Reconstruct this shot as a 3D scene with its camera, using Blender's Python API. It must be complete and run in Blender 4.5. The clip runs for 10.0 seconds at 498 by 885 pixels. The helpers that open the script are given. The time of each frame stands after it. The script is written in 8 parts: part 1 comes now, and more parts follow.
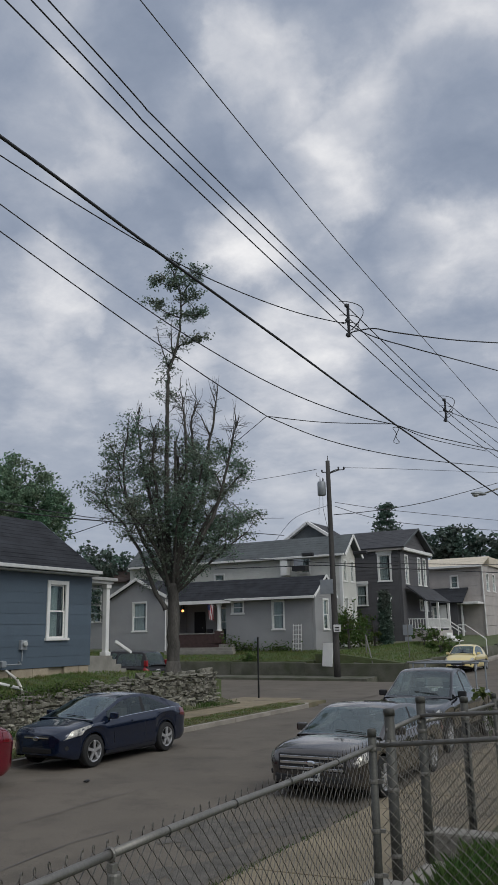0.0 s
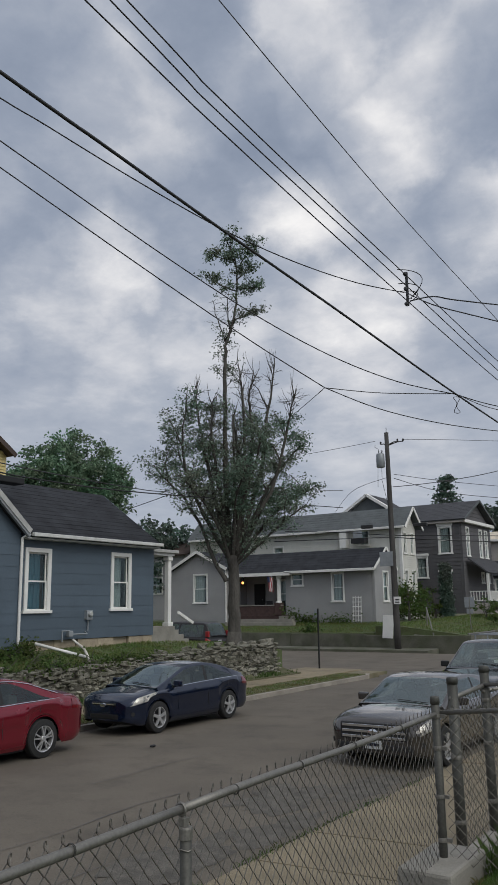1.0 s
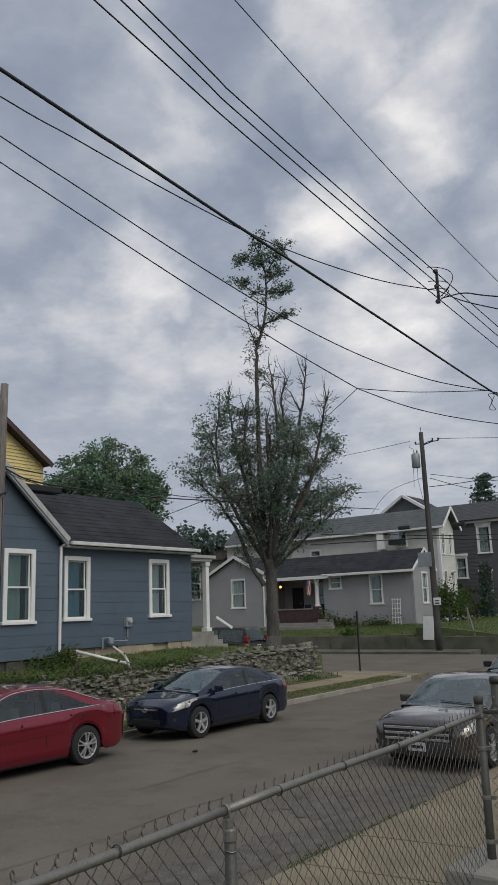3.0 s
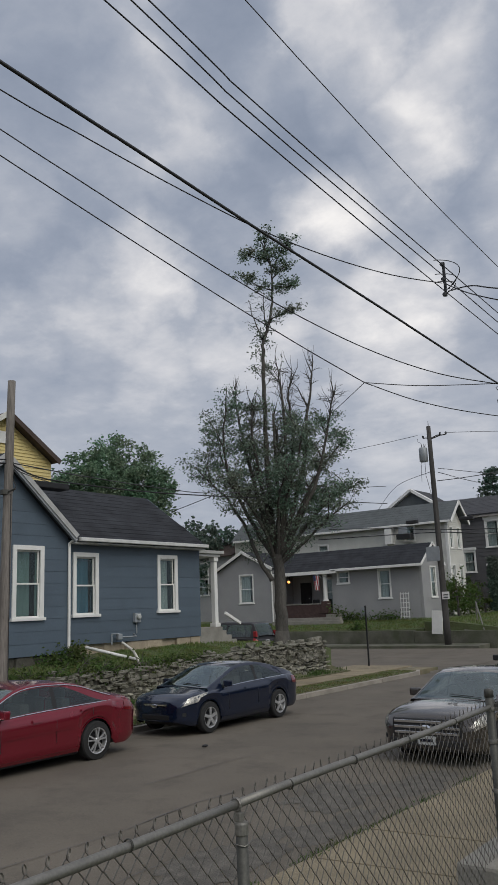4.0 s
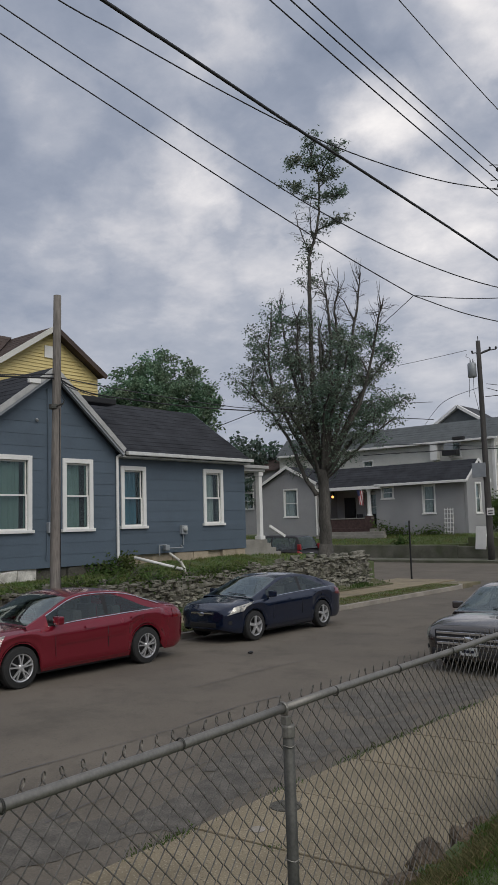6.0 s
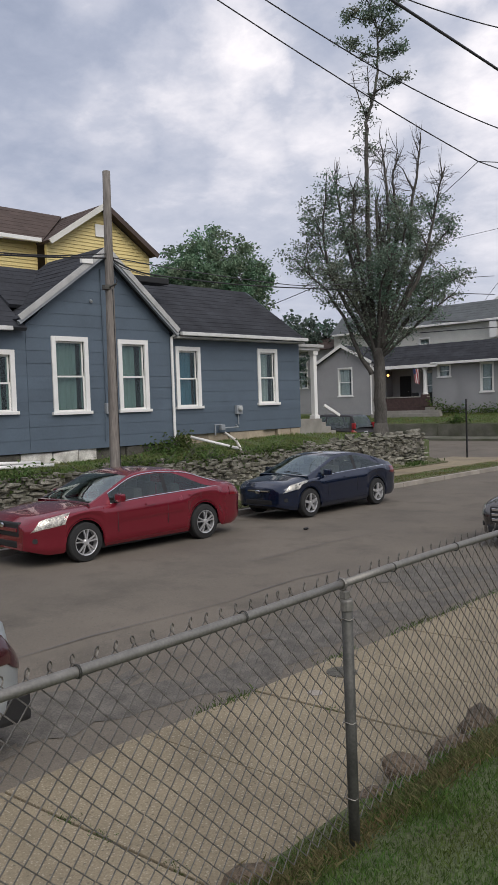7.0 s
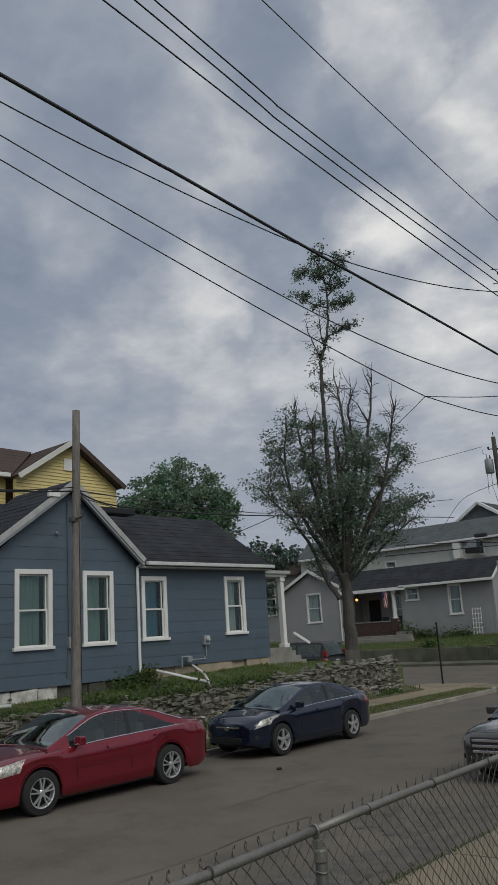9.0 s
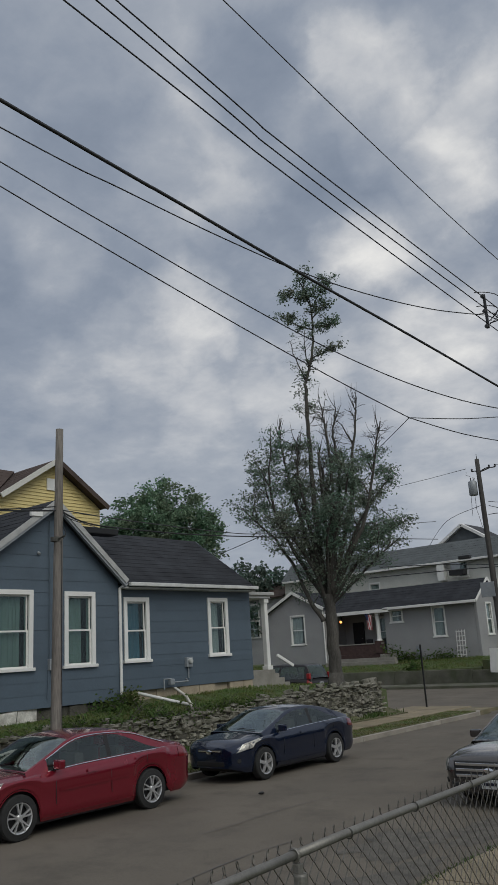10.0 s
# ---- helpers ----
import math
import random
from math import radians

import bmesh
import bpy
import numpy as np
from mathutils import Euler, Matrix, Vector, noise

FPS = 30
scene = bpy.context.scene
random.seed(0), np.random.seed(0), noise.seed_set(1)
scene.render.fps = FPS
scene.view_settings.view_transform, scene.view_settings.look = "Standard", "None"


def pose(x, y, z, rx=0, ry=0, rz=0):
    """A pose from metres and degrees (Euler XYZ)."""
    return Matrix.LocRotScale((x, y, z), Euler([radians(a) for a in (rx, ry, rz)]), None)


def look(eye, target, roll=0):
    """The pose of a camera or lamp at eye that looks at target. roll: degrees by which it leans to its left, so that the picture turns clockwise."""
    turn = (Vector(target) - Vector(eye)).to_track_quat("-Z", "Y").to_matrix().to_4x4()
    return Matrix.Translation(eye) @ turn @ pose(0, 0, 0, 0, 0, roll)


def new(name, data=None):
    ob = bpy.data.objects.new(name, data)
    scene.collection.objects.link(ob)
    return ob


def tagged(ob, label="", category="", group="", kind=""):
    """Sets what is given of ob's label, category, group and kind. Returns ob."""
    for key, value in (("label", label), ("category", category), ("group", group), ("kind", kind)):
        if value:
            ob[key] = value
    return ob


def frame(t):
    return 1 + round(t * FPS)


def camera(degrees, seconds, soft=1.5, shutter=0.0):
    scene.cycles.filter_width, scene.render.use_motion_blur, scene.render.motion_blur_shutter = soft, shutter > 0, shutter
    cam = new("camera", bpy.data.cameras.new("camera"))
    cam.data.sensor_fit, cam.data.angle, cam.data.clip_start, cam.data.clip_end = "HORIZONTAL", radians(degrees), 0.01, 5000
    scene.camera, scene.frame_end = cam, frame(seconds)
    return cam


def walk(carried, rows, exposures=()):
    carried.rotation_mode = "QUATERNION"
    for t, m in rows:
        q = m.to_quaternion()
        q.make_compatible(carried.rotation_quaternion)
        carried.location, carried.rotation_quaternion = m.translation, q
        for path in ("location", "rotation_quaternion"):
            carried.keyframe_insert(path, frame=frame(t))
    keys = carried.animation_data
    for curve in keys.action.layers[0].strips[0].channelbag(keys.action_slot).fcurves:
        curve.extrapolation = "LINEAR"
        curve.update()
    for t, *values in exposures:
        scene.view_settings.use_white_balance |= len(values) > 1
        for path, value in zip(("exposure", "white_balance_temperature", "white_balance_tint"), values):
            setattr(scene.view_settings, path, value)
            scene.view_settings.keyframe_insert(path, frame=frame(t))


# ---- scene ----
cam = camera(34.55, 10.0)
PATH = [
    (0, (0.029, 0.030, 2.730), (-0.9292, 1.7229, 3.1950), -1.02),
    (0.5, (0.015, 0.046, 2.719), (-0.9863, 1.7289, 3.1258), -0.93),
    (1, (0.023, -0.011, 2.692), (-1.0653, 1.6186, 3.0951), -0.82),
    (1.5, (0.023, -0.011, 2.678), (-1.1220, 1.5778, 3.0843), -1.14),
    (2, (0.024, -0.014, 2.678), (-1.1289, 1.5681, 3.0876), -1.68),
    (2.5, (0.027, -0.013, 2.676), (-1.1264, 1.5668, 3.0920), -1.90),
    (4, (0.007, 0.001, 2.663), (-1.1642, 1.5714, 3.0691), -2.28),
    (4.5, (-0.001, 0.004, 2.663), (-1.1940, 1.5610, 3.0519), -2.65),
    (5, (0.009, -0.002, 2.667), (-1.1865, 1.5578, 3.0412), -2.23),
    (5.5, (0.005, 0.003, 2.663), (-1.1872, 1.5691, 3.0199), -1.60),
    (6, (-0.025, 0.012, 2.664), (-1.3075, 1.5328, 2.8651), -1.60),
    (6.2, (-0.031, 0.000, 2.664), (-1.3751, 1.4762, 2.7887), -3.21),
    (7.3, (-0.066, 0.017, 2.683), (-1.4615, 1.4448, 2.5626), -1.65),
    (7.5, (-0.059, 0.013, 2.686), (-1.4556, 1.4400, 2.5643), -2.02),
    (8, (-0.047, 0.007, 2.682), (-1.4418, 1.4360, 2.5712), -2.29),
    (8.2, (-0.012, -0.011, 2.665), (-1.4103, 1.4193, 2.6699), -2.13),
    (8.3, (0.005, -0.001, 2.676), (-1.3957, 1.4230, 2.7740), -1.87),
    (8.4, (0.004, -0.002, 2.677), (-1.3853, 1.4220, 2.8813), -1.99),
    (8.5, (0.008, -0.004, 2.692), (-1.3625, 1.4229, 2.9854), -2.91),
    (8.7, (-0.003, 0.001, 2.680), (-1.3174, 1.4484, 3.1000), -2.66),
    (9, (0.029, -0.036, 2.689), (-1.2511, 1.4307, 3.1483), -3.64),
    (9.5, (0.024, -0.030, 2.681), (-1.2428, 1.4390, 3.1701), -3.64),
    (10, (0.015, 0.001, 2.672), (-1.2258, 1.4846, 3.1802), -3.56),
]
walk(cam, [(t, look(eye, target, roll)) for t, eye, target, roll in PATH],
     [(0.0, 0.14, 6300, 7), (1.0, 0.21, 6420, 7), (2.5, 0.20, 6500, 7), (4.5, 0.19, 6500, 8), (5.5, 0.20, 6500, 9), (6.0, 0.20, 6500, 9), (6.7, 0.52, 6550, 11),
      (7.5, 0.74, 6600, 12), (8.0, 0.58, 6600, 12), (8.5, 0.28, 6500, 9), (9.0, -0.05, 6450, 5), (10.0, -0.02, 6450, 5)])

# ---- sky and light: a cloudy late afternoon ----
EYE = Vector((0.0, 0.0, 2.68))


def bearing(az, el):
    """Direction from degrees to the left of +y and degrees above the horizon."""
    a, e = radians(az), radians(el)
    return Vector((-math.sin(a) * math.cos(e), math.cos(a) * math.cos(e), math.sin(e)))


def build_world():
    w = bpy.data.worlds.new("sky")
    scene.world = w
    w.use_nodes = True
    nt = w.node_tree
    N, L = nt.nodes, nt.links
    N.clear()

    def node(kind, **kw):
        n = N.new(kind)
        for k, v in kw.items():
            set_input(n, k, v)
        return n

    def set_input(n, k, v):
        n.inputs[k].default_value = v

    def math_node(op, a, b=None, clamp=False):
        n = N.new("ShaderNodeMath")
        n.operation, n.use_clamp = op, clamp
        for i, s in enumerate((a, b)):
            if s is None:
                continue
            if isinstance(s, (int, float)):
                n.inputs[i].default_value = s
            else:
                L.new(s, n.inputs[i])
        return n.outputs[0]

    tc = N.new("ShaderNodeTexCoord")
    d = tc.outputs["Generated"]
    sep = N.new("ShaderNodeSeparateXYZ")
    L.new(d, sep.inputs[0])
    # cloud layer coordinates: the direction met with a flat ceiling of cloud
    up = math_node("ADD", math_node("MAXIMUM", sep.outputs["Z"], 0.0), 0.22)
    comb = N.new("ShaderNodeCombineXYZ")
    L.new(math_node("DIVIDE", sep.outputs["X"], up), comb.inputs[0])
    L.new(math_node("DIVIDE", sep.outputs["Y"], up), comb.inputs[1])
    big = node("ShaderNodeTexNoise", Scale=1.6, Detail=8.0, Roughness=0.50, Distortion=0.0)
    L.new(comb.outputs[0], big.inputs["Vector"])
    small = node("ShaderNodeTexNoise", Scale=4.6, Detail=8.0, Roughness=0.55, Distortion=0.0)
    L.new(comb.outputs[0], small.inputs["Vector"])
    fine = node("ShaderNodeTexNoise", Scale=13.0, Detail=8.0, Roughness=0.6, Distortion=0.3)
    L.new(comb.outputs[0], fine.inputs["Vector"])
    # direction warped by noise, so that the cloud masses get ragged borders
    wn = node("ShaderNodeTexNoise", Scale=8.0, Detail=8.0, Roughness=0.58)
    L.new(d, wn.inputs["Vector"])
    sub = N.new("ShaderNodeVectorMath")
    sub.operation = "SUBTRACT"
    L.new(wn.outputs["Color"], sub.inputs[0])
    sub.inputs[1].default_value = (0.5, 0.5, 0.5)
    sc = N.new("ShaderNodeVectorMath")
    sc.operation = "SCALE"
    L.new(sub.outputs[0], sc.inputs[0])
    sc.inputs["Scale"].default_value = 0.12
    add = N.new("ShaderNodeVectorMath")
    L.new(d, add.inputs[0])
    L.new(sc.outputs[0], add.inputs[1])
    unit = N.new("ShaderNodeVectorMath")
    unit.operation = "NORMALIZE"
    L.new(add.outputs[0], unit.inputs[0])
    layers = []
    for masses, reach, gain in ((HEADS, 1.6, 0.44), (BASES, 1.65, 0.40)):
        best = None
        for az, el, size, amount in masses:
            dot = N.new("ShaderNodeVectorMath")
            dot.operation = "DOT_PRODUCT"
            L.new(unit.outputs[0], dot.inputs[0])
            dot.inputs[1].default_value = bearing(az, el)
            mr = N.new("ShaderNodeMapRange")
            mr.interpolation_type = "SMOOTHSTEP"
            L.new(dot.outputs["Value"], mr.inputs["Value"])
            mr.inputs["From Min"].default_value = math.cos(radians(size * reach))
            mr.inputs["From Max"].default_value = 1.0
            mr.inputs["To Max"].default_value = amount * gain
            best = mr.outputs[0] if best is None else math_node("MAXIMUM", best, mr.outputs[0])
        layers.append(best)
    total = math_node("SUBTRACT", layers[0], layers[1])
    f = math_node("ADD", math_node("MULTIPLY", math_node("SUBTRACT", big.outputs[0], 0.5), 0.45), 0.515)
    f = math_node("ADD", f, math_node("MULTIPLY", math_node("SUBTRACT", small.outputs[0], 0.5), 0.70))
    f = math_node("ADD", f, math_node("MULTIPLY", math_node("SUBTRACT", fine.outputs[0], 0.5), 0.34))
    f = math_node("ADD", f, total)
    # the cloud structure fades into haze near the horizon
    haze = N.new("ShaderNodeMapRange")
    haze.interpolation_type = "SMOOTHSTEP"
    L.new(sep.outputs["Z"], haze.inputs["Value"])
    haze.inputs["From Min"].default_value, haze.inputs["From Max"].default_value = 0.06, 0.36
    haze.inputs["To Min"].default_value, haze.inputs["To Max"].default_value = 0.45, 1.0
    f = math_node("ADD", math_node("MULTIPLY", math_node("SUBTRACT", f, 0.4), haze.outputs[0]), 0.4)
    ramp = N.new("ShaderNodeValToRGB")
    L.new(f, ramp.inputs[0])
    cr = ramp.color_ramp
    stops = ((0.0, (0.195, 0.230, 0.310)), (0.30, (0.280, 0.312, 0.392)), (0.52, (0.380, 0.402, 0.470)),
             (0.76, (0.590, 0.585, 0.622)), (1.0, (0.86, 0.825, 0.82)))
    for i, (p, c) in enumerate(stops):
        e = cr.elements[i] if i < 2 else cr.elements.new(p)
        e.position, e.color = p, (*c, 1)
    sky = N.new("ShaderNodeTexSky")
    sky.sky_type, sky.sun_disc = "NISHITA", False
    sky.sun_elevation, sky.sun_rotation = radians(51), radians(115)
    skys = N.new("ShaderNodeVectorMath")
    skys.operation = "SCALE"
    L.new(sky.outputs[0], skys.inputs[0])
    skys.inputs["Scale"].default_value = 0.06
    mix = N.new("ShaderNodeMix")
    mix.data_type = "RGBA"
    mix.inputs[0].default_value = 0.94
    L.new(skys.outputs[0], mix.inputs[6])
    L.new(ramp.outputs[0], mix.inputs[7])
    bg = N.new("ShaderNodeBackground")
    L.new(mix.outputs[2], bg.inputs[0])
    bg.inputs[1].default_value = SKY
    out = N.new("ShaderNodeOutputWorld")
    L.new(bg.outputs[0], out.inputs[0])


# lit cloud heads and shaded cloud bases: bearing, height (degrees), size (degrees), strength
HEADS = [
    (29.5, 38.7, 2.9, 0.9), (26.7, 37.3, 3.2, 0.8), (22.6, 32.1, 3.6, 0.9), (19.2, 35.2, 3.6, 0.6), (30.2, 26.9, 2.8, 1.0), (28.4, 28.0, 2.4, 0.6),
    (26.2, 35.0, 2.8, 0.6), (44.8, 32.6, 3.4, 0.5), (41.5, 31.4, 2.8, 0.6), (44.4, 23.8, 2.6, 0.75), (47.7, 21.0, 2.8, 0.6), (42.9, 17.1, 2.4, 0.35),
    (36.8, 18.6, 3.4, 0.5), (25.4, 19.5, 3.4, 0.6), (42.1, 35.6, 2.8, 0.4), (23.5, 29.1, 2.4, 0.7), (15.1, 25.6, 3.2, 0.8), (11.8, 26.1, 3.2, 0.7),
    (10.9, 37.8, 4.2, 0.5), (32.7, 36.9, 2.6, 0.4), (53.9, 28.0, 2.6, 0.45), (52.5, 19.6, 2.4, 0.4), (24.0, 9.0, 5.0, 0.45),
]
BASES = [
    (29.9, 34.1, 3.8, 0.75), (26.6, 30.8, 3.4, 0.8), (33.0, 35.3, 2.6, 0.5), (36.9, 39.4, 3.4, 0.7), (51.2, 32.5, 5.4, 0.7), (49.8, 25.8, 4.2, 0.55),
    (40.4, 27.2, 3.2, 0.4), (11.0, 33.5, 4.2, 0.8), (18.5, 25.4, 3.0, 0.6), (22.3, 41.5, 3.6, 0.7), (55.8, 41.4, 5.4, 0.5), (56.4, 23.8, 5.4, 0.7),
    (36.6, 24.1, 3.2, 0.4), (34.2, 29.3, 2.8, 0.5), (54.8, 21.6, 6.0, 0.6), (61.0, 18.0, 6.0, 0.5), (15.5, 20.8, 4.0, 0.3), (28.4, 40.8, 3.4, 0.5), (22.0, 25.3, 3.0, 0.4),
]
SKY = 1.0
build_world()
sun = new("sun", bpy.data.lights.new("sun", "SUN"))
sun.data.energy, sun.data.angle, sun.data.color = 1.3, radians(45), (1.0, 0.965, 0.90)
sun.matrix_world = look((40, -14, 42), (0, 0, 0))

# ---- materials ----
def material(name, color, rough=0.7, metal=0.0, var=0.12, scale=6.0, fine=60.0, bump=0.15, spec=0.5, dirt=0.0, tint=None,
             island=0.0, coat=0.0, pieces=0.0, stretch=(1, 1, 1), dist=0.01):
    """A painted, mineral or metal surface with patches and grain at two scales and a fine relief."""
    m = bpy.data.materials.new(name)
    m.use_nodes = True
    nt = m.node_tree
    N, L = nt.nodes, nt.links
    bs = N["Principled BSDF"]
    bs.inputs["Roughness"].default_value, bs.inputs["Metallic"].default_value = rough, metal
    bs.inputs["Specular IOR Level"].default_value = spec
    bs.inputs["Coat Weight"].default_value = coat
    bs.inputs["Coat Roughness"].default_value = 0.05
    tc = N.new("ShaderNodeTexCoord")
    geo = N.new("ShaderNodeNewGeometry")
    mp = N.new("ShaderNodeMapping")
    mp.inputs["Scale"].default_value = stretch
    L.new(geo.outputs["Position"], mp.inputs[0])
    a = N.new("ShaderNodeTexNoise")
    a.inputs["Scale"].default_value, a.inputs["Detail"].default_value = scale, 5.0
    b = N.new("ShaderNodeTexNoise")
    b.inputs["Scale"].default_value, b.inputs["Detail"].default_value = fine, 3.0
    L.new(mp.outputs[0], a.inputs["Vector"])
    L.new(mp.outputs[0], b.inputs["Vector"])
    hi = [min(1, c * (1 + var)) for c in color]
    lo = [c * (1 - var) for c in color]
    if tint:
        lo = [c * (1 - var) * 0.4 + q * 0.6 for c, q in zip(color, tint)]
    ramp = N.new("ShaderNodeValToRGB")
    ramp.color_ramp.elements[0].position, ramp.color_ramp.elements[1].position = 0.32, 0.68
    ramp.color_ramp.elements[0].color, ramp.color_ramp.elements[1].color = (*lo, 1), (*hi, 1)
    L.new(a.outputs[0], ramp.inputs[0])
    mul = N.new("ShaderNodeMix")
    mul.data_type, mul.blend_type = "RGBA", "MULTIPLY"
    mul.inputs[0].default_value = 1.0
    mr = N.new("ShaderNodeMapRange")
    L.new(b.outputs[0], mr.inputs["Value"])
    mr.inputs["From Min"].default_value, mr.inputs["From Max"].default_value = 0.3, 0.7
    mr.inputs["To Min"].default_value, mr.inputs["To Max"].default_value = 1 - var, 1 + var
    L.new(ramp.outputs[0], mul.inputs[6])
    L.new(mr.outputs[0], mul.inputs[7])
    col = mul.outputs[2]
    if dirt:
        dn = N.new("ShaderNodeTexNoise")
        dn.inputs["Scale"].default_value, dn.inputs["Detail"].default_value, dn.inputs["Roughness"].default_value = 0.9, 8.0, 0.65
        L.new(geo.outputs["Position"], dn.inputs["Vector"])
        dr = N.new("ShaderNodeMapRange")
        L.new(dn.outputs[0], dr.inputs["Value"])
        dr.inputs["From Min"].default_value, dr.inputs["From Max"].default_value = 0.5, 0.72
        dr.inputs["To Max"].default_value = dirt
        dm = N.new("ShaderNodeMix")
        dm.data_type = "RGBA"
        L.new(dr.outputs[0], dm.inputs[0])
        L.new(col, dm.inputs[6])
        dm.inputs[7].default_value = (*[c * 0.45 for c in color], 1)
        col = dm.outputs[2]
    if island or pieces:
        if pieces:
            oi = N.new("ShaderNodeObjectInfo")
            rnd, amt = oi.outputs["Random"], pieces
        else:
            rnd, amt = geo.outputs["Random Per Island"], island
        ir = N.new("ShaderNodeMapRange")
        L.new(rnd, ir.inputs["Value"])
        ir.inputs["To Min"].default_value, ir.inputs["To Max"].default_value = 1 - amt, 1 + amt
        im = N.new("ShaderNodeMix")
        im.data_type, im.blend_type = "RGBA", "MULTIPLY"
        im.inputs[0].default_value = 1.0
        L.new(col, im.inputs[6])
        L.new(ir.outputs[0], im.inputs[7])
        col = im.outputs[2]
    L.new(col, bs.inputs["Base Color"])
    rr = N.new("ShaderNodeMapRange")
    L.new(a.outputs[0], rr.inputs["Value"])
    rr.inputs["To Min"].default_value, rr.inputs["To Max"].default_value = max(0.02, rough - 0.1), min(1, rough + 0.1)
    L.new(rr.outputs[0], bs.inputs["Roughness"])
    if bump:
        bp = N.new("ShaderNodeBump")
        bp.inputs["Strength"].default_value, bp.inputs["Distance"].default_value = bump, dist
        sm = N.new("ShaderNodeMath")
        L.new(a.outputs[0], sm.inputs[0])
        L.new(b.outputs[0], sm.inputs[1])
        L.new(sm.outputs[0], bp.inputs["Height"])
        L.new(bp.outputs[0], bs.inputs["Normal"])
    return m


def glass(name, tint=(0.75, 0.8, 0.8), facing=0.05):
    """Thin glass: clear, with a sheen that grows towards grazing angles from its share seen straight on."""
    m = bpy.data.materials.new(name)
    m.use_nodes = True
    N, L = m.node_tree.nodes, m.node_tree.links
    N.clear()
    out, mix, fr = N.new("ShaderNodeOutputMaterial"), N.new("ShaderNodeMixShader"), N.new("ShaderNodeLayerWeight")
    fr.inputs["Blend"].default_value = 0.5
    power, scaled = N.new("ShaderNodeMath"), N.new("ShaderNodeMath")
    power.operation, scaled.operation = "POWER", "MULTIPLY_ADD"
    power.inputs[1].default_value = 4.0
    scaled.inputs[1].default_value, scaled.inputs[2].default_value = 1 - facing, facing
    L.new(fr.outputs["Facing"], power.inputs[0])
    L.new(power.outputs[0], scaled.inputs[0])
    tr, gl = N.new("ShaderNodeBsdfTransparent"), N.new("ShaderNodeBsdfGlossy")
    tr.inputs[0].default_value = (*tint, 1)
    gl.inputs["Roughness"].default_value = 0.03
    gl.inputs["Color"].default_value = (0.90, 1.0, 0.98, 1)
    L.new(scaled.outputs[0], mix.inputs[0])
    L.new(tr.outputs[0], mix.inputs[1])
    L.new(gl.outputs[0], mix.inputs[2])
    L.new(mix.outputs[0], out.inputs[0])
    return m


def foliage(name, color, var=0.3, scale=0.8, island=0.4):
    """Leaves and blades: they scatter light back and let some of it through."""
    m = bpy.data.materials.new(name)
    m.use_nodes = True
    N, L = m.node_tree.nodes, m.node_tree.links
    N.clear()
    out, mix = N.new("ShaderNodeOutputMaterial"), N.new("ShaderNodeMixShader")
    df, tr = N.new("ShaderNodeBsdfDiffuse"), N.new("ShaderNodeBsdfTranslucent")
    geo, tx = N.new("ShaderNodeNewGeometry"), N.new("ShaderNodeTexNoise")
    tx.inputs["Scale"].default_value, tx.inputs["Detail"].default_value = scale, 4.0
    L.new(geo.outputs["Position"], tx.inputs["Vector"])
    ramp = N.new("ShaderNodeValToRGB")
    ramp.color_ramp.elements[0].position, ramp.color_ramp.elements[1].position = 0.3, 0.7
    ramp.color_ramp.elements[0].color = (color[0] * (1 + var * 0.6), color[1] * (1 - var * 0.3), color[2] * (1 - var * 0.3), 1)
    ramp.color_ramp.elements[1].color = (color[0] * (1 - var * 0.3), color[1] * (1 + var * 0.4), color[2], 1)
    L.new(tx.outputs[0], ramp.inputs[0])
    mr = N.new("ShaderNodeMapRange")
    L.new(geo.outputs["Random Per Island"], mr.inputs["Value"])
    mr.inputs["To Min"].default_value, mr.inputs["To Max"].default_value = 1 - island, 1 + island
    mul = N.new("ShaderNodeMix")
    mul.data_type, mul.blend_type = "RGBA", "MULTIPLY"
    mul.inputs[0].default_value = 1.0
    L.new(ramp.outputs[0], mul.inputs[6])
    L.new(mr.outputs[0], mul.inputs[7])
    L.new(mul.outputs[2], df.inputs[0])
    L.new(mul.outputs[2], tr.inputs[0])
    mix.inputs[0].default_value = 0.4
    L.new(df.outputs[0], mix.inputs[1])
    L.new(tr.outputs[0], mix.inputs[2])
    L.new(mix.outputs[0], out.inputs[0])
    return m


def glow(name, color, strength):
    m = bpy.data.materials.new(name)
    m.use_nodes = True
    bs = m.node_tree.nodes["Principled BSDF"]
    bs.inputs["Emission Color"].default_value, bs.inputs["Emission Strength"].default_value = (*color, 1), strength
    return m


M = {}
M["asphalt"] = material("asphalt", (0.132, 0.113, 0.090), 0.9, var=0.16, scale=0.55, fine=70, bump=0.3, dirt=0.65, dist=0.004)
M["patch"] = material("asphalt_patch", (0.105, 0.10, 0.098), 0.9, var=0.15, scale=1.5, fine=160, bump=0.4, dist=0.004)
M["grit"] = material("dark_road_grit", (0.104, 0.094, 0.081), 0.95, var=0.3, scale=5, fine=60, bump=0.5, dist=0.006)
M["concrete"] = material("concrete", (0.236, 0.194, 0.128), 0.9, var=0.17, scale=1.4, fine=75, bump=0.25, dirt=0.3, pieces=0.06, dist=0.004)
M["kerbstone"] = material("kerb_concrete", (0.31, 0.28, 0.24), 0.9, var=0.14, scale=2.0, fine=70, bump=0.3, dirt=0.5)
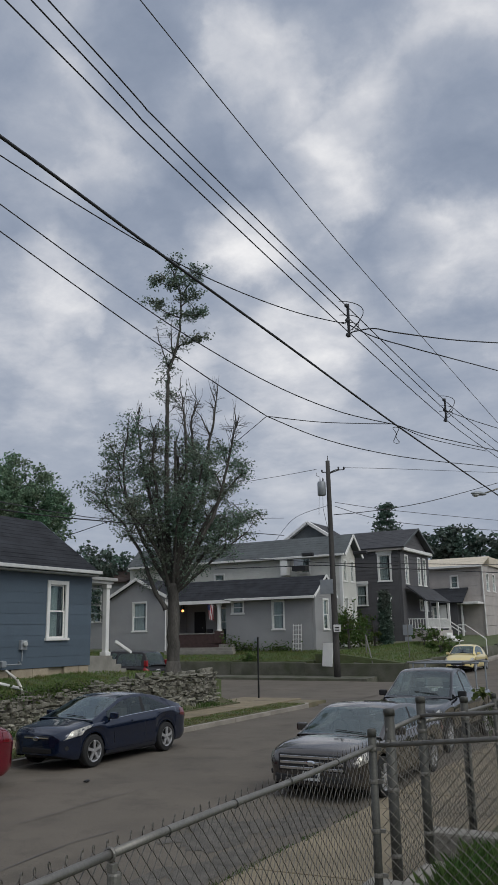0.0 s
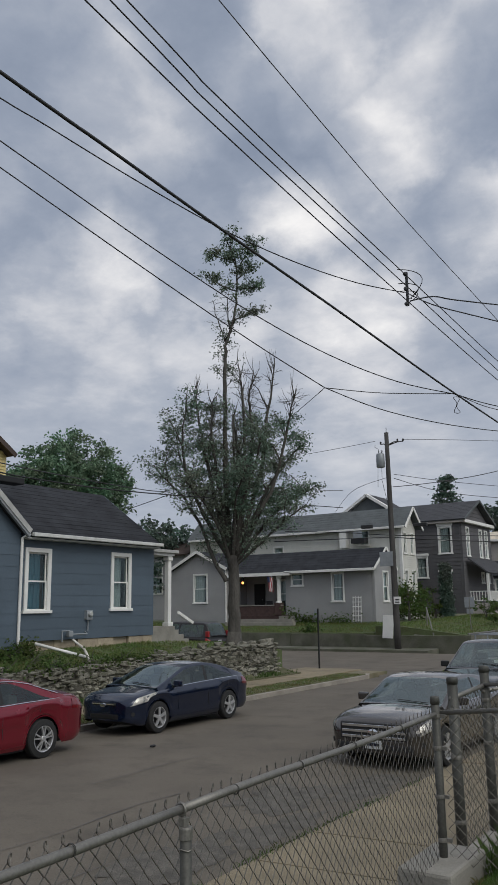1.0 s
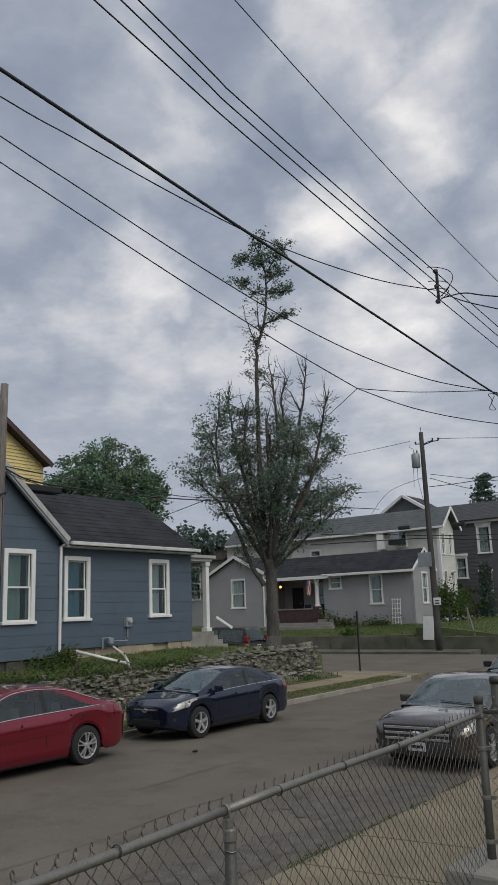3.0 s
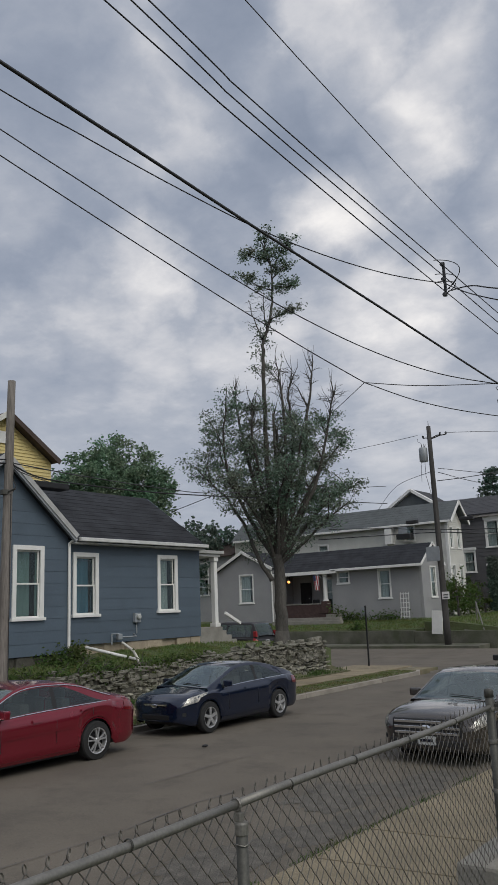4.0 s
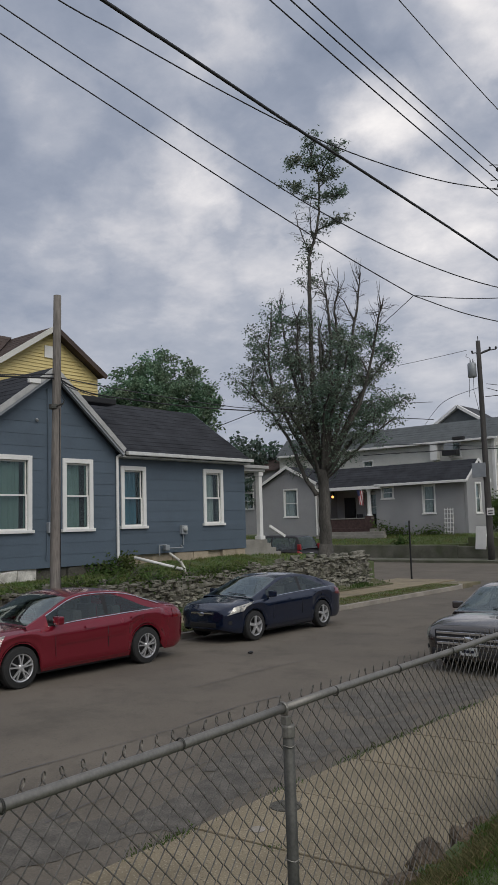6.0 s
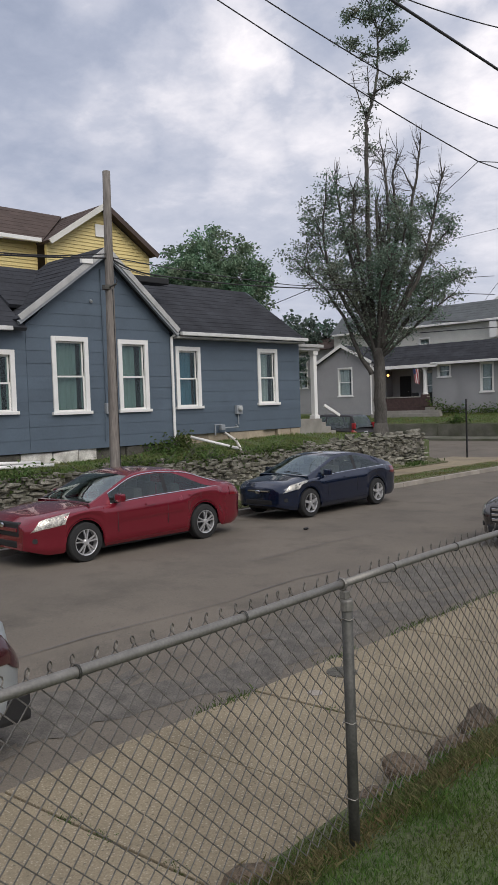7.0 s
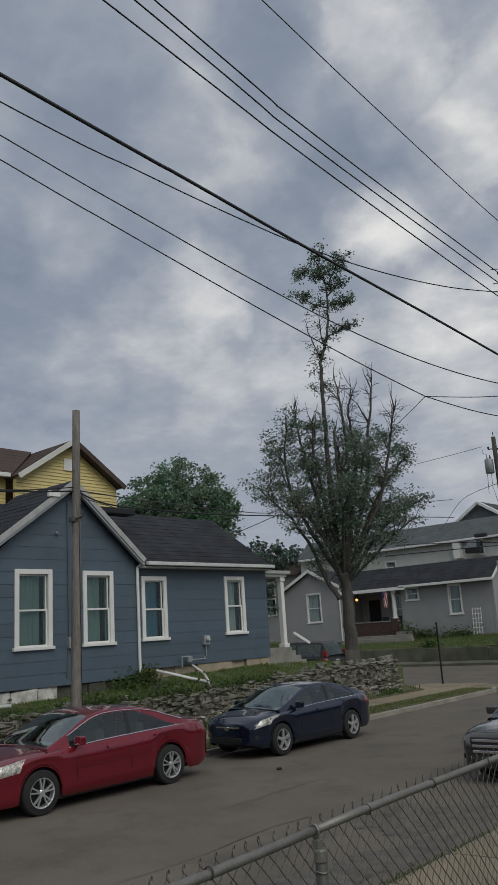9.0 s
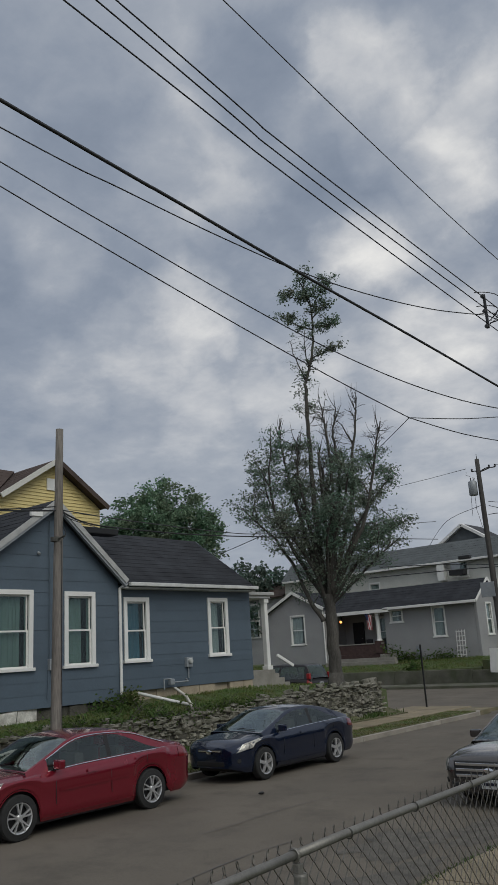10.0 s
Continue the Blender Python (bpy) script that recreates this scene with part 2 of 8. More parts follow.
M["cement"] = material("weathered_cement", (0.27, 0.255, 0.225), 0.9, var=0.14, scale=2.5, fine=60, bump=0.3, dirt=0.4)
M["old_wall"] = material("old_retaining_concrete", (0.115, 0.110, 0.090), 0.95, var=0.3, scale=1.2, fine=30, bump=0.4, dirt=0.6, tint=(0.07, 0.085, 0.04))
M["soil"] = material("grassy_soil", (0.095, 0.10, 0.05), 0.95, var=0.3, scale=1.1, fine=40, bump=0.6, tint=(0.12, 0.105, 0.055), dist=0.03)
M["lawn_soil"] = material("lawn_soil", (0.075, 0.10, 0.040), 0.95, var=0.3, scale=1.5, fine=50, bump=0.6, tint=(0.10, 0.095, 0.045), dist=0.03)
M["dirt"] = material("bare_dirt", (0.20, 0.165, 0.11), 0.95, var=0.2, scale=1.5, fine=50, bump=0.5, tint=(0.10, 0.11, 0.05), dist=0.02)
M["grass"] = foliage("grass_blade", (0.150, 0.200, 0.078), scale=1.5)
M["lawn_blade"] = foliage("mown_grass_blade", (0.088, 0.145, 0.044), scale=2.5)
M["dry_grass"] = foliage("dry_grass_blade", (0.165, 0.15, 0.078), 0.2, 2.0)
M["weed"] = foliage("weed_leaf", (0.085, 0.130, 0.048), scale=2.0)
M["leaf"] = foliage("tree_leaf", (0.170, 0.222, 0.178), 0.25)
M["far_leaf"] = foliage("far_tree_leaf", (0.16, 0.24, 0.165), 0.3, 0.4)
M["pine_leaf"] = foliage("conifer_needles", (0.115, 0.155, 0.135), 0.3, 0.4)
M["bark"] = material("bark", (0.078, 0.072, 0.064), 0.95, var=0.3, scale=4, fine=35, bump=0.8, stretch=(1, 1, 0.25), dist=0.03)
M["pole_wood"] = material("weathered_pole_wood", (0.172, 0.155, 0.138), 0.9, var=0.3, scale=5, fine=45, bump=0.6, stretch=(1, 1, 0.08), dirt=0.3, dist=0.01)
M["pole_dark"] = material("tarred_pole_wood", (0.062, 0.058, 0.055), 0.9, var=0.22, scale=5, fine=45, bump=0.6, stretch=(1, 1, 0.08), dist=0.01)
M["stone"] = material("wall_stone", (0.25, 0.235, 0.20), 0.95, var=0.3, scale=4.0, fine=28, bump=0.9, pieces=0.5, tint=(0.10, 0.11, 0.06), dist=0.02)
M["clod"] = material("crumbling_earth", (0.12, 0.09, 0.062), 0.95, var=0.3, scale=5.0, fine=40, bump=0.9, dist=0.03)
M["rubble"] = material("stone_rubble", (0.085, 0.08, 0.066), 0.95, var=0.3, scale=3.0, fine=28, bump=0.8, dist=0.03)
M["blue"] = material("blue_house_paint", (0.086, 0.116, 0.149), 0.6, var=0.05, scale=1.5, fine=20, bump=0.10, pieces=0.06, dirt=0.2)
M["white"] = material("white_paint", (0.78, 0.77, 0.74), 0.5, var=0.04, scale=3, fine=40, bump=0.06, dirt=0.08)
M["oldwhite"] = material("peeling_whitewash", (0.68, 0.66, 0.61), 0.85, var=0.16, scale=4, fine=30, bump=0.5, tint=(0.30, 0.27, 0.23), dist=0.02)
M["found"] = material("foundation_block", (0.36, 0.30, 0.22), 0.9, var=0.15, scale=3, fine=40, bump=0.4, dirt=0.3, pieces=0.12)
M["roof"] = material("dark_roof_shingle", (0.038, 0.040, 0.046), 0.95, var=0.25, scale=1.5, fine=30, bump=0.4, spec=0.15)
M["roof_grey"] = material("grey_roof_shingle", (0.075, 0.076, 0.083), 0.95, var=0.14, scale=1.5, fine=45, bump=0.4, spec=0.15)
M["roof_green"] = material("grey_green_roof_shingle", (0.115, 0.125, 0.13), 0.95, var=0.14, scale=1.5, fine=45, bump=0.4, spec=0.15)
M["roof_brown"] = material("brown_roof_shingle", (0.085, 0.065, 0.058), 0.95, var=0.14, scale=1.5, fine=45, bump=0.4, spec=0.15)
M["greysiding"] = material("grey_vinyl_siding", (0.32, 0.318, 0.315), 0.6, var=0.05, scale=1.0, fine=20, bump=0.08, dirt=0.1)
M["whitesiding"] = material("cream_siding", (0.62, 0.61, 0.56), 0.6, var=0.06, scale=1.0, fine=20, bump=0.08, dirt=0.15)
M["yellow"] = material("yellow_siding", (0.70, 0.57, 0.25), 0.6, var=0.05, scale=1.0, fine=20, bump=0.08, dirt=0.1)
M["charcoal"] = material("charcoal_brick_paint", (0.10, 0.097, 0.102), 0.8, var=0.1, scale=1.5, fine=30, bump=0.15)
M["tan"] = material("pale_stucco", (0.42, 0.385, 0.36), 0.85, var=0.08, scale=1.2, fine=25, bump=0.15, dirt=0.2)
M["cream"] = material("cream_cornice", (0.60, 0.53, 0.42), 0.7, var=0.08, scale=1.2, fine=25, bump=0.1, dirt=0.15)
M["brick"] = material("dark_red_brick", (0.070, 0.042, 0.038), 0.9, var=0.25, scale=6, fine=30, bump=0.3)
M["galv"] = material("galvanised_steel", (0.215, 0.205, 0.185), 0.5, 0.55, var=0.12, scale=8, fine=70, bump=0.08, dirt=0.25)
M["post_steel"] = material("weathered_steel_post", (0.080, 0.079, 0.070), 0.6, 0.4, var=0.2, scale=7, fine=60, bump=0.12, dirt=0.4)
M["wire"] = material("weathered_fence_wire", (0.17, 0.158, 0.138), 0.45, 0.65, var=0.25, scale=9, fine=60, bump=0)
M["cable"] = material("black_cable", (0.02, 0.02, 0.022), 0.6, var=0.1, bump=0)
M["cable_grey"] = material("weathered_cable", (0.05, 0.05, 0.055), 0.6, var=0.1, bump=0)
M["steel_grey"] = material("grey_enamel", (0.30, 0.32, 0.34), 0.5, 0.2, var=0.08, scale=4, fine=40, bump=0.05, dirt=0.2)
M["curtain"] = material("pale_green_curtain", (0.15, 0.215, 0.195), 0.9, var=0.12, scale=3, fine=25, bump=0.1, stretch=(6, 6, 0.5))
M["curtain_blue"] = material("blue_curtain", (0.045, 0.125, 0.175), 0.9, var=0.12, scale=3, fine=25, bump=0.1, stretch=(6, 6, 0.5))
M["blind"] = material("white_blind", (0.45, 0.46, 0.45), 0.8, var=0.08, scale=3, fine=30, bump=0.05)
# near-black: shade of unlit rooms put into the colour; a porch door shares it
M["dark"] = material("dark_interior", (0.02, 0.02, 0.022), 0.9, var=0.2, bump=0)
M["glass"] = glass("window_glass", (0.80, 0.85, 0.85), 0.04)
M["carglass"] = glass("car_glass", (0.40, 0.46, 0.46), 0.09)
M["windscreen"] = glass("windscreen_glass", (0.50, 0.62, 0.60), 0.17)
M["reflector"] = material("lamp_reflector", (0.50, 0.47, 0.42), 0.3, 0.35, var=0.5, scale=14, fine=40, bump=0.3)
M["lampglass"] = glass("lamp_glass", (0.9, 0.9, 0.9))
M["red_lens"] = material("red_lamp_lens", (0.16, 0.008, 0.012), 0.2, var=0.1, bump=0, coat=1.0)
M["dark_lens"] = material("smoked_red_lamp_lens", (0.045, 0.008, 0.012), 0.2, var=0.1, bump=0, coat=1.0)
M["bright_lens"] = material("bright_red_lamp_lens", (0.30, 0.018, 0.022), 0.3, var=0.1, bump=0)
M["curtain_grey"] = material("pale_grey_curtain", (0.27, 0.31, 0.30), 0.9, var=0.12, scale=3, fine=25, bump=0.1, stretch=(6, 6, 0.5))
M["pale_trim"] = material("dulled_white_trim", (0.60, 0.60, 0.585), 0.6, var=0.1, scale=3, fine=40, bump=0.08, dirt=0.25)
M["rubber"] = material("tyre_rubber", (0.018, 0.018, 0.018), 0.85, var=0.2, scale=8, bump=0.1)
M["alloy"] = material("alloy_wheel", (0.58, 0.58, 0.585), 0.33, 0.65, var=0.06, bump=0)
M["chrome"] = material("chrome_trim", (0.75, 0.76, 0.78), 0.12, 1.0, var=0.03, bump=0)
M["blackplastic"] = material("black_plastic", (0.014, 0.014, 0.015), 0.55, var=0.1, bump=0)
M["redcar"] = material("red_car_paint", (0.21, 0.010, 0.024), 0.24, 0.45, var=0.03, scale=2, bump=0, coat=1.0)
M["navycar"] = material("navy_car_paint", (0.006, 0.013, 0.036), 0.22, 0.35, var=0.03, scale=2, bump=0, coat=1.0)
M["greycar"] = material("grey_car_paint", (0.055, 0.048, 0.044), 0.24, 0.35, var=0.03, scale=2, bump=0, coat=1.0)
M["blackcar"] = material("black_car_paint", (0.008, 0.009, 0.011), 0.18, 0.1, var=0.03, scale=2, bump=0, coat=1.0)
M["silvercar"] = material("silver_car_paint", (0.42, 0.46, 0.48), 0.32, 0.5, var=0.03, scale=2, bump=0, coat=1.0)
M["yellowcar"] = material("yellow_car_paint", (0.80, 0.66, 0.30), 0.35, 0.0, var=0.03, scale=2, bump=0, coat=1.0)
M["maroon"] = material("dark_maroon_paint", (0.014, 0.012, 0.013), 0.5, 0.0, var=0.03, scale=2, bump=0, coat=0.2)
M["flag_red"] = material("faded_red_cloth", (0.35, 0.06, 0.07), 0.9, var=0.1, bump=0.05)
M["flag_white"] = material("faded_white_cloth", (0.6, 0.58, 0.56), 0.9, var=0.1, bump=0.05)
M["flag_blue"] = material("faded_blue_cloth", (0.05, 0.06, 0.14), 0.9, var=0.1, bump=0.05)
M["rake_grey"] = material("weathered_white_board", (0.42, 0.42, 0.41), 0.7, var=0.12, scale=4, fine=40, bump=0.1, dirt=0.3)
M["porchbulb"] = glow("warm_bulb", (1.0, 0.36, 0.08), 2.2)


M["trim_grey"] = material("grey_car_interior", (0.075, 0.075, 0.07), 0.8, var=0.15, scale=6, fine=40, bump=0.05)


def speckle(key, color, scale, reach, amount):
    """Strews pale or dark grains of aggregate over a material."""
    nt = M[key].node_tree
    bs = next(n for n in nt.nodes if n.type == "BSDF_PRINCIPLED")
    old = bs.inputs["Base Color"].links[0].from_socket
    tc = nt.nodes.new("ShaderNodeTexCoord")
    vo, mr, mix = nt.nodes.new("ShaderNodeTexVoronoi"), nt.nodes.new("ShaderNodeMapRange"), nt.nodes.new("ShaderNodeMix")
    vo.inputs["Scale"].default_value = scale
    nt.links.new(tc.outputs["Object"], vo.inputs["Vector"])
    nt.links.new(vo.outputs["Distance"], mr.inputs["Value"])
    mr.inputs["From Min"].default_value, mr.inputs["From Max"].default_value = reach * 0.6, reach
    mr.inputs["To Min"].default_value, mr.inputs["To Max"].default_value = amount, 0.0
    mix.data_type = "RGBA"
    nt.links.new(mr.outputs[0], mix.inputs[0])
    nt.links.new(old, mix.inputs[6])
    mix.inputs[7].default_value = (*color, 1)
    nt.links.new(mix.outputs[2], bs.inputs["Base Color"])


speckle("concrete", (0.42, 0.38, 0.30), 38, 0.30, 0.55)
speckle("concrete", (0.09, 0.075, 0.055), 21, 0.24, 0.6)
speckle("asphalt", (0.20, 0.185, 0.165), 30, 0.26, 0.45)
speckle("asphalt", (0.05, 0.047, 0.043), 17, 0.22, 0.5)


# ---- mesh helpers ----
def part(name, bm, mat, parent=None, label="", smooth=False, m=None):
    """Links a bmesh as one mesh object under a thing or a part."""
    me = bpy.data.meshes.new(name)
    bm.normal_update()
    bm.to_mesh(me)
    bm.free()
    me.materials.append(M[mat] if isinstance(mat, str) else mat)
    if smooth:
        me.polygons.foreach_set("use_smooth", [True] * len(me.polygons))
    ob = new(name, me)
    if parent is not None:
        ob.parent = parent
    if m is not None:
        ob.matrix_basis = m
    if label:
        ob["label"] = label
    return ob


def thing(name, label, category, m=None, group="", kind=""):
    ob = new(name)
    if m is not None:
        ob.matrix_basis = m
    return tagged(ob, label, category, group, kind)


def box(bm, x0, x1, y0, y1, z0, z1, bevel=0.0):
    vs = [bm.verts.new((x, y, z)) for z in (z0, z1) for y in (y0, y1) for x in (x0, x1)]
    fs = [bm.faces.new([vs[i] for i in q]) for q in ((0, 2, 3, 1), (4, 5, 7, 6), (0, 1, 5, 4), (2, 6, 7, 3), (0, 4, 6, 2), (1, 3, 7, 5))]
    if bevel:
        edges = list({e for f in fs for e in f.edges})
        bmesh.ops.bevel(bm, geom=edges, offset=bevel, segments=2, affect="EDGES", profile=0.6)
    return vs


def boxed(x0, x1, y0, y1, z0, z1, bevel=0.0):
    bm = bmesh.new()
    box(bm, x0, x1, y0, y1, z0, z1, bevel)
    return bm


def tube(bm, pts, radii, sides=8, caps=True):
    """A tube through points, with one radius or a radius for each."""
    pts = [Vector(p) for p in pts]
    if isinstance(radii, (int, float)):
        radii = [radii] * len(pts)
    rings, ref = [], None
    for i, p in enumerate(pts):
        d = (pts[min(i + 1, len(pts) - 1)] - pts[max(i - 1, 0)]).normalized()
        if ref is None:
            ref = d.orthogonal().normalized()
        side = (ref - d * ref.dot(d))
        side = side.normalized() if side.length > 1e-5 else d.orthogonal().normalized()
        ref = side
        other = d.cross(side)
        rings.append([bm.verts.new(p + radii[i] * (math.cos(a) * side + math.sin(a) * other)) for a in (2 * math.pi * k / sides for k in range(sides))])
    for r, s in zip(rings, rings[1:]):
        for k in range(sides):
            bm.faces.new((r[k], r[(k + 1) % sides], s[(k + 1) % sides], s[k]))
    if caps and sides > 2:
        bm.faces.new(list(reversed(rings[0])))
        bm.faces.new(rings[-1])
    return rings


def tubed(pts, radii, sides=8):
    bm = bmesh.new()
    tube(bm, pts, radii, sides)
    return bm


def prism(bm, outline, a, b):
    """A closed prism between two lists of points made from an outline by the functions a and b."""
    p, q = [bm.verts.new(a(*o)) for o in outline], [bm.verts.new(b(*o)) for o in outline]
    n = len(outline)
    bm.faces.new(p)
    bm.faces.new(list(reversed(q)))
    for i in range(n):
        bm.faces.new((p[i], q[i], q[(i + 1) % n], p[(i + 1) % n]))


def grid(bm, us, vs, f):
    """A sheet of quads over two lists of parameters."""
    rows = [[bm.verts.new(f(u, v)) for v in vs] for u in us]
    for r, s in zip(rows, rows[1:]):
        for k in range(len(vs) - 1):
            bm.faces.new((r[k], s[k], s[k + 1], r[k + 1]))
    return rows


def lathe(bm, profile, sides=24, axis="x", caps=True):
    """A turned body from a profile of (radius, place along the axis)."""
    rings = []
    for r, h in profile:
        ring = []
        for k in range(sides):
            a = 2 * math.pi * k / sides
            c, s = r * math.cos(a), r * math.sin(a)
            ring.append(bm.verts.new((h, c, s) if axis == "x" else (c, s, h)))
        rings.append(ring)
    for r, s in zip(rings, rings[1:]):
        for k in range(sides):
            bm.faces.new((r[k], r[(k + 1) % sides], s[(k + 1) % sides], s[k]))
    if caps:
        bm.faces.new(list(reversed(rings[0])))
        bm.faces.new(rings[-1])


def rise(y):
    """The road climbs gently beyond the crossing."""
    return 0.03 * max(0.0, min(y, 150.0) - 36.0)

# ---- the ground and the street ----
def build_ground():
    bm = bmesh.new()
    xs = [-1500, -500, -200, -100, -60, -40, -30, -20, -10, 0, 10, 30, 80, 300, 1500]
    ys = [-1500, -400, -100, -30, 0, 20, 36, 45, 55, 70, 90, 120, 150, 300, 1500]
    grid(bm, xs, ys, lambda x, y: (x, y, rise(y) - 0.25))
    tagged(part("ground", bm, "soil"), "grassy bare ground of the neighbourhood", "ground", kind="structure")


build_ground()


def build_roads():
    bm = bmesh.new()
    xs = [-13.72 + 0.7195 * i for i in range(13)]
    ys = [-60, -30, -15] + [-8 + 2 * i for i in range(22)] + [40, 46, 52, 60, 75, 95, 120, 150, 260]

    def top(x, y):
        crown = 0.05 * (1 - ((x + 9.45) / 4.3) ** 2)
        return (x, y, rise(y) + crown + 0.012 * noise.noise((x * 0.5, y * 0.3, 0)))
    grid(bm, xs, ys, top)
    tagged(part("road", bm, "asphalt", smooth=True), "worn grey asphalt street with cracks and patches", "road", kind="structure")
    bm = bmesh.new()
    grid(bm, [-120, -70, -40, -30, -24, -19, -16.5, -13.3], [30.9, 33, 36, 38.5, 41.4], lambda x, y: (x, y, rise(y) + 0.012 + 0.03 * (1 - abs(y - 36) / 5.2)))
    grid(bm, [-5.6, 0, 10, 60], [31.5, 33, 36, 38.5, 41.4], lambda x, y: (x, y, rise(y) + 0.012))
    tagged(part("road", bm, "asphalt", smooth=True), "pale worn asphalt side street at the crossing", "road", kind="structure")
    # rounded mouth of the crossing
    bm = bmesh.new()
    c = bm.verts.new((-13.4, 31.2, 0.018))
    arc = [bm.verts.new((-16.4 + 2.9 * math.sin(a), 28.3 + 2.9 * math.cos(a), 0.018)) for a in [math.pi / 2 * k / 8 for k in range(9)]]
    for a, b in zip(arc, arc[1:]):
        bm.faces.new((c, b, a))
    part("road_corner", bm, "asphalt")
    tagged(bpy.data.objects["road_corner"], "rounded asphalt corner of the crossing", "road", kind="structure")
    # mended strips and cracks in the asphalt
    rng = random.Random(5)
    for x0, y0, n, step, wdt in ((-7.9, -1.5, 16, 0.75, 0.010), (-9.3, 9.5, 7, 0.8, 0.007), (-6.3, 4.5, 6, 0.5, 0.008)):
        bm, x = bmesh.new(), x0
        prev = None
        for i in range(n):
            y = y0 + i * step
            x += rng.uniform(-0.09, 0.09)
            w = wdt * rng.uniform(0.4, 1.3)
            z = 0.05 * (1 - ((x + 9.45) / 4.3) ** 2) + 0.014
            cur = [bm.verts.new((x - w, y, z)), bm.verts.new((x + w, y, z))]
            if prev:
                bm.faces.new((prev[0], prev[1], cur[1], cur[0]))
            prev = cur
        tagged(part("crack", bm, "patch"), "dark filled crack running along the asphalt", "crack", kind="structure")


build_roads()


def build_gutter_stains():
    """Thin ragged sheets of dark grit that lie along the near edge of the street."""
    rng = random.Random(41)
    for cx, cy, lx, ly in ((-5.75, 2.2, 0.35, 0.8), (-6.1, 4.1, 0.45, 1.0), (-5.6, 5.6, 0.3, 0.9), (-5.9, 7.3, 0.45, 1.1), (-5.6, 9.0, 0.3, 0.8), (-6.4, 10.4, 0.5, 0.9), (-5.7, 11.6, 0.35, 0.9)):
        bm = bmesh.new()
        seed = rng.uniform(0, 50)

        def at(q, a):
            ra = q * (1 + 0.55 * noise.noise((math.cos(a) * 1.6 + seed, math.sin(a) * 1.6, 0)) + 0.3 * noise.noise((math.cos(a) * 5 + seed, math.sin(a) * 5, 3)))
            x, y = cx + lx * ra * math.cos(a), cy + ly * ra * math.sin(a)
            return (min(x, -5.12), y, 0.05 * (1 - ((x + 9.45) / 4.3) ** 2) + 0.012 * noise.noise((x * 0.5, y * 0.3, 0)) + 0.006)
        ring = [bm.verts.new(at(1.0, 2 * math.pi * k / 40)) for k in range(40)]
        mid = bm.verts.new(at(0.0, 0.0))
        for a, b in zip(ring, ring[1:] + ring[:1]):
            bm.faces.new((mid, a, b))
        tagged(part("road_stain", bm, "grit"), "dark gritty stain on the worn asphalt", "stain", kind="structure")


build_gutter_stains()


def slab_row(parent, x0, x1, y0, y1, step, z0, z1, mat, name="slab", gap=0.02, skew=0.0):
    """Concrete slabs laid end to end along y."""
    n = max(1, round((y1 - y0) / step))
    rng = random.Random(int(y0 * 10) + 7)
    for i in range(n):
        a, b = y0 + (y1 - y0) * i / n + gap / 2, y0 + (y1 - y0) * (i + 1) / n - gap / 2
        dz = rng.uniform(-0.006, 0.006)
        bm = boxed(x0, x1, a, b, z0, z1 + dz, 0.008)
        for v in bm.verts:
            v.co.y += skew * (v.co.x - (x0 + x1) / 2)
        part(name, bm, mat, parent)


pavement_near = thing("pavement_near", "sandy concrete pavement of large cracked slabs beside the fence", "pavement", kind="structure")
slab_row(pavement_near, -5.1, -3.02, -8.5, 31.5, 1.25, -0.2, 0.07, "concrete", skew=0.10)
pavement_far = thing("pavement_far", "narrow worn concrete pavement below the stone wall", "pavement", kind="structure")
slab_row(pavement_far, -16.15, -14.95, -8.0, 30.4, 1.5, -0.2, 0.17, "concrete")
slab_row(pavement_far, -17.6, -16.17, 27.6, 30.4, 1.4, -0.2, 0.175, "concrete")
kerb_far = thing("kerb_far", "weathered concrete kerb along the grass verge", "kerb", kind="structure")
slab_row(kerb_far, -13.86, -13.70, -8.0, 27.9, 2.4, -0.2, 0.13, "kerbstone", "kerb_stone")
for k in range(7):
    a0, a1 = math.pi / 2 * k / 7, math.pi / 2 * (k + 0.97) / 7
    bm = bmesh.new()
    prism(bm, [(2.56, a0), (2.72, a0), (2.72, a1), (2.56, a1)],
          lambda r, a: (-16.42 + r * math.cos(a), 27.9 + r * math.sin(a), 0.13), lambda r, a: (-16.42 + r * math.cos(a), 27.9 + r * math.sin(a), -0.2))
    part("kerb_stone", bm, "kerbstone", kerb_far)

# grass verges, lawns and banks as thick slabs of soil
def soil(name, label, xs, ys, f, mat="soil", depth=0.4):
    bm = bmesh.new()
    rows = grid(bm, xs, ys, lambda x, y: (x, y, f(x, y)))
    edge = [e for e in bm.edges if e.is_boundary]
    ret = bmesh.ops.extrude_edge_only(bm, edges=edge)
    for v in [g for g in ret["geom"] if isinstance(g, bmesh.types.BMVert)]:
        v.co.z -= depth
    return tagged(part(name, bm, mat, smooth=False), label, "ground", kind="structure")


def span(a, b, n):
    return [a + (b - a) * i / n for i in range(n + 1)]


soil("verge", "patchy grass verge between kerb and pavement", span(-14.94, -13.87, 4), span(-8, 28.5, 60), lambda x, y: 0.15 + 0.03 * noise.noise((x * 2, y * 1.1, 1)))
soil("verge", "patchy grass strip at the foot of the stone wall", span(-17.0, -16.17, 3), span(-8, 27.6, 60), lambda x, y: 0.2 + 0.25 * max(0, -x - 16.3) + 0.04 * noise.noise((x * 2, y * 1.1, 4)))
soil("verge", "worn bare earth at the street corner", span(-16.15, -13.9, 4), span(28.52, 30.5, 4), lambda x, y: 0.13 + 0.03 * noise.noise((x * 2, y, 9)), "dirt", 0.3)


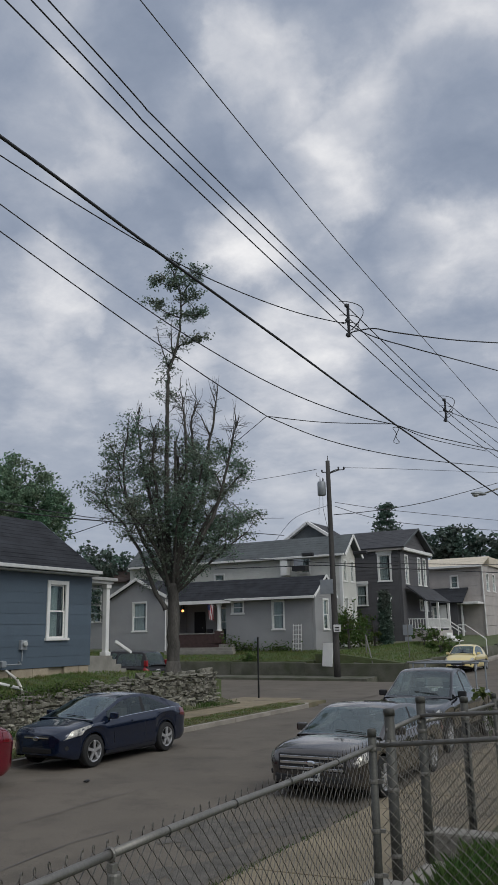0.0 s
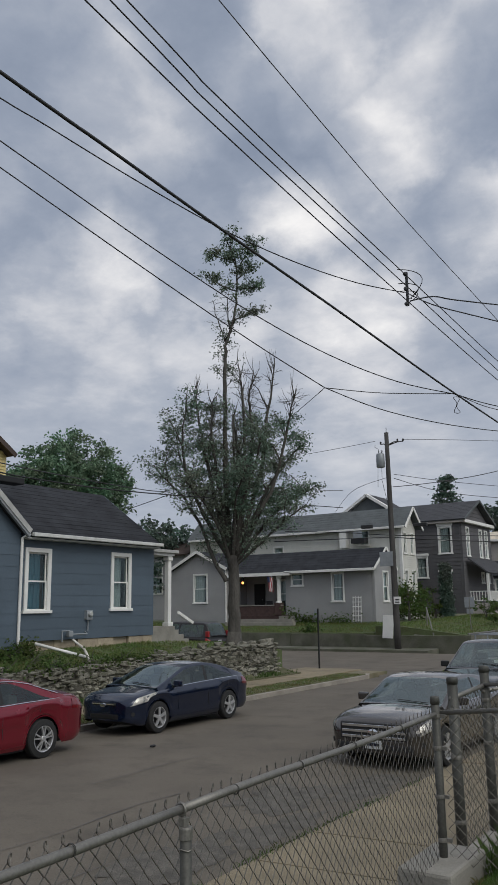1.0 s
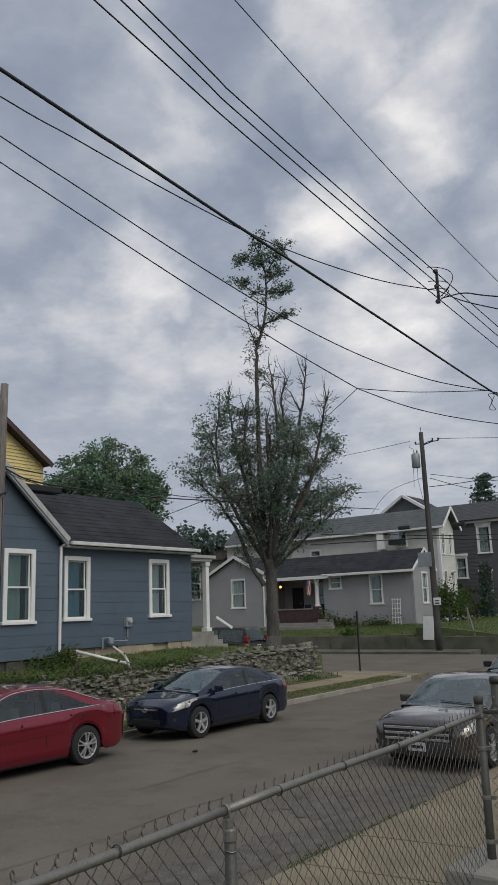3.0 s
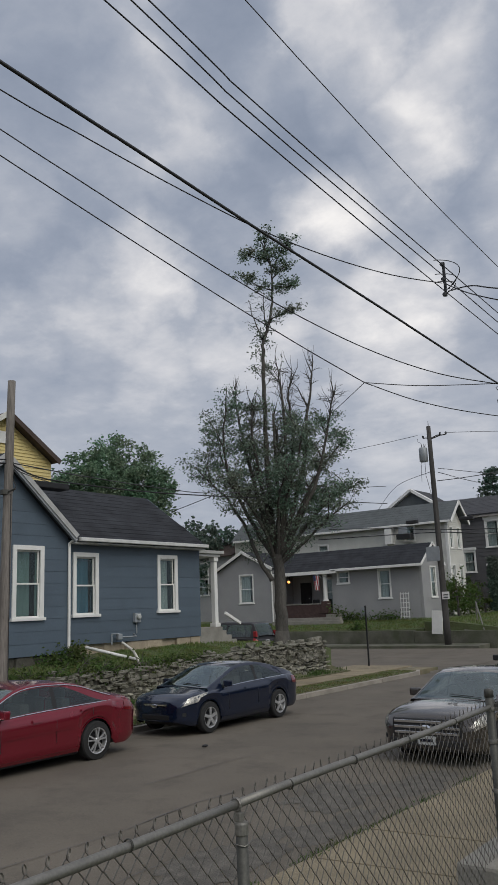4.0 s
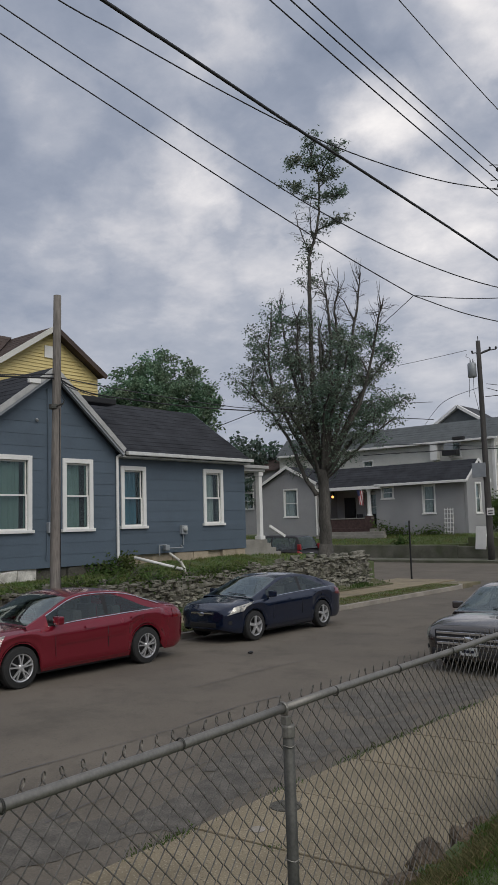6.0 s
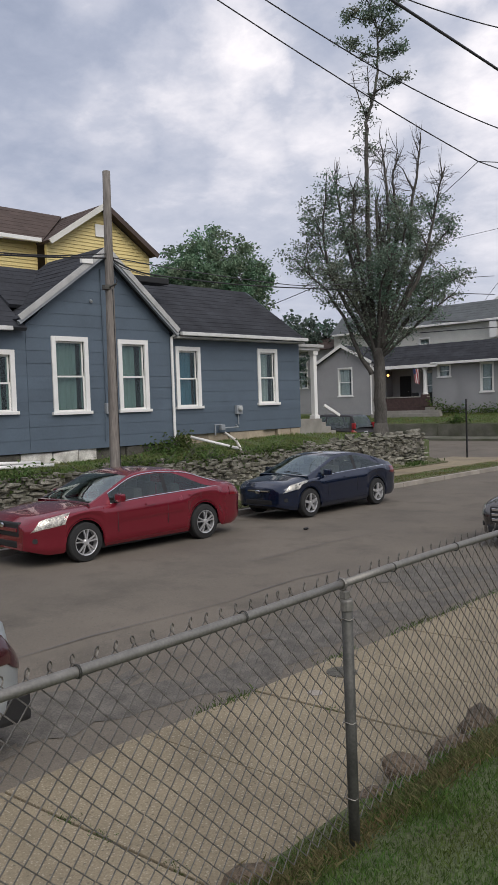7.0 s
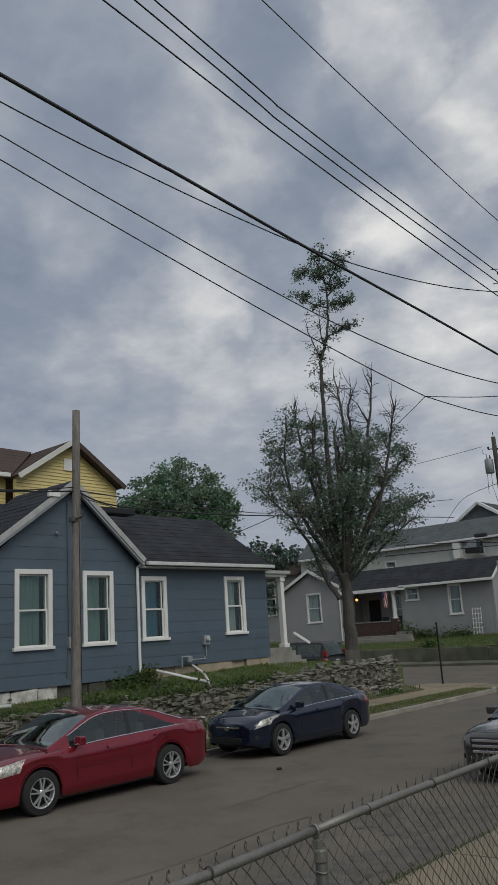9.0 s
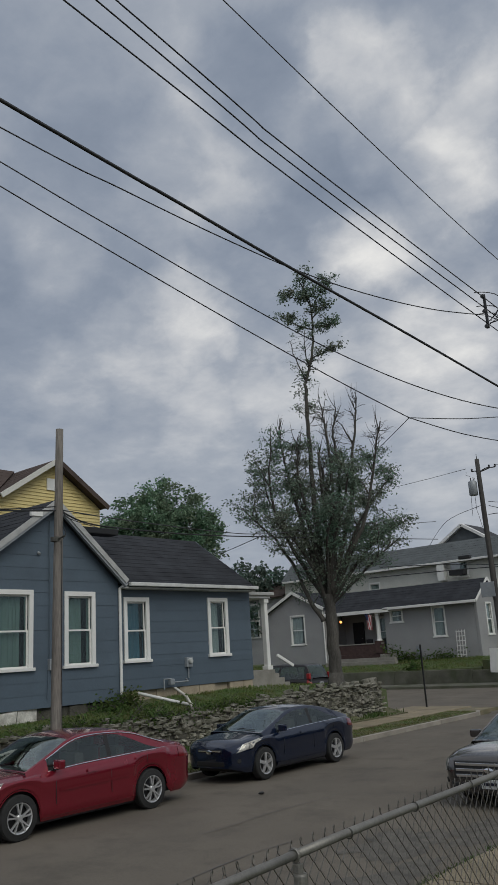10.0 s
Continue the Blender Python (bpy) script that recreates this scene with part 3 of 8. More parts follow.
def front_lawn(x, y):
    """The lawn at the camera's side: a low bank at the pavement, then gently up."""
    s = max(0.0, min(1.0, (x + 2.98) / 0.75))
    return 0.22 + 0.25 * s * s * (3 - 2 * s) + 0.16 * max(0, x + 2.3) * (1 if x < 1 else 3.3 / (x + 2.3)) + 0.03 * noise.noise((x * 1.7, y * 1.7, 2))


soil("lawn", "dense green front lawn with a dry edge along the fence", span(-2.98, 0.4, 26) + [2, 8, 20], span(-6, 7.5, 44), front_lawn, "lawn_soil", 0.7)
soil("lawn", "neighbouring lawn beyond the side fence", span(-2.6, 0.4, 8) + [2, 8, 20], span(7.8, 30, 20), lambda x, y: 0.42 + 0.12 * max(0, x + 2.6) + 0.03 * noise.noise((x, y, 7)), "lawn_soil", 0.7)


def house_lawn(x, y):
    far = max(0.0, min(1.0, (y - 13.5) / 4.0))
    base = 1.10 + 0.14 * far + (0.18 + 0.12 * far) * max(0.0, min(1.0, (-x - 16.9) / 1.9))
    if y > 22.5:
        base -= 0.22 * min(1.0, (y - 22.5) / 4.0)
    return base + 0.05 * noise.noise((x * 1.3, y * 1.3, 5))


soil("lawn", "uneven weedy lawn on the bank before the blue house", span(-18.9, -17.0, 8), span(-8, 22.0, 60), house_lawn, "lawn_soil", 1.3)
soil("lawn", "grassy corner ground round the tree", span(-34, -17.0, 16), span(22.02, 27.6, 12), house_lawn, "lawn_soil", 1.4)

# beyond the side street
soil("pavement_cross", "dark stained pavement along the side street", [-60, -40, -25, -16.5], [41.4, 43.0], lambda x, y: rise(y) + 0.14, "old_wall", 0.4)
soil("lawn", "green lawn before the grey bungalow above its retaining wall", span(-70, -20.5, 20), span(43.5, 62, 8), lambda x, y: 1.12 + 0.16 * (y - 43.5) * (y < 47) + 0.56 * (y >= 47) + 0.04 * noise.noise((x * 0.6, y * 0.6, 5)), "lawn_soil", 1.6)
soil("lawn", "sloping lawn before the charcoal house", span(-20.4, -14.9, 10), span(43.45, 110, 26), lambda x, y: 0.85 + rise(y) * 0.8 + 0.5 * min(1.0, max(0, (-x - 15) / 4.0)), "lawn_soil", 1.9)
soil("pavement_upper", "concrete pavement climbing beside the upper street", [-14.45, -13.75], span(42, 120, 20), lambda x, y: rise(y) + 0.14, "kerbstone", 0.4)

# ---- houses ----
def bands(z0, z1, course, holes):
    cuts = {z0, z1}
    z = z0 + course
    while z < z1 - 0.02:
        cuts.add(round(z, 4))
        z += course
    for h in holes:
        for v in (h[2], h[3]):
            if z0 < v < z1:
                cuts.add(v)
    return sorted(cuts)


def boards(origin, along, outward, z0, z1, reach, holes, course, thick=0.14, lap=0.026):
    """Lap boards that make up a wall with openings. reach(z) gives the wall's start and end along it at a height. Yields one bmesh a board."""
    o, u, n = Vector(origin), Vector(along), Vector(outward)
    cuts = bands(z0, z1, course, holes)
    for a, b in zip(cuts, cuts[1:]):
        (a0, a1), (b0, b1) = reach(a), reach(b)
        if a1 - a0 < 0.02:
            continue
        spans = [(a0, a1, b0, max(b0, b1))]
        for h in holes:
            if h[2] < b - 1e-4 and h[3] > a + 1e-4:
                nxt = []
                for s in spans:
                    if h[1] <= s[0] or h[0] >= s[1]:
                        nxt.append(s)
                        continue
                    if h[0] > s[0] + 0.01:
                        nxt.append((s[0], h[0], max(s[2], s[0]), h[0]))
                    if h[1] < s[1] - 0.01:
                        nxt.append((h[1], s[1], h[1], s[3]))
                spans = nxt
        k = (a - z0 + 0.0003) % course / course
        for s0, s1, t0, t1 in spans:
            bm = bmesh.new()
            ob_, ot = lap * (1 - k), lap * (1 - min(1.0, k + (b - a) / course))

            def P(s, z, w):
                return bm.verts.new(o + u * s + n * w + Vector((0, 0, z)))
            v = [P(s0, a, ob_), P(s1, a, ob_), P(t1, b, ot), P(t0, b, ot), P(s0, a, -thick), P(s1, a, -thick), P(t1, b, -thick), P(t0, b, -thick)]
            for q in ((0, 1, 2, 3), (5, 4, 7, 6), (4, 5, 1, 0), (3, 2, 6, 7), (4, 0, 3, 7), (1, 5, 6, 2)):
                bm.faces.new([v[i] for i in q])
            yield bm


def wall(name, parent, mat, origin, along, outward, z0, z1, reach, holes, course, each=False, label=""):
    if each:
        for bm in boards(origin, along, outward, z0, z1, reach, holes, course, lap=0.009):
            bmesh.ops.recalc_face_normals(bm, faces=bm.faces)
            part("board", bm, mat, parent)
        return
    whole = bmesh.new()
    for bm in boards(origin, along, outward, z0, z1, reach, holes, course, lap=0.03):
        me = bpy.data.meshes.new("x")
        bm.to_mesh(me)
        bm.free()
        whole.from_mesh(me)
        bpy.data.meshes.remove(me)
    bmesh.ops.recalc_face_normals(whole, faces=whole.faces)
    ob = part("siding", whole, mat, parent, label)
    ob["kind"] = "stuff"
    return ob


def shingles(name, parent, mat, corner, along, up, length, slope, course=0.28, tab=1.1, seed=1, thick=0.1, shift=(0, 0)):
    """A roof slope: one stepped sheet of shingle courses on a thick deck. shift: how far the upper edge starts later and ends earlier."""
    c, u, s = Vector(corner), Vector(along).normalized(), Vector(up).normalized()
    n = u.cross(s)
    if n.z < 0:
        n = -n
    rng = random.Random(seed)
    bm = bmesh.new()
    rows, cols = max(1, round(slope / course)), max(2, round(length / tab))
    lines = []
    for i in range(rows):
        for f, lift in ((i / rows, 0.011), ((i + 1) / rows, 0.004)):
            a, b = shift[0] * f, length - shift[1] * f
            lines.append([bm.verts.new(c + u * (a + (b - a) * k / cols) + s * slope * f + n * (lift + rng.uniform(0, 0.006))) for k in range(cols + 1)])
    for p, q in zip(lines, lines[1:]):
        for k in range(cols):
            bm.faces.new((p[k], p[k + 1], q[k + 1], q[k]))
    ring = lines[0] + [l[-1] for l in lines[1:]] + lines[-1][-2::-1] + [l[0] for l in lines[-2:0:-1]]
    low = [bm.verts.new(v.co - n * thick) for v in ring]
    for k in range(len(ring)):
        j = (k + 1) % len(ring)
        bm.faces.new((ring[k], low[k], low[j], ring[j]))
    bm.faces.new(low)
    bmesh.ops.recalc_face_normals(bm, faces=bm.faces)
    return part(name, bm, mat, parent)


def bar(bm, p, q, w, h, up=(0, 0, 1)):
    """A square bar between two points."""
    p, q = Vector(p), Vector(q)
    d = (q - p).normalized()
    side = d.cross(Vector(up)).normalized()
    top = side.cross(d)
    v = [bm.verts.new(e + side * a * w / 2 + top * b * h / 2) for e in (p, q) for a, b in ((-1, -1), (1, -1), (1, 1), (-1, 1))]
    for f in ((0, 1, 2, 3), (7, 6, 5, 4), (0, 4, 5, 1), (1, 5, 6, 2), (2, 6, 7, 3), (3, 7, 4, 0)):
        bm.faces.new([v[i] for i in f])


def window(parent, origin, along, outward, u0, u1, z0, z1, trim=0.11, curtain=None, head=0.0, split=0.5, mat="white", fine=True, sill=True):
    """A sash window with casing, two sashes, panes and a curtain in an opening of a wall. Sizes are over the casing."""
    o, u, n = Vector(origin), Vector(along), Vector(outward)
    m = Matrix.Identity(4)
    m.col[0].xyz, m.col[1].xyz, m.col[2].xyz = u, -n, (0, 0, 1)
    m.translation = o + u * u0 + Vector((0, 0, z0))
    win = part("window", bmesh.new(), mat, parent, m=m)
    w, h = u1 - u0, z1 - z0
    bm = bmesh.new()
    box(bm, 0, trim, -0.045, 0.02, 0.0, h, 0.006)
    box(bm, w - trim, w, -0.045, 0.02, 0.0, h, 0.006)
    box(bm, trim, w - trim, -0.045, 0.02, h - trim, h, 0.006)
    if head:
        box(bm, -0.07, w + 0.07, -0.09, 0.0, h, h + head, 0.01)
    part("window_frame", bm, mat, win)
    if sill:
        part("window_sill", boxed(-0.05, w + 0.05, -0.09, 0.06, -0.03, 0.055, 0.01), mat, win)
    i0, i1, j0, j1 = trim, w - trim, 0.055, h - trim
    mid = j0 + (j1 - j0) * split
    s = 0.045 if fine else 0.05
    for a, b, d in ((j0, mid + s / 2, 0.02), (mid - s / 2, j1, 0.055)):
        bm = bmesh.new()
        box(bm, i0, i0 + s, d, d + 0.03, a, b)
        box(bm, i1 - s, i1, d, d + 0.03, a, b)
        box(bm, i0 + s, i1 - s, d, d + 0.03, a, a + s)
        box(bm, i0 + s, i1 - s, d, d + 0.03, b - s, b)
        part("sash", bm, mat, win)
        pane = part("pane", boxed(i0 + s, i1 - s, d + 0.012, d + 0.018, a + s, b - s), "glass", win)
        pane.visible_shadow = False
    if curtain:
        bm = bmesh.new()
        rng = random.Random(int(u0 * 100) + int(z0 * 10))
        gap = rng.uniform(0.62, 0.8)
        for a, b in ((i0, i0 + (i1 - i0) * gap), (i0 + (i1 - i0) * 0.93, i1)):
            us = span(a, b, 16)
            grid(bm, us, [j0, j1], lambda x, z: (x, 0.14 + 0.022 * math.sin(x * 42 + 2 * math.sin(x * 9)) + 0.012 * math.sin(x * 17 + z), z))
        part("curtain", bm, curtain, win)
    return win


def hole(w, trim=0.11):
    """The opening in the boards behind a window's casing."""
    return (w[0] + trim * 0.6, w[1] - trim * 0.6, w[2] + 0.02, w[3] - trim * 0.6)


# -- the blue bungalow across the street; its street wall faces +x, y runs along it --
BX, BASE, EAVE = -18.8, 1.75, 4.93


def build_blue_house():
    h = thing("house", "slate-blue bungalow with white-trimmed windows and dark shingle roof", "house", pose(BX, 13.6, 1.5))
    T = Matrix.Translation((-BX, -13.6, -1.5))

    def own(ob):
        ob.matrix_basis = T @ ob.matrix_basis
        return ob
    before = set(bpy.data.objects)
    O, U, NN = (BX, 0, 0), (0, 1, 0), (1, 0, 0)
    wins = [(9.50, 10.64, 2.65, 4.28), (11.74, 12.90, 2.595, 4.68), (13.92, 15.00, 2.595, 4.66), (16.14, 17.16, 2.63, 4.53), (19.78, 20.77, 2.66, 4.555)]
    # street wall: the gable in the middle stands slightly proud
    wall("wall", h, "blue", (BX + 0.08, 0, 0), U, NN, 1.60, 6.98,
         lambda z: (11.0, 15.88) if z <= 4.95 else (13.48 - (7.02 - z) * 1.19, 13.48 + (7.02 - z) * 1.15), [hole(w) for w in wins[1:3]], 0.335, each=True)
    wall("wall", h, "blue", O, U, NN, 1.80, 4.9, lambda z: (15.90, 21.96), [hole(w) for w in wins[3:]], 0.335, each=True)
    wall("wall", h, "blue", (BX + 0.08, 0, 0), U, NN, 1.6, 4.78, lambda z: (2.5, 10.99), [hole(w) for w in wins[:1]], 0.335, each=True)
    wall("wall", h, "blue", (-18.82, 21.96, 0), (-1, 0, 0), (0, 1, 0), 1.8, 6.9, lambda z: (0, 4.7) if z < 4.8 else ((z - 4.8) * 1.3, 4.7 - (z - 4.8) * 0.95), [], 0.335)
    part("wall", boxed(-23.6, -23.4, 2.5, 21.9, 1.2, 4.9), "blue", h)
    part("wall", boxed(-23.4, -18.95, 2.5, 2.7, 1.2, 4.9), "blue", h)
    # added room surfaces, coloured near-black so the space behind the panes reads unlit
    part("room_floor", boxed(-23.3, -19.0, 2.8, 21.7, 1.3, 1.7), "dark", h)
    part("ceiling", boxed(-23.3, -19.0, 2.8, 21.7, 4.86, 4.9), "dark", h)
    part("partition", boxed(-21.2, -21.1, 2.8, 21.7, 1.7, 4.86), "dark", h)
    curt = ["curtain", "curtain", "curtain", "curtain_blue", "curtain_grey"]
    for i, w in enumerate(wins):
        window(h, (BX + (0.08 if i < 3 else 0), 0, 0), U, NN, *w, trim=0.13, curtain=curt[i])
    # roofs: the long ridge runs along y, the gable's ridge along x
    rz, rx = 6.93, -21.4
    su = Vector((rx + 18.45, 0, rz - 4.90))
    shingles("roof", h, "roof", (-18.45, 15.9, 4.90), (0, 1, 0), su, 6.08, su.length, seed=3, shift=(0.0, 0))
    su2 = Vector((rx + 18.45, 0, rz - 4.82))
    shingles("roof", h, "roof", (-18.45, 2.3, 4.82), (0, 1, 0), su2, 8.6, su2.length, seed=4)
    shingles("roof", h, "roof", (2 * rx + 18.45, 2.3, 4.80), (0, 1, 0), (-(rx + 18.45), 0, rz - 4.8), 19.68, su.length, course=0.6, seed=5)
    sv = Vector((rx + 19.3, 0, rz - 5.54))
    shingles("roof", h, "roof", (-19.3, 10.9, 5.52), (0, 1, 0), sv, 5.3, sv.length, seed=6)
    for sgn, end, low in ((1, 15.98, 4.97), (-1, 10.68, 5.05)):
        d = Vector((0, (13.48 - end), 7.18 - low))
        shingles("roof", h, "roof", (-18.42, end, low), (-1, 0, 0), d, 3.0, d.length, seed=8 + sgn)
    # white gutters, rakes, fascia and corner boards
    part("gutter", boxed(-18.45, -18.31, 16.06, 21.95, 4.83, 4.94, 0.02), "pale_trim", h)
    part("gutter", boxed(-18.45, -18.33, 2.3, 10.45, 4.74, 4.85, 0.02), "pale_trim", h)
    part("fascia", boxed(-18.78, -18.46, 15.95, 21.92, 4.76, 4.81), "rake_grey", h)
    for end, low in ((15.99, 4.96), (10.67, 5.07)):
        bm = bmesh.new()
        bar(bm, (-18.40, end, low), (-18.40, 13.48, 7.12), 0.04, 0.15)
        part("rake_board", bm, "rake_grey", h)
        bm = bmesh.new()
        bar(bm, (-18.46, end, low - 0.12), (-18.46, 13.48, 7.0), 0.1, 0.10)
        part("rake_trim", bm, "steel_grey", h)
    bm = bmesh.new()
    bar(bm, (-18.5, 21.99, 4.83), (rx, 21.99, 6.86), 0.04, 0.14)
    part("rake_board", bm, "blue", h)
    part("gable_box", boxed(-18.44, -18.34, 12.58, 12.94, 6.64, 6.80, 0.01), "white", h)
    part("downpipe", tubed([(-18.42, 15.96, 4.90), (-18.66, 15.90, 4.78), (-18.66, 15.90, 1.75), (-18.45, 15.93, 1.55)], 0.045, 8), "white", h)
    # foundations: whitewashed rubble under the gable, block piers to the right
    rng = random.Random(4)
    y = 8.6
    while y < 16.0:
        w = rng.uniform(0.5, 1.1)
        mat = rng.choice(["oldwhite", "oldwhite", "rubble", "oldwhite", "cement", "rubble"])
        bm = boxed(BX - 0.2, BX + rng.uniform(-0.06, 0.07), y, y + w - 0.02, 0.9, 1.59, 0.03)
        for v in bm.verts:
            v.co += 0.09 * noise.noise_vector(v.co * 3.7)
        part("foundation_block", bm, mat, h)
        y += w
    y = 16.1
    while y < 21.8:
        w = rng.uniform(0.62, 0.95)
        part("foundation_block", boxed(BX - 0.2, BX - (0.02 if rng.random() < 0.75 else 0.12), y, min(21.94, y + w) - 0.02, 1.2, 1.79, 0.012), "found", h)
        y += w
    # vent on the ridge line and the cable bracket
    part("roof_vent", boxed(-20.1, -19.6, 14.9, 16.7, 6.55, 6.75, 0.03), "blackplastic", h)
    part("light_socket", tubed([(BX + 0.1, 13.05, 5.7), (BX + 0.16, 13.05, 5.66)], 0.04), "steel_grey", h)
    # meters
    for my, mz in ((18.76, 2.53), (13.51, 2.71)):
        bx = BX + (0.08 if my < 16 else 0.0)
        mb = part("meter", boxed(bx, bx + 0.12, my - 0.13, my + 0.13, mz - 0.16, mz + 0.14, 0.015), "steel_grey", h)
        bm = bmesh.new()
        lathe(bm, [(0.085, 0.0), (0.085, 0.06), (0.06, 0.09)], 14, "x")
        part("dial_glass", bm, "blind", mb, m=pose(bx + 0.12, my, mz + 0.02))
        part("conduit", tubed([(bx + 0.04, my, mz - 0.15), (bx + 0.04, my, mz - 0.5)] if my > 16 else [(bx + 0.04, my - 0.08, mz + 0.1), (bx + 0.04, my - 0.1, 6.6)], 0.02, 6), "steel_grey" if my > 16 else "blue", h)
        if my < 16:
            part("conduit", tubed([(bx + 0.03, my - 0.1, 2.65), (bx + 0.03, my - 0.14, 1.8)], 0.025, 6), "blue", h)
    bm = bmesh.new()
    tube(bm, [(BX + 0.18, 17.55, 1.75), (BX + 0.18, 17.55, 2.06), (BX + 0.18, 17.85, 2.06), (BX + 0.18, 17.85, 1.9)], 0.025, 6)
    tube(bm, [(BX + 0.18, 17.85, 1.95), (BX + 0.18, 18.6, 1.95), (BX + 0.02, 18.65, 2.02)], 0.022, 6)
    gm = part("gas_meter", bm, "steel_grey", h)
    part("meter_body", boxed(BX + 0.10, BX + 0.24, 17.78, 17.96, 1.88, 2.06, 0.03), "steel_grey", gm)
    # small porch on the side street
    part("porch_roof", boxed(-23.2, -18.95, 22.02, 23.35, 4.58, 4.68, 0.02), "pale_trim", h)
    part("porch_fascia", boxed(-23.3, -18.85, 22.02, 23.47, 4.682, 4.80, 0.02), "rake_grey", h)
    bm = bmesh.new()
    box(bm, -19.20, -19.02, 23.05, 23.23, 2.1, 4.57, 0.015)
    box(bm, -19.24, -18.98, 23.01, 23.27, 4.42, 4.575, 0.02)
    box(bm, -19.25, -18.97, 23.0, 23.28, 2.06, 2.2, 0.02)
    part("porch_post", bm, "white", h)
    part("porch_floor", boxed(-23.2, -18.93, 22.0, 23.33, 1.2, 2.06, 0.01), "cement", h)
    for i in range(3):
        part("step", boxed(-20.6, -19.0, 23.33 + 0.3 * i, 23.64 + 0.3 * i, 1.2, 1.92 - 0.17 * i, 0.012), "cement", h)
    bm = bmesh.new()
    bar(bm, (-18.85, 23.4, 2.55), (-18.85, 24.3, 2.15), 0.06, 0.1)
    part("hand_rail", bm, "white", h)
    for ob in set(bpy.data.objects) - before:
        if ob.parent is h:
            own(ob)


build_blue_house()


def simple_window_set(h, O, U, NN, wins, **kw):
    for w in wins:
        window(h, O, U, NN, *w, fine=False, **kw)


def local(h, before, origin):
    """Moves the parts built in world metres under a thing that stands at origin."""
    T = Matrix.Translation(-Vector(origin))
    for ob in set(bpy.data.objects) - before:
        if ob.parent is h:
            ob.matrix_basis = T @ ob.matrix_basis


def gable(h, y0, y1, z0, ze, zr, x, facing, mat, wins, course=0.13, trim=0.1, curtain="blind"):
    """A gable wall in the plane x, between y0 and y1, that faces +x."""
    mid = (y0 + y1) / 2
    k = (y1 - y0) / 2 / (zr - ze)
    O, U, NN = (x, 0, 0), (0, 1, 0), (1, 0, 0)
    wall("wall", h, mat, O, U, NN, z0, zr - 0.02, lambda z: (y0, y1) if z <= ze else (mid - (zr - z) * k, mid + (zr - z) * k), [hole(w, trim) for w in wins], course)
    simple_window_set(h, O, U, NN, wins, trim=trim, curtain=curtain)


def front(h, x0, x1, z0, z1, y, mat, wins, course=0.13, trim=0.1, reach=None, head=0.0, curtain="blind"):
    """A wall in the plane y, between x0 and x1, that faces -y."""
    O, U, NN = (x0, y, 0), (1, 0, 0), (0, -1, 0)
    loc = [(a - x0, b - x0, c, d) for a, b, c, d in wins]
    wall("wall", h, mat, O, U, NN, z0, z1, reach or (lambda z: (0, x1 - x0)), [hole(w, trim) for w in loc], course)
    simple_window_set(h, O, U, NN, loc, trim=trim, head=head, curtain=curtain)


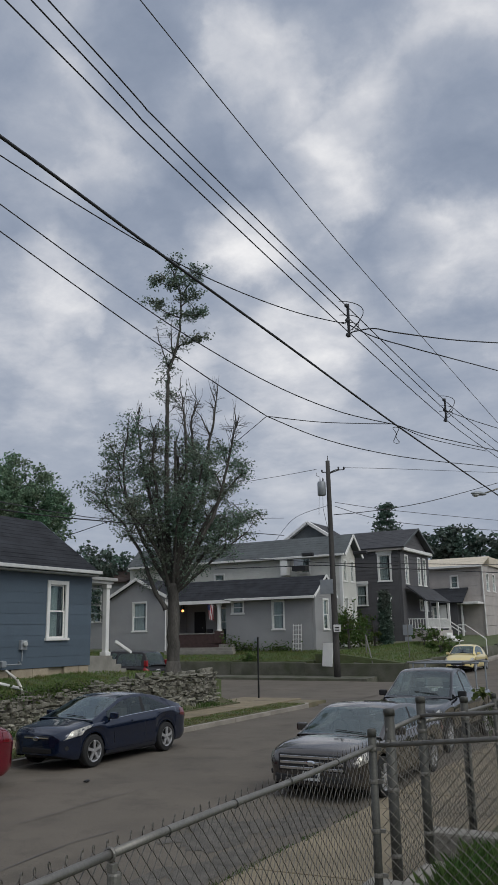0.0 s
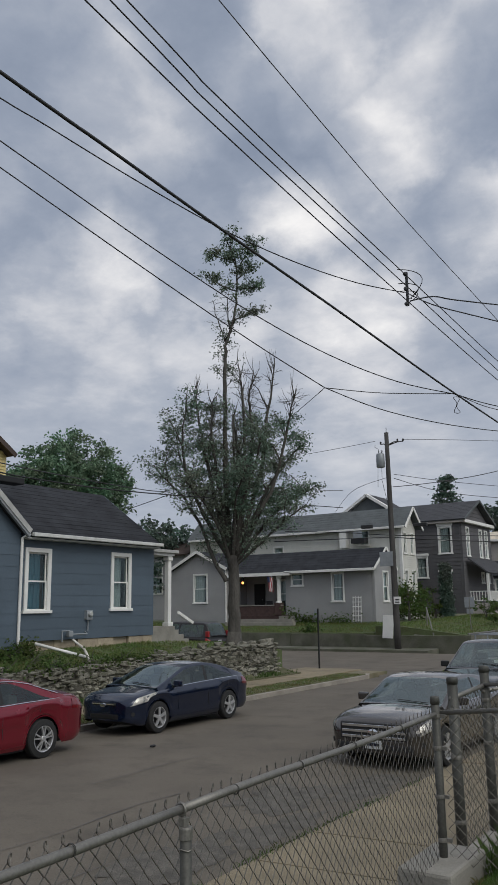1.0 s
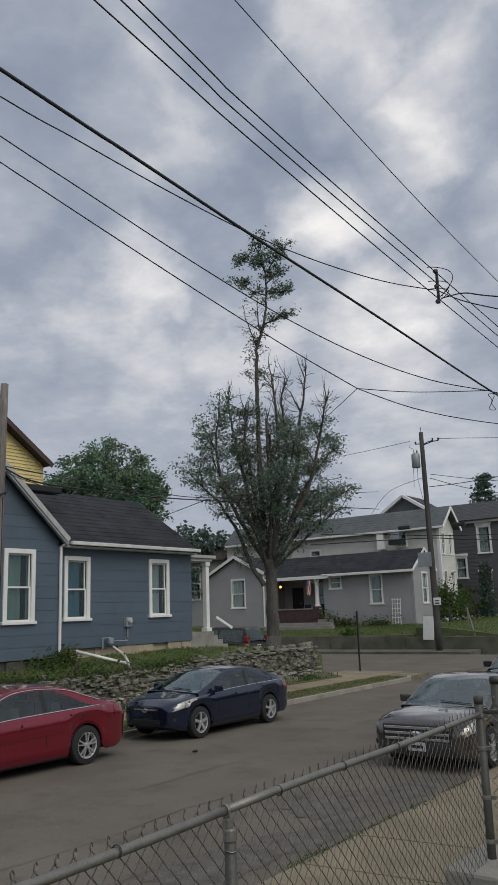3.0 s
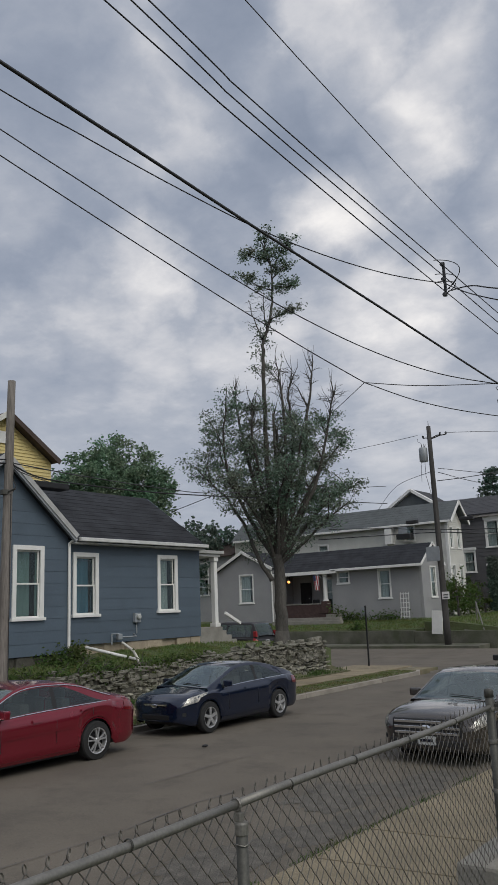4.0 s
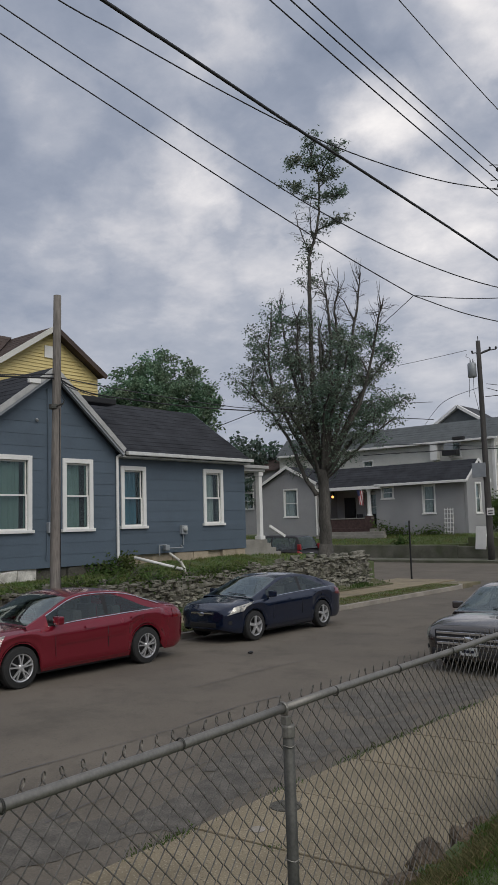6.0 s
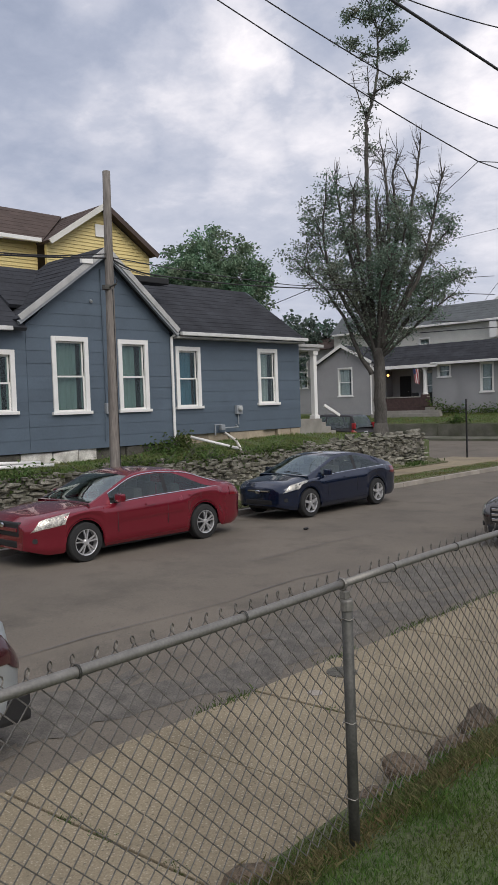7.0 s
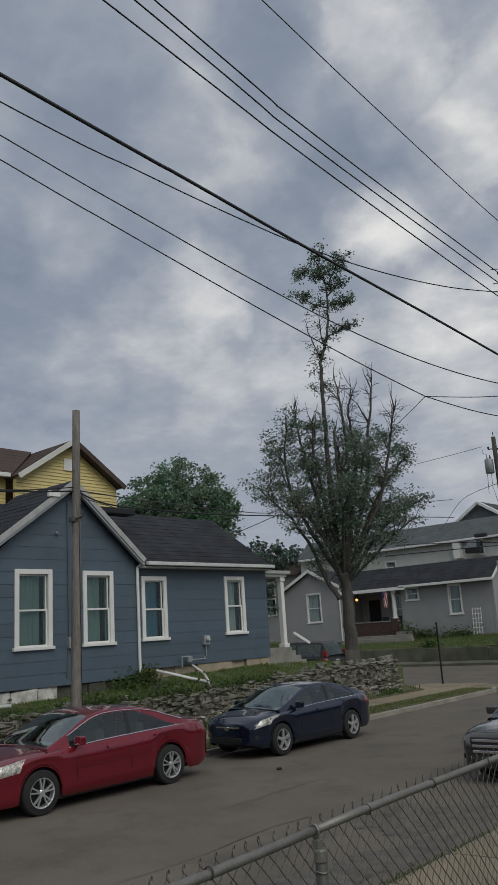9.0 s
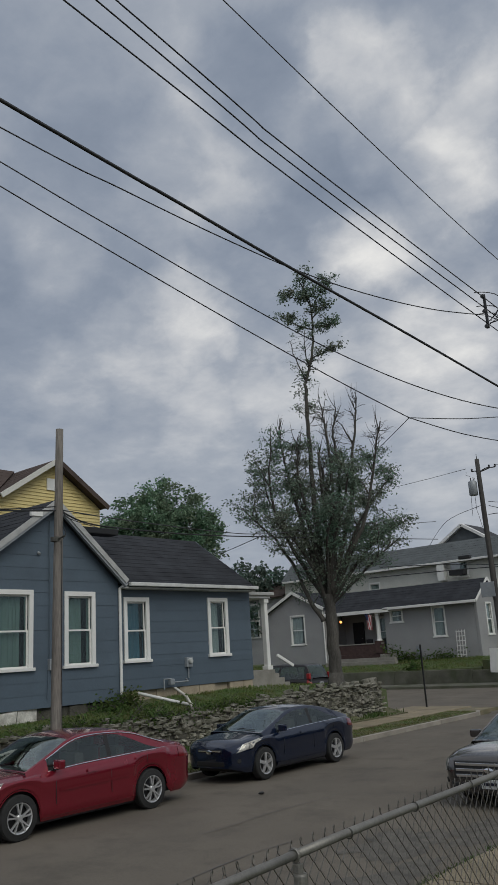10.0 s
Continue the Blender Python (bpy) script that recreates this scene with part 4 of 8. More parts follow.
def build_grey_bungalow():
    o = (-30, 47, 1.7)
    h = thing("house", "grey clapboard bungalow with a recessed brick porch", "house", pose(*o))
    before = set(bpy.data.objects)
    # main front, right of the porch
    front(h, -28.55, -22.16, 1.5, 4.95, 47.0, "greysiding", [(-28.13, -27.15, 4.02, 4.92), (-25.08, -24.13, 2.95, 4.86)])
    gable(h, 47.0, 49.8, 1.5, 4.95, 6.25, -22.0, 1, "greysiding", [(48.2, 49.1, 2.9, 4.9)])
    # projecting gable on the left
    front(h, -37.9, -33.0, 1.5, 6.6, 46.4, "greysiding", [(-35.98, -34.68, 3.0, 5.08)],
          reach=lambda z: (0, 4.9) if z < 5.42 else ((z - 5.42) * 2.05, 4.9 - (z - 5.42) * 2.05))
    part("wall", boxed(-33.15, -33.0, 46.56, 48.9, 1.5, 5.3), "greysiding", h)
    part("wall", boxed(-37.9, -37.7, 46.56, 49.8, 1.5, 5.3), "greysiding", h)
    part("wall", boxed(-37.7, -22.17, 49.65, 49.8, 1.5, 4.95), "greysiding", h)
    # porch wall set back, with door and dark window
    front(h, -33.0, -28.55, 1.5, 4.95, 48.9, "greysiding", [(-30.3, -29.4, 2.6, 4.6)])
    part("wall", boxed(-28.53, -28.4, 47.17, 48.88, 1.5, 4.93), "greysiding", h)
    door = part("door", boxed(-32.3, -31.4, 48.80, 48.86, 2.2, 4.3, 0.01), "dark", h)
    part("door_handle", tubed([(-31.55, 48.79, 3.2), (-31.55, 48.72, 3.2)], 0.03), "chrome", door)
    part("porch_floor", boxed(-33.0, -28.3, 46.6, 48.9, 1.5, 2.15, 0.02), "brick", h)
    part("porch_wall", boxed(-32.98, -28.75, 46.6, 46.85, 2.152, 2.76, 0.01), "brick", h)
    part("porch_coping", boxed(-32.98, -28.7, 46.55, 46.9, 2.762, 2.83, 0.01), "cement", h)
    bm = bmesh.new()
    box(bm, -29.2, -28.72, 46.53, 46.95, 2.15, 2.95, 0.015)
    part("pier", bm, "brick", h)
    bm = bmesh.new()
    lathe(bm, [(0.2, 2.95), (0.2, 3.03), (0.15, 3.07), (0.13, 4.55), (0.19, 4.62), (0.19, 4.74)], 16, "z")
    part("porch_post", bm, "white", h, m=pose(-28.95, 46.75, 0))
    part("porch_fascia", boxed(-33.0, -27.85, 46.35, 46.55, 4.74, 4.96, 0.01), "white", h)
    for i in range(3):
        part("step", boxed(-28.7 if i == 0 else -32.6, -27.7 + 0.25 * i, 46.6 - 0.35 * (i + 1), 46.6 - 0.35 * i, 1.3, 2.1 - 0.2 * i, 0.01), "cement", h)
    lamp = part("porch_lamp", boxed(-32.08, -31.92, 46.82, 46.98, 4.45, 4.74, 0.01), "blackplastic", h)
    bm = bmesh.new()
    bmesh.ops.create_icosphere(bm, subdivisions=2, radius=0.09)
    part("bulb", bm, "porchbulb", lamp, m=pose(-32.0, 46.9, 4.36))
    su = Vector((0, 1.9, 1.4))
    shingles("roof", h, "roof", (-33.2, 46.5, 4.98), (1, 0, 0), su, 11.45, su.length, course=0.3, tab=2, seed=21)
    sb = Vector((0, -1.7, 1.4))
    shingles("roof", h, "roof", (-37.9, 50.1, 4.98), (1, 0, 0), sb, 16.15, sb.length, course=0.6, tab=3, seed=22)
    for s, ex in ((1, -38.1), (-1, -32.8)):
        d = Vector((s * 2.65, 0, 1.32))
        shingles("roof", h, "roof", (ex, 46.1, 5.36), (0, 1, 0), d, 3.4, d.length, course=0.3, tab=2, seed=24 + s)
        bm = bmesh.new()
        bar(bm, (ex, 46.07, 5.32), (ex + s * 2.65, 46.07, 6.64), 0.04, 0.2)
        part("rake_board", bm, "white", h)
    part("corner_board", boxed(-22.13, -21.96, 46.96, 47.12, 1.5, 4.86), "greysiding", h)
    part("gutter", boxed(-28.3, -21.75, 46.35, 46.5, 4.86, 5.02, 0.02), "white", h)
    part("downpipe", tubed([(-33.05, 46.33, 5.2), (-33.05, 46.33, 1.7)], 0.05, 6), "white", h)
    for ya, yb in ((46.45, 48.4), (50.1, 48.4)):
        bm = bmesh.new()
        bar(bm, (-21.72, ya, 4.95), (-21.72, yb, 6.36), 0.04, 0.16)
        part("rake_board", bm, "white", h)
    part("meter", boxed(-26.35, -26.05, 46.85, 47.0, 2.0, 2.5, 0.02), "steel_grey", h)
    local(h, before, o)


build_grey_bungalow()


def build_white_house():
    o = (-30, 55, 2.5)
    h = thing("house", "cream-sided two-storey house with a grey-green roof", "house", pose(*o))
    before = set(bpy.data.objects)
    front(h, -42, -23.21, 1.6, 8.2, 54.0, "whitesiding", [(-33.9, -32.9, 6.4, 7.35), (-26.4, -25.5, 7.0, 8.2)], course=0.15)
    gable(h, 54.0, 56.6, 1.6, 8.2, 9.65, -23.05, 1, "whitesiding", [(54.3, 54.95, 6.3, 7.9), (55.6, 56.25, 6.3, 7.9), (54.3, 54.95, 3.3, 5.2), (55.6, 56.25, 3.3, 5.2)], course=0.15)
    part("wall", boxed(-42, -23.22, 56.45, 56.6, 1.6, 8.2), "whitesiding", h)
    part("wall", boxed(-42.2, -42.01, 54, 56.6, 1.6, 8.2), "whitesiding", h)
    for ya, sg, sd in ((53.6, 1, 31), (57.0, -1, 32)):
        su = Vector((0, sg * 1.7, 1.55))
        shingles("roof", h, "roof_green", (-42.3, ya, 8.22), (1, 0, 0), su, 19.75, su.length, course=0.3, tab=2, seed=sd)
        bm = bmesh.new()
        bar(bm, (-22.52, ya, 8.12), (-22.52, ya + sg * 1.7, 9.68), 0.05, 0.2)
        part("rake_board", bm, "white", h)
    part("gutter", boxed(-42, -22.6, 53.45, 53.6, 8.1, 8.25, 0.02), "white", h)
    part("corner_board", boxed(-23.2, -23.0, 53.95, 54.12, 1.6, 8.1), "white", h)
    # lean-to and air conditioner
    part("lean_to", boxed(-27.75, -27.2, 53.5, 54.0, 6.9, 8.1, 0.02), "white", h)
    ac = part("air_conditioner", boxed(-26.6, -25.5, 53.1, 53.7, 7.15, 7.5, 0.02), "blackplastic", h)
    part("grille", boxed(-26.4, -25.7, 53.06, 53.1, 7.5, 8.0, 0.01), "steel_grey", ac)
    local(h, before, o)


build_white_house()


def build_charcoal_house():
    o = (-22, 62, 2.5)
    h = thing("house", "charcoal-painted two-storey brick house with white lintels and a porch", "house", pose(*o))
    before = set(bpy.data.objects)
    front(h, -25.2, -20.81, 2.0, 8.85, 60.0, "charcoal", [(-22.55, -21.4, 6.5, 8.65), (-24.5, -23.45, 4.7, 6.4), (-22.6, -21.6, 3.1, 5.1)], course=0.3, head=0.2, trim=0.14)
    gable(h, 60.0, 67.0, 2.0, 8.85, 10.7, -20.65, 1, "charcoal", [(60.9, 61.7, 6.3, 8.6), (64.0, 64.8, 6.3, 8.6), (65.4, 66.2, 6.3, 8.6), (64.0, 64.8, 4.3, 5.2), (65.4, 66.2, 4.3, 5.2)], course=0.3, trim=0.13)
    part("wall", boxed(-32, -20.8, 66.8, 67, 2, 8.85), "charcoal", h)
    part("wall", boxed(-32, -25.2, 60.0, 60.2, 2, 8.85), "charcoal", h)
    part("wall", boxed(-32.2, -32, 60.0, 67, 2, 8.85), "charcoal", h)
    part("cornice", boxed(-32.2, -20.3, 59.7, 60.0, 8.85, 9.1, 0.03), "tan", h)
    part("cornice", boxed(-20.6, -20.3, 60.0, 67.3, 8.85, 9.1, 0.03), "white", h)
    for ya, sg, sd in ((59.6, 1, 41), (67.4, -1, 42)):
        su = Vector((0, sg * 3.9, 1.75))
        shingles("roof", h, "roof_grey", (-32.3, ya, 9.1), (1, 0, 0), su, 12.1, su.length, course=0.35, tab=2, seed=sd)
        bm = bmesh.new()
        bar(bm, (-20.2, ya, 9.05), (-20.2, ya + sg * 3.9, 10.8), 0.06, 0.16)
        part("rake_board", bm, "roof_green", h)
    # cross gable with green shingles, and the chimney behind
    part("wall", boxed(-30.6, -27.0, 61.0, 61.2, 8.9, 10.4), "roof_green", h)
    bm = bmesh.new()
    prism(bm, [(-30.8, 10.35), (-26.9, 10.35), (-28.82, 11.6)], lambda x, z: (x, 61.0, z), lambda x, z: (x, 61.2, z))
    part("gable_wall", bm, "roof_green", h)
    for s, ex in ((1, -31.1), (-1, -26.6)):
        bm = bmesh.new()
        bar(bm, (ex, 60.9, 10.3), (-28.85, 60.9, 11.75), 0.5, 0.22)
        part("rake_board", bm, "white", h)
        d = Vector((-28.85 - ex, 0, 1.45))
        shingles("roof", h, "roof_grey", (ex, 61.0, 10.4), (0, 1, 0), d, 3.5, d.length, course=0.4, tab=2, seed=45 + s)
    part("chimney", boxed(-30.4, -29.5, 63, 63.8, 9.5, 11.7, 0.03), "brick", h)
    # porch facing the upper street
    su = Vector((-1.5, 0, 1.15))
    shingles("porch_roof", h, "roof_grey", (-18.9, 60.4, 5.0), (0, 1, 0), su, 6.4, su.length, course=0.3, tab=2, seed=48)
    part("porch_floor", boxed(-20.6, -18.9, 60.4, 66.8, 1.6, 2.75, 0.02), "tan", h)
    for y in (60.6, 63.6, 66.6):
        part("porch_post", boxed(-19.15, -18.97, y - 0.09, y + 0.09, 2.75, 4.95, 0.01), "white", h)
    bm = bmesh.new()
    for z in (2.9, 3.6):
        box(bm, -19.08, -19.02, 60.6, 66.5, z, z + 0.06)
        box(bm, -20.5, -19.1, 60.55, 60.6, z, z + 0.06)
    part("porch_rail", bm, "white", h)
    for i in range(26):
        part("baluster", boxed(-19.075, -19.025, 60.75 + i * 0.22, 60.8 + i * 0.22, 2.96, 3.6), "white", h)
    for i in range(6):
        part("baluster", boxed(-20.45 + i * 0.22, -20.4 + i * 0.22, 60.555, 60.595, 2.96, 3.6), "white", h)
    for i in range(5):
        part("step", boxed(-18.9 + 0.3 * i, -18.6 + 0.3 * i, 64.0, 65.6, 1.5, 2.55 - 0.2 * i, 0.01), "white", h)
    bm = bmesh.new()
    bar(bm, (-18.9, 64.0, 3.55), (-17.5, 64.0, 2.6), 0.06, 0.08)
    bar(bm, (-18.9, 65.6, 3.55), (-17.5, 65.6, 2.6), 0.06, 0.08)
    part("hand_rail", bm, "white", h)
    local(h, before, o)


build_charcoal_house()


def build_pale_house():
    o = (-20, 76, 3)
    h = thing("house", "pale stucco two-storey house with a cream cornice and small porch", "house", pose(*o))
    before = set(bpy.data.objects)
    front(h, -25.5, -18.36, 2.2, 8.5, 75.0, "tan", [(-21.15, -20.35, 6.5, 7.7)], course=0.9, trim=0.1)
    gable(h, 75.0, 84.0, 2.2, 8.5, 8.6, -18.2, 1, "tan", [(76.5, 77.5, 6.2, 7.9), (79, 80, 6.2, 7.9)], course=0.9)
    part("wall", boxed(-25.5, -17.9, 83.8, 84, 2.2, 8.5), "tan", h)
    su = Vector((0, 3.0, 1.0))
    shingles("roof", h, "cream", (-25.8, 74.6, 8.5), (1, 0, 0), su, 7.8, su.length, course=0.9, tab=9, seed=51)
    part("roof", boxed(-25.8, -18.0, 77.5, 84.3, 8.6, 9.45, 0.02), "cream", h)
    part("cornice", boxed(-25.8, -18.0, 74.5, 74.62, 8.35, 8.55, 0.02), "white", h)
    front(h, -23.6, -20.26, 2.2, 5.2, 73.0, "charcoal", [(-22.4, -21.6, 3.2, 4.9)], course=0.3, trim=0.1)
    gable(h, 73.0, 75.0, 2.2, 5.2, 5.3, -20.1, 1, "charcoal", [], course=0.3)
    for a in (-22.95, -21.6):
        part("shutter", boxed(a, a + 0.5, 72.93, 72.98, 3.1, 5.0, 0.01), "white", h)
    su = Vector((0, 2.4, 1.4))
    shingles("porch_roof", h, "roof", (-24.1, 72.6, 5.15), (1, 0, 0), su, 4.6, su.length, course=0.35, tab=2, seed=52)
    part("porch_post", boxed(-19.9, -19.75, 73.4, 73.55, 2.2, 5.1), "white", h)
    part("porch_roof", boxed(-20.1, -18.2, 72.9, 75.0, 5.0, 5.2, 0.02), "white", h)
    part("downpipe", tubed([(-18.1, 74.9, 8.3), (-18.1, 74.9, 2.4)], 0.06, 6), "white", h)
    local(h, before, o)


build_pale_house()


def build_far_cottage():
    o = (-18, 92, 3)
    h = thing("house", "low white house with a dark roof up the street", "house", pose(*o))
    before = set(bpy.data.objects)
    front(h, -24, -16.66, 2.5, 7.6, 90.0, "whitesiding", [(-18.6, -17.6, 3.8, 5.6), (-20.5, -19.5, 3.8, 5.6)], course=0.2)
    gable(h, 90.0, 97.0, 2.5, 7.6, 9.6, -16.5, 1, "whitesiding", [(92, 93, 5, 6.5)], course=0.2)
    su = Vector((0, 3.9, 2.2))
    shingles("roof", h, "roof_grey", (-24.3, 89.6, 7.6), (1, 0, 0), su, 8.2, su.length, course=0.4, tab=3, seed=61)
    su = Vector((0, 1.9, 0.9))
    shingles("porch_roof", h, "roof_grey", (-22, 88.0, 5.8), (1, 0, 0), su, 5.8, su.length, course=0.4, tab=3, seed=62)
    for x in (-21.8, -19, -16.5):
        part("porch_post", boxed(x - 0.1, x + 0.1, 88.1, 88.3, 2.4, 5.8, 0.01), "white", h)
    part("wall", boxed(-24.2, -16.6, 96.9, 97.1, 2.5, 7.6), "whitesiding", h)
    local(h, before, o)


build_far_cottage()


def build_yellow_house():
    o = (-28, 18, 1.5)
    h = thing("house", "tall yellow clapboard house with a brown roof", "house", pose(*o))
    before = set(bpy.data.objects)
    gable(h, 16.95, 21.95, 1.5, 9.1, 10.75, -27.0, 1, "yellow", [], course=0.14)
    part("gable_vent", boxed(-26.98, -26.93, 19.2, 19.68, 9.62, 10.12, 0.01), "white", h)
    wall("wall", h, "yellow", (-27.6, 0, 0), (0, 1, 0), (1, 0, 0), 1.5, 9.2, lambda z: (6, 16.9), [], 0.14)
    part("wall", boxed(-36, -27.2, 21.8, 21.94, 1.5, 9.0), "yellow", h)
    for s, ey in ((1, 16.85), (-1, 22.1)):
        d = Vector((0, s * 2.62, 1.74))
        shingles("roof", h, "roof_brown", (-26.6, ey, 9.14), (-1, 0, 0), d, 9, d.length, course=0.35, tab=2, seed=70 + s)
        bm = bmesh.new()
        bar(bm, (-26.55, ey, 9.08), (-26.55, ey + s * 2.62, 10.82), 0.06, 0.2)
        part("rake_board", bm, "whitesiding" if s > 0 else "roof_brown", h)
    d = Vector((-2.3, 0, 1.66))
    shingles("roof", h, "roof_brown", (-27.15, 6, 9.22), (0, 1, 0), d, 10.9, d.length, course=0.35, tab=2, seed=73, shift=(0, -2.4))
    part("gutter", boxed(-27.2, -27.05, 6, 16.8, 9.12, 9.28, 0.02), "white", h)
    part("wall", boxed(-36, -27.7, 6, 6.2, 1.5, 9.2), "yellow", h)
    local(h, before, o)


build_yellow_house()


def build_side_house():
    o = (-48, 55, 1.5)
    h = thing("house", "grey two-storey house seen behind the porch", "house", pose(*o))
    before = set(bpy.data.objects)
    front(h, -56, -43.0, 1.2, 7.2, 54.5, "greysiding", [(-46.9, -45.6, 3.9, 5.4), (-46.9, -45.6, 5.6, 6.8)], course=0.15)
    part("wall", boxed(-43.15, -43.0, 54.64, 60, 1.2, 7.2), "greysiding", h)
    d = Vector((0, 3, 1.2))
    shingles("roof", h, "roof_brown", (-56.3, 54.1, 7.2), (1, 0, 0), d, 13.6, d.length, course=0.35, tab=2, seed=81)
    local(h, before, o)


build_side_house()


# ---- vehicles: y points forward in each, the wheels stand on z = 0 ----
def smooth_curve(points, width=0.12):
    ys, zs = [p[0] for p in points], [p[1] for p in points]

    def f(y):
        return sum(float(np.interp(y + d * width, ys, zs)) for d in (-1, -0.5, 0, 0.5, 1)) / 5
    return f


def wheel(parent, x, y, r, width, spokes, side, rim_mat="alloy", double=True):
    """A tyre with a spoked rim and hub, its outer face at x."""
    wh = part("wheel", bmesh.new(), "rubber", parent, m=pose(x, y, r))
    bm = bmesh.new()
    s = side
    prof = [(r * 0.64, -s * width), (r * 0.93, -s * width), (r, -s * width * 0.85), (r, -s * width * 0.15), (r * 0.95, -s * 0.005), (r * 0.70, s * 0.008), (r * 0.66, -s * 0.01), (r * 0.64, -s * 0.05)]
    lathe(bm, prof, 32, "x", False)
    bmesh.ops.recalc_face_normals(bm, faces=bm.faces)
    part("tyre", bm, "rubber", wh, smooth=False)
    bm = bmesh.new()
    lathe(bm, [(r * 0.60, -s * 0.09), (r * 0.665, -s * 0.02), (r * 0.67, s * 0.004), (r * 0.62, -s * 0.004), (r * 0.6, -s * 0.03)], 32, "x", False)
    for k in range(spokes):
        a = 2 * math.pi * k / spokes + 0.3
        for off in ((-0.2, 0.2) if double else (0.0,)):
            d0 = Vector((-s * 0.012, math.cos(a + off * 0.6) * r * 0.14, math.sin(a + off * 0.6) * r * 0.14))
            d1 = Vector((-s * 0.008, math.cos(a + off) * r * 0.635, math.sin(a + off) * r * 0.635))
            bar(bm, d0, d1, 0.023 if double else 0.062, 0.03, up=(1, 0, 0))
    lathe(bm, [(r * 0.17, -s * 0.05), (r * 0.17, -s * 0.008), (r * 0.11, s * 0.004)], 16, "x")
    bmesh.ops.recalc_face_normals(bm, faces=bm.faces)
    part("rim", bm, rim_mat, wh)
    bm = bmesh.new()
    lathe(bm, [(r * 0.60, -s * 0.12), (r * 0.60, -s * 0.1)], 20, "x")
    part("brake_disc", bm, "blackplastic", wh)


def car(name, label, spec, m):
    """A car from its side profile: a shell with wheel arches, a glazed cabin, lamps, grille, mirrors, handles and wheels."""
    L, W, H = spec["L"], spec["W"], spec["H"]
    paint = spec["paint"]
    fa, ra, R = spec["front_axle"], spec["rear_axle"], spec["R"]
    c = thing(name, label, spec.get("category", "car"), m)
    top, sh, cab = smooth_curve(spec["top"]), smooth_curve(spec["shoulder"]), smooth_curve(spec["cabin"], spec.get("cab_round", 0.10))
    sill = spec.get("sill", 0.21)
    half = L / 2

    def width(y):
        t = (y / half)
        e, c = (spec.get("nose", 0.20), 0.24) if t > 0 else (spec.get("tail", 0.14), spec.get("tail_round", 0.18))
        q = min(1.0, max(0.0, (abs(t) - 0.87) / 0.13))
        return W / 2 * (1 - 0.6 * e * max(0.0, (abs(t) - 0.62) / 0.38) ** 2.2 - c * (1 - math.sqrt(1 - q * q)))

    def low(y):
        z = sill + 0.10 * max(0.0, (abs(y) / half - 0.86) / 0.14)
        for a in (fa, ra):
            q = (R * 1.16) ** 2 - (y - a) ** 2
            if q > 0:
                z = max(z, R + math.sqrt(q))
        return z

    def section(y, v):
        """A point of the shell's right half: v = 0 at the sill, 0.6 at the shoulder, 1 at the centre line."""
        w, z0, zs, zt = width(y), low(y), sh(y), top(y)
        zs, zt = max(zs, z0 + 0.06), max(zt, z0 + 0.07)
        keys = ((0, 0.93, z0), (0.06, 0.972, z0 + 0.10 * (zs - z0)), (0.12, 0.982, z0 + 0.24 * (zs - z0)), (0.2, 0.974, z0 + 0.38 * (zs - z0)), (0.3, 0.985, z0 + 0.55 * (zs - z0)), (0.4, 0.998, z0 + 0.72 * (zs - z0)),
                (0.48, 0.998, z0 + 0.83 * (zs - z0)), (0.55, 0.968, z0 + 0.95 * (zs - z0)), (0.6, 0.935, zs),
                (0.72, 0.80, zs + 0.55 * (zt - zs)), (0.86, 0.42, zt - 0.01), (1.0, 0.0, zt))
        vs = [k[0] for k in keys]
        return Vector((w * float(np.interp(v, vs, [k[1] for k in keys])), y, float(np.interp(v, vs, [k[2] for k in keys]))))

    ys = sorted({round(half * math.sin(math.pi / 2 * t), 4) for t in span(-1, 1, 52)} | {round(a + R * 1.16 * math.cos(b), 4) for a in (fa, ra) for b in span(0, math.pi, 12)})
    vlist = [0, 0.06, 0.12, 0.2, 0.3, 0.4, 0.48, 0.55, 0.6, 0.66, 0.72, 0.79, 0.86, 0.93, 1.0]
    bm = bmesh.new()
    for sgn in (1, -1):
        grid(bm, ys, vlist, lambda y, v: Vector((sgn * section(y, v).x, y, section(y, v).z)))
    bmesh.ops.remove_doubles(bm, verts=bm.verts, dist=0.0005)
    open_a, open_b = spec["backlight"][0] + 0.1, spec["windscreen"][1] - 0.16
    inside = [f for f in bm.faces if open_a < f.calc_center_median().y < open_b and f.calc_center_median().z > sh(f.calc_center_median().y) + 0.001]
    bmesh.ops.delete(bm, geom=inside, context="FACES")
    for yend in (ys[0], ys[-1]):
        ring = [v for v in bm.verts if abs(v.co.y - yend) < 1e-4]
        ring.sort(key=lambda v: math.atan2(v.co.z - 0.5, v.co.x))
        if len(ring) > 2:
            bm.faces.new(ring)
    bmesh.ops.recalc_face_normals(bm, faces=bm.faces)
    body = part("body", bm, paint, c, smooth=True)
    # dark underside and wheel wells
    bm = bmesh.new()
    box(bm, -W * 0.36, W * 0.36, -half * 0.88, half * 0.86, 0.2, 0.5)
    box(bm, -W * 0.44, W * 0.44, ra + R * 1.1, fa - R * 1.1, 0.17, 0.45)
    for a in (fa, ra):
        for sgn in (1, -1):
            box(bm, sgn * W * 0.26, sgn * W * 0.40, a - R * 1.2, a + R * 1.2, 0.3, R * 2.05)
    part("underbody", bm, "blackplastic", c)
    # cabin
    y0, y1 = spec["cabin"][0][0], spec["cabin"][-1][0]
    front_glass, rear_glass = spec["windscreen"], spec["backlight"]
    doors = spec["doors"]
